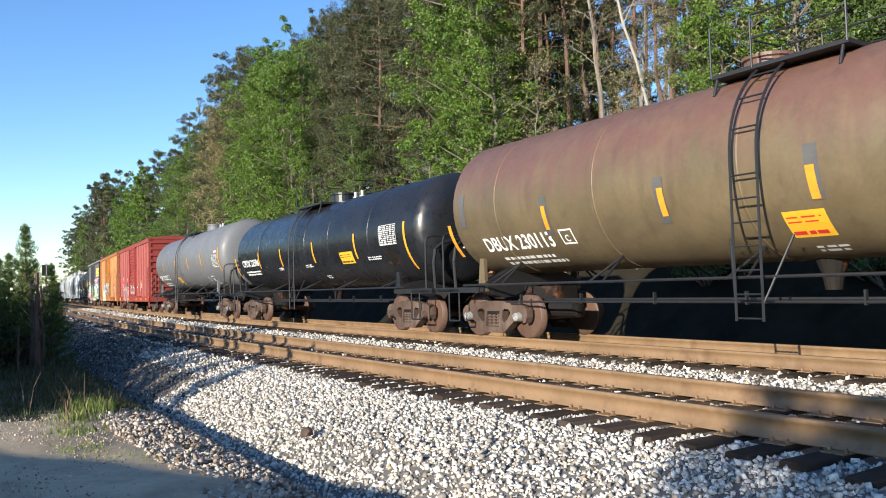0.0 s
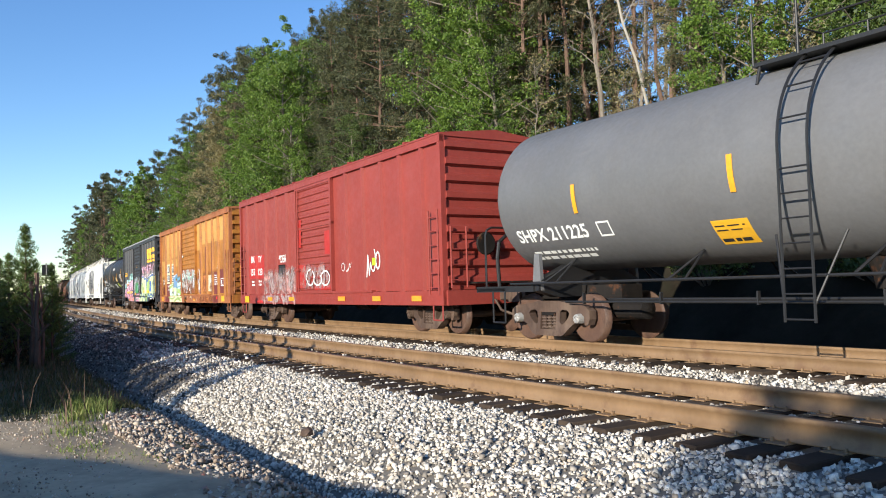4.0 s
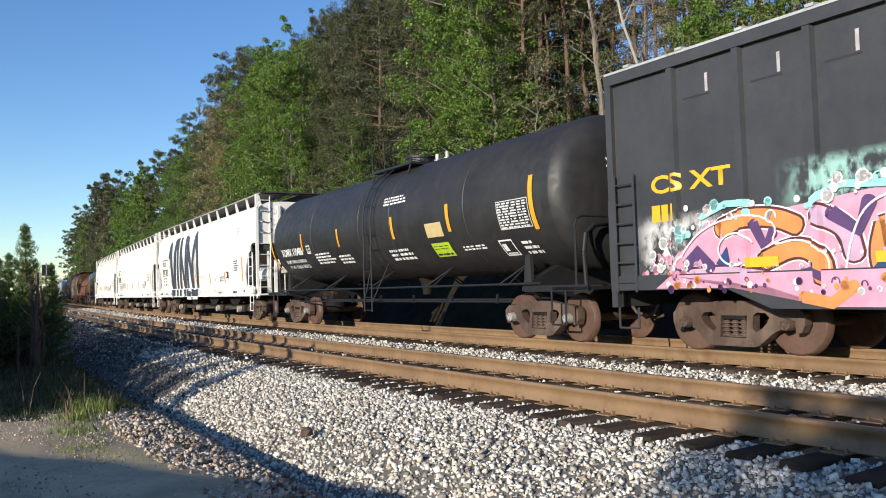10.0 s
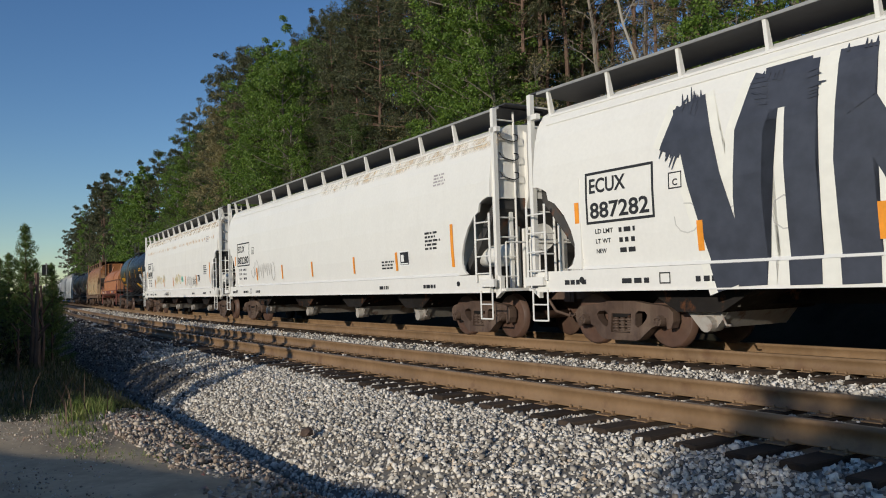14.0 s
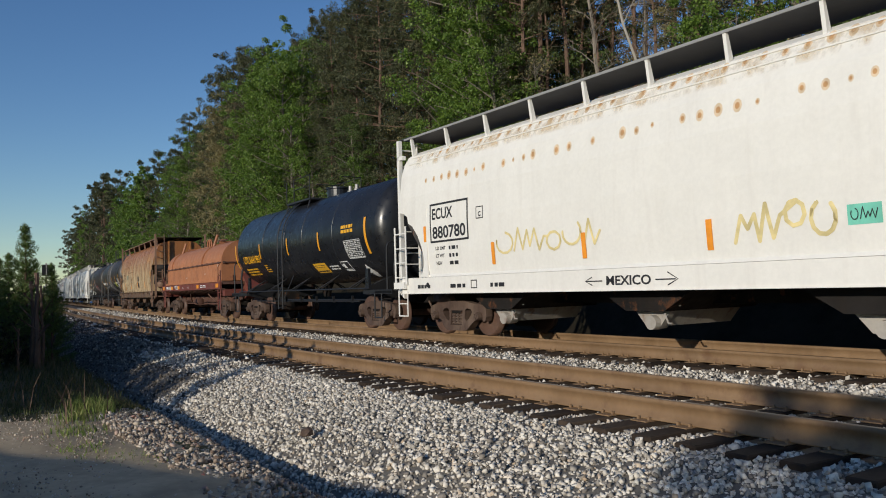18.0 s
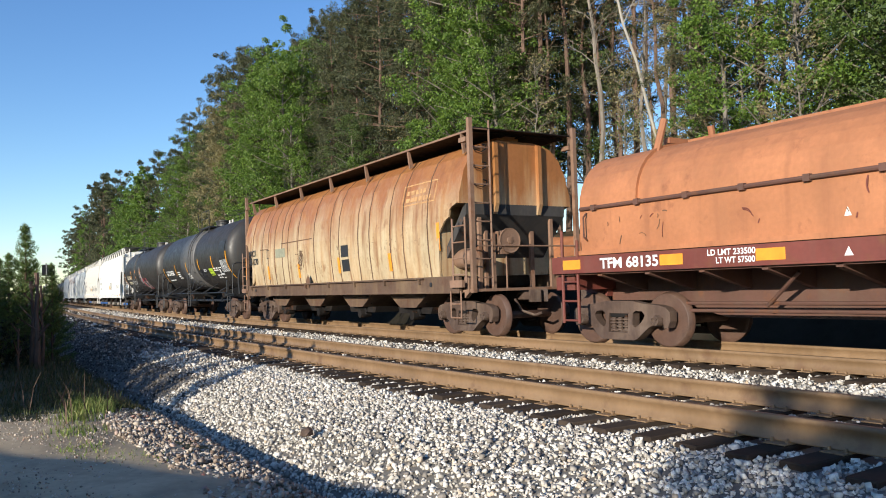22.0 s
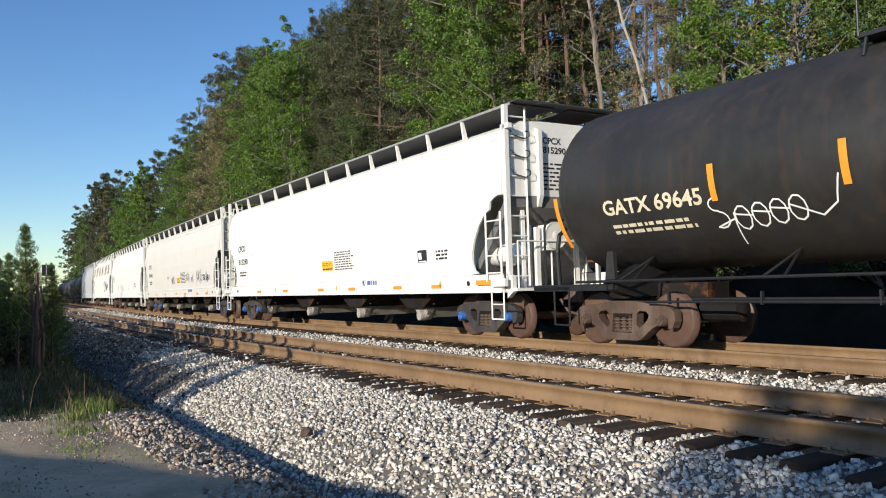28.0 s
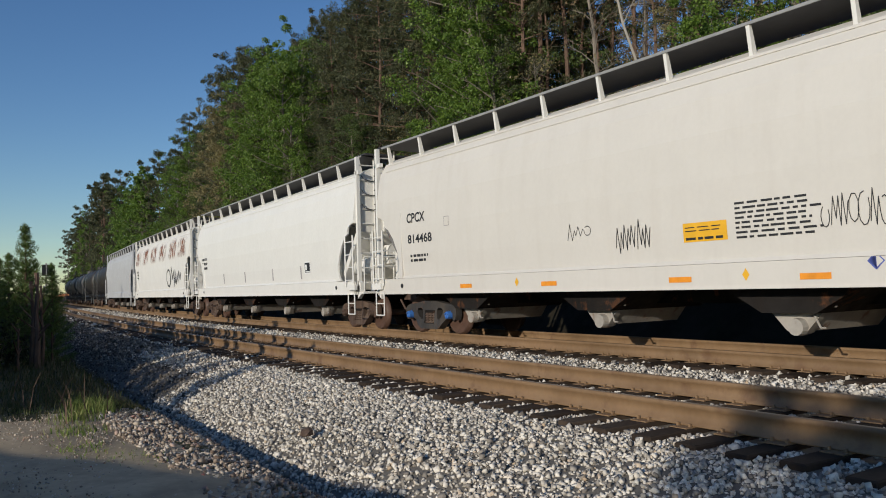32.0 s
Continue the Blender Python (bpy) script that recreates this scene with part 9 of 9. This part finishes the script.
def hopper_marks():
    k = hopper_skin()
    brush = [([(-6.06, 3.85), (-5.79, 2.63), (-5.31, 1.02)], [0.62, 0.6, 0.62]), ([(-6.42, 3.1), (-6.1, 3.75)], 0.42),
             ([(-4.7, 3.95), (-5.0, 3.2), (-5.06, 2.3), (-5.02, 1.02)], 0.46), ([(-4.17, 4.02), (-4.24, 2.7), (-4.22, 1.02)], 0.46), ([(-4.75, 3.75), (-4.05, 3.75)], 0.62),
             ([(-3.42, 4.02), (-3.52, 2.62), (-3.48, 1.02)], 0.50), ([(-3.4, 3.3), (-2.95, 2.42), (-2.45, 1.2)], 0.42),
             ([(-2.28, 4.05), (-2.33, 2.48), (-2.36, 1.02)], 0.42), ([(-1.82, 3.95), (-1.88, 2.43), (-1.85, 1.02)], 0.42), ([(-1.75, 3.45), (-1.22, 2.54), (-0.75, 1.3)], 0.46),
             ([(-0.75, 1.02), (-0.85, 1.9), (-0.72, 2.75), (-0.42, 3.42), (-0.15, 4.1)], [0.44, 0.42, 0.45, 0.5, 0.34]), ([(-0.2, 4.0), (0.08, 3.45), (0.28, 2.84), (0.30, 1.92), (0.2, 1.02)], [0.4, 0.5, 0.46, 0.42, 0.42]),
             ([(-0.8, 1.16), (0.25, 1.16)], 0.3), ([(-2.0, 1.14), (-1.05, 1.12)], 0.26)]
    halo = [(p, [v + 0.3 for v in w] if isinstance(w, list) else w + 0.3) for p, w in brush]
    lay("graffiti", shapes([stroke(p, w, False) for p, w in halo], 0.0003), k, M_FRESHWHITE, hop1, lift=0.003)
    lay("graffiti", shapes([stroke(p, w, False) for p, w in brush], 0.0003), k, G_SLATE, hop1, "dark slate roller-painted letters", lift=0.009)
    rng = random.Random(19)
    dry = []
    for p, w in brush:
        wide = max(w) if isinstance(w, list) else w
        for (ax, az), (bx, bz) in ((p[0], p[1]), (p[-1], p[-2])):
            if max(az, bz) < 1.4:
                continue
            d = Vector((ax - bx, az - bz)).normalized()
            for _ in range(9):
                o = rng.uniform(-0.48, 0.48) * wide
                a = Vector((ax, az)) + Vector((-d.y, d.x)) * o - d * 0.05
                b = a + d * rng.uniform(0.08, 0.28)
                if 1.1 < b.y < 4.1:
                    dry.append(stroke([tuple(a), tuple(b)], [0.05, 0.012], False))
    lay("graffiti", shapes(dry, 0.0002), k, G_SLATE, hop1, lift=0.014)
    for car, mark, num in ((hop1, "ECUX", "887282"), (hop2, "ECUX", "882280"), (hop3, "ECUX", "880780")):
        ring("mark_frame", -8.3, 2.14, 1.55, 0.9, 0.045, k, M_INK, car)
        words("reporting_mark", mark, 0.24, -8.2, 2.68, k, M_INK, car, 0.85)
        words("reporting_mark", num, 0.26, -8.2, 2.24, k, M_INK, car, 1.34)
        for i, (w, tail) in enumerate((("LD LMT", 1), ("LT WT", 1), ("NEW", 1))):
            words("stencil", w, 0.075, -8.1, 1.97 - i * 0.17, k, M_INK, car, 0.42 if i == 0 else 0.36 if i == 1 else 0.24)
            bars("stencil", -7.55, 1.96 - i * 0.17, 0.45, 0.1, 1, k, M_INK, car, 90 + i, fill=0.8)
        ring("stencil_box", -6.45, 2.55, 0.26, 0.26, 0.02, k, M_INK, car)
        words("stencil_box_letter", "C", 0.1, -6.37, 2.6, k, M_INK, car)
        for x in (-8.58, -5.95, -3.25, -0.55, 2.55, 5.08, 7.75):
            block("reflective_strip", x, 1.56 if x > -8 else 1.6, 0.11, 0.46 if -8 < x < 7 else 0.95, k, M_ORANGE, car, lift=0.014)
        bars("stencil", 4.3, 1.62, 0.75, 0.24, 3, k, M_INK, car, 95)
        stencil_label(5.3, 1.66, 0.5, 0.38, k, car)
        bars("stencil", 6.6, 2.0, 0.7, 0.45, 5, k, M_INK, car, 96)
        for x in (-8.9, -7.5, -6.0, 4.2, 6.5):
            bars("stencil", x, 1.1, 0.6, 0.12, 1, k, M_INK, car, int(x * 3) + 200, fill=0.7)
        ring("stencil_box", -6.7, 1.08, 0.22, 0.18, 0.02, k, M_INK, car)
        bars("stencil", 7.0, 3.45, 0.55, 0.3, 4, k, G_GREY, car, 98)
    lay("yellow_dot", shapes([arc(3.55, 1.71, 0.06, 0.06, 0, 330, 11)]), k, M_PLAC, hop1)
    lay("yellow_dot", shapes([arc(0.0, 1.75, 0.07, 0.07, 0, 330, 11)]), k, M_PLAC, hop1, lift=0.02)
    tag(6, -6.6, -3.9, 1.6, 2.3, k, hop2, G_FAINT, 0.05, "faded_graffiti", 99, 0.006)
    tag(4, -6.4, -4.2, 1.75, 2.3, k, hop1, G_FAINT, 0.02, "faded_graffiti", 97, 0.003)
    tag(6, -5.75, -2.75, 1.72, 2.25, k, hop3, G_YELLOW, 0.05, "graffiti", 100, 0.006)
    tag(4, -0.1, 1.5, 1.6, 2.2, k, hop3, G_YELLOW, 0.06, "graffiti", 101, 0.006)
    block("turquoise_patch", 1.62, 1.76, 0.44, 0.26, k, G_TURQ, hop3)
    tag(3, 1.66, 2.02, 1.8, 1.98, k, hop3, M_INK, 0.012, seed=102)
    tag(6, 2.9, 5.0, 1.45, 2.1, k, hop3, G_FAINT, 0.05, "faded_graffiti", 103, 0.006)
    words("painted_word", "MEXICO", 0.15, -2.65, 1.08, k, M_INK, hop3, 1.0, lift=0.006)
    lay("painted_arrow", shapes([stroke([(-2.75, 1.15), (-3.15, 1.15)], 0.02), stroke([(-3.0, 1.22), (-3.17, 1.15), (-3.0, 1.08)], 0.02), stroke([(-1.55, 1.15), (-1.15, 1.15)], 0.02), stroke([(-1.3, 1.26), (-1.1, 1.15), (-1.3, 1.06)], 0.02)], 0.0003), k, M_INK, hop3)
    rng = random.Random(77)
    spots = []
    for z, r in ((3.63, 0.055), (4.28, 0.05)):
        x = -8.5
        while x < 8.6:
            if rng.random() < 0.92:
                q = r * rng.uniform(0.6, 1.5)
                spots.append([(a, b * 1.0) for a, b in arc(x + rng.uniform(-0.03, 0.03), z + rng.uniform(-0.02, 0.02) - 0.01 * abs(x) / 9, q, q * 1.35, 0, 330, 9)])
            x += 0.33
    lay("rust_speckle", shapes([[(sum(p[0] for p in o) / len(o) + (a - sum(p[0] for p in o) / len(o)) * 0.55, sum(p[1] for p in o) / len(o) + (b - sum(p[1] for p in o) / len(o)) * 0.5) for a, b in o] for o in spots]), k, G_RUSTY, hop3, lift=0.006)
    lay("rust_stain", shapes(spots), k, G_RUSTPALE, hop3, lift=0.003)
    tag(5, 0.5, 3.2, 1.12, 1.4, k, hop1, G_FAINT, 0.02, "faded_graffiti", 141, 0.006)
    tag(6, 3.2, 5.2, 1.08, 1.36, k, hop1, G_ROSEPALE, 0.016, "faded_graffiti", 142, 0.006)
    tag(4, 0.6, 2.2, 1.6, 2.1, k, hop1, G_FAINT, 0.02, "faded_graffiti", 143, 0.004)
    for car, num in ((hop4, "815290"), (hop5, "814468")):
        words("reporting_mark", "CPCX", 0.22, -8.17, 2.70, k, M_INK, car, 0.84)
        words("reporting_mark", num, 0.2, -8.14, 2.20, k, M_INK, car, 1.1)
        bars("stencil", -8.05, 1.75, 0.85, 0.22, 2, k, M_INK, car, 111)
        ring("stencil_box", -6.5, 2.5, 0.2, 0.22, 0.015, k, G_GREY, car)
        placard(0.25, 1.70, 0.8, 0.29, k, car)
        bars("stencil", 1.2, 1.70, 1.35, 0.56, 8, k, M_INK, car, 112, fill=0.45)
        for x in (-5.9, -3.15, -0.05, 2.18, 4.9, 6.8):
            block("reflector", x, 1.09, 0.44, 0.085, k, M_ORANGE, car)
        for x in (-3.9, 1.35, 7.2):
            lay("yellow_diamond", shapes([[(x, 1.09), (x + 0.06, 1.18), (x, 1.27), (x - 0.06, 1.18)]]), k, M_PLAC, car)
        bars("emblem_lettering", 3.4, 1.23, 0.75, 0.12, 1, k, M_EMBLEM, car, 113, fill=0.9)
        lay("emblem", shapes([stroke([(3.2, 1.2), (3.3, 1.3), (3.2, 1.4), (3.1, 1.3), (3.2, 1.2)], 0.02)]), k, M_EMBLEM, car)
        stencil_label(6.12, 1.68, 0.5, 0.36, k, car)
        bars("stencil", 7.0, 1.75, 0.65, 0.25, 3, k, M_INK, car, 114)
        block("reflective_strip", 8.75, 1.14, 0.75, 0.1, flat_skin(1.665), M_ORANGE, car)
    for car, x1, mark, num in ((hop1, 9.42, "ECUX", "887282"), (hop2, 9.35, "ECUX", "882280"), (hop3, 9.23, "ECUX", "880780"), (hop4, 9.68, "CPCX", "815290"), (hop5, 9.4, "CPCX", "814468")):
        sheet = Skin(lambda y, z, x=x1 - 0.05: x)
        sheet.head = True
        words("reporting_mark", mark, 0.13, -0.48, 4.08, sheet, M_INK, car, 0.5)
        words("reporting_mark", num, 0.13, -0.48, 3.88, sheet, M_INK, car, 0.62)
        bars("stencil", -0.5, 3.1, 0.75, 0.62, 7, sheet, M_INK, car, 171, fill=0.4)
    for car, xs, tone in ((hop3, (-8.2, -6.2, -4.4, -2.4, -0.4, 1.6, 3.4, 5.4, 7.4, 8.6), H_STAIN), (hop2, (1.0, 3.0, 5.2, 7.2, 8.6), H_STAIN)):
        for x in xs:
            cloud(x - 1.2, x + 1.2, 3.98, 4.38, k, car, tone, 0.008)
    tag(3, -2.4, -1.75, 1.88, 2.2, k, hop5, M_INK, 0.012, seed=115, lift=0.006)
    tag(5, -1.2, -0.4, 1.6, 2.15, k, hop5, M_INK, 0.016, seed=116, lift=0.006)
    tag(7, 2.5, 3.4, 1.7, 2.2, k, hop5, M_INK, 0.012, seed=117, lift=0.006)
    tag(6, 4.9, 6.05, 1.62, 2.25, k, hop5, M_INK, 0.02, seed=118, lift=0.006)
    tag(3, 6.75, 7.2, 1.6, 2.2, k, hop5, M_INK, 0.018, seed=119, lift=0.006)
    tag(3, 3.6, 4.3, 1.65, 2.1, k, hop5, M_INK, 0.016, seed=120, lift=0.006)
    b = hopper_skin(BARREL)
    block("test_label", 1.12, 2.05, 0.5, 0.34, b, M_INK, tanhop)
    block("test_label", 1.14, 1.64, 0.5, 0.34, b, M_INK, tanhop)
    words("reporting_mark", "MWCX", 0.22, -7.34, 2.44, b, M_INK, tanhop, 0.85, lift=0.016)
    words("reporting_mark", "461270", 0.22, -7.3, 2.13, b, M_INK, tanhop, 1.02, lift=0.016)
    for x, z in ((0.86, 1.6), (4.05, 1.56), (-2.33, 1.54), (-5.28, 1.56)):
        block("reflective_strip", x, z, 0.16, 0.46, b, M_ORANGE, tanhop, lift=0.014)
    block("reflective_strip", 6.5, 1.95, 0.14, 0.65, b, M_ORANGE, tanhop)
    ring("emblem_frame", 4.8, 3.12, 1.6, 0.52, 0.03, b, G_RUSTY, tanhop)
    bars("emblem_lettering", 5.0, 3.2, 1.2, 0.36, 2, b, G_RUSTY, tanhop, 121, fill=0.6)
    lay("body_line", shapes([rect(-6.0, 2.62, 0.85, 0.025), rect(-3.85, 2.73, 2.8, 0.028)]), b, P_SEAM, tanhop, lift=0.012)
    block("grey_green_patch", -4.4, 2.28, 0.95, 0.3, b, G_SAGEGREY, tanhop, lift=0.012)
    mist(-2.2, -1.85, 1.75, 2.3, 26, b, tanhop, [P_SEAM], 151, 0.10, 0.012)
    mist(-7.3, -1.0, 1.5, 2.3, 46, b, tanhop, [P_SEAM], 152, 0.03, 0.010)
    mist(-0.8, 6.0, 1.5, 2.5, 56, b, tanhop, [P_SEAM], 153, 0.035, 0.010)
    ring("stencil_box", -5.3, 2.3, 0.25, 0.3, 0.02, b, M_INK, tanhop, 0.012)
    block("reflective_strip", -7.78, 1.6, 0.14, 0.85, flat_skin(1.61), M_ORANGE, tanhop)
    lay("hazard_diamond", shapes([[(-1.34, 1.2), (-1.14, 1.42), (-1.34, 1.64), (-1.54, 1.42)]]), flat_skin(1.64), P_SEAM, tanhop, lift=0.01)
    for car, kk in ((hop6, 130), (hop7, 131)):
        bars("stencil", -8.0, 2.2, 1.0, 0.6, 3, k, M_INK, car, kk)
        stencil_label(5.0, 1.66, 0.5, 0.38, k, car)
    for x in (-7.5, -4.5, -1.5, 1.5, 4.5, 7.0):
        cloud(x - 1.2, x + 1.2, 3.0, 4.1, k, hop7, H_RUST, 0.006)
    tag(4, 3.0, 7.0, 1.5, 2.6, k, hop7, M_INK, 0.1, "graffiti", 132, 0.006)
    for x in (-4.5, -1.5, 1.8, 4.6):
        block("reflective_strip", x, 1.5, 0.12, 0.42, k, G_GREY, hop6)


def coil_marks():
    k = flat_skin(1.58)
    words("reporting_mark", "TFM 68135", 0.17, -5.25, 1.37, k, M_WHITE, coil, 1.3)
    words("stencil", "LD LMT 233500", 0.085, -3.0, 1.48, k, M_WHITE, coil, 0.82)
    words("stencil", "LT WT 57500", 0.085, -2.85, 1.36, k, M_WHITE, coil, 0.66)
    for x in (-6.2, -3.92, -2.18, 2.2, 5.9):
        block("reflector", x, 1.37, 0.46, 0.17, k, M_ORANGE, coil)
    for x in (3.0, 3.6):
        bars("stencil", x, 1.4, 0.5, 0.14, 2, k, M_WHITE, coil, int(x * 10))
    for x in (-0.9, 0.3):
        lay("white_triangle", shapes([[(x, 1.38), (x + 0.12, 1.38), (x + 0.06, 1.5)]]), k, M_WHITE, coil)
    s = flat_skin(1.36)
    for x, z in ((-1.0, 1.9), (3.0, 2.0), (5.4, 2.3)):
        lay("hood_mark", shapes([[(x, z), (x + 0.1, z), (x + 0.05, z + 0.12)]]), s, M_WHITE, coil)
    mist(-5.5, 5.6, 1.75, 2.4, 16, s, coil, [P_SEAM, P_COILSILL], 160, 0.07, 0.006)


M_TANCARD = plain("tan_placard_paint", (0.55, 0.42, 0.20), 0.5)
M_CREAMINK = plain("cream_stencil", (0.66, 0.58, 0.42), 0.6)
M_FRESHWHITE = plain("bright_white_underpaint", (0.80, 0.78, 0.70), 0.5, 0, 0.04)
M_EMBLEM = plain("blue_emblem", (0.10, 0.13, 0.42), 0.5)
G_FAINT = spray("faded_spray", (0.56, 0.54, 0.50), 0.5, 0.1)
G_SAGEGREY = plain("grey_green_patch", (0.27, 0.27, 0.19), 0.7, 0, 0.15)
G_RUSTPALE = plain("rust_stain_pale", (0.66, 0.52, 0.36), 0.8, 0, 0.2)
G_ROSEPALE = spray("faded_rose_spray", (0.62, 0.50, 0.46), 0.5, 0.1)
G_RUSTY = plain("rust_stain", (0.48, 0.27, 0.12), 0.8, 0, 0.25)
G_RUST2 = paint("worn_rust_brown", (0.26, 0.085, 0.03), 0.7, 0.25, rust=0.3, dirt=0.4, dust=(0.33, 0.13, 0.03))
for marks in (red_marks, orange_marks, black_marks, tank_marks, head_marks, hopper_marks, coil_marks):
    marks()


# ---- what moves ----
def travelled(t):
    """Metres that the train has gone since the start; it slows a little."""
    return 8.92087 * t - 0.0080216 * ((t - 16) ** 2 - 256) - 0.00022051 * ((t - 16) ** 3 + 4096)


def motions():
    """The cars roll along the track on their trucks, and all axles turn with them."""
    for car, place in TRAIN:
        rows = []
        for i in range(33):
            s = place + travelled(float(i))
            a, b = spot(s - 6.0, 0, 0), spot(s + 6.0, 0, 0)
            m = (a + b) / 2
            rows.append((float(i), pose(m.x, m.y, 0, 0, 0, math.degrees(math.atan2(b.y - a.y, b.x - a.x)))))
        walk(car, rows)
    for sx in (-1, 1):
        first = SPUN[sx][0]
        rows = []
        for i in range(481):
            t = i / 15
            rows.append((t, pose(sx * 0.889, 0, 0.457, 0, math.degrees(travelled(t) / 0.457), 0)))
        walk(first, rows)
        for w in SPUN[sx][1:]:
            w.rotation_mode = "QUATERNION"
            w.animation_data_create()
            w.animation_data.action = first.animation_data.action
            w.animation_data.action_slot = first.animation_data.action_slot


motions()
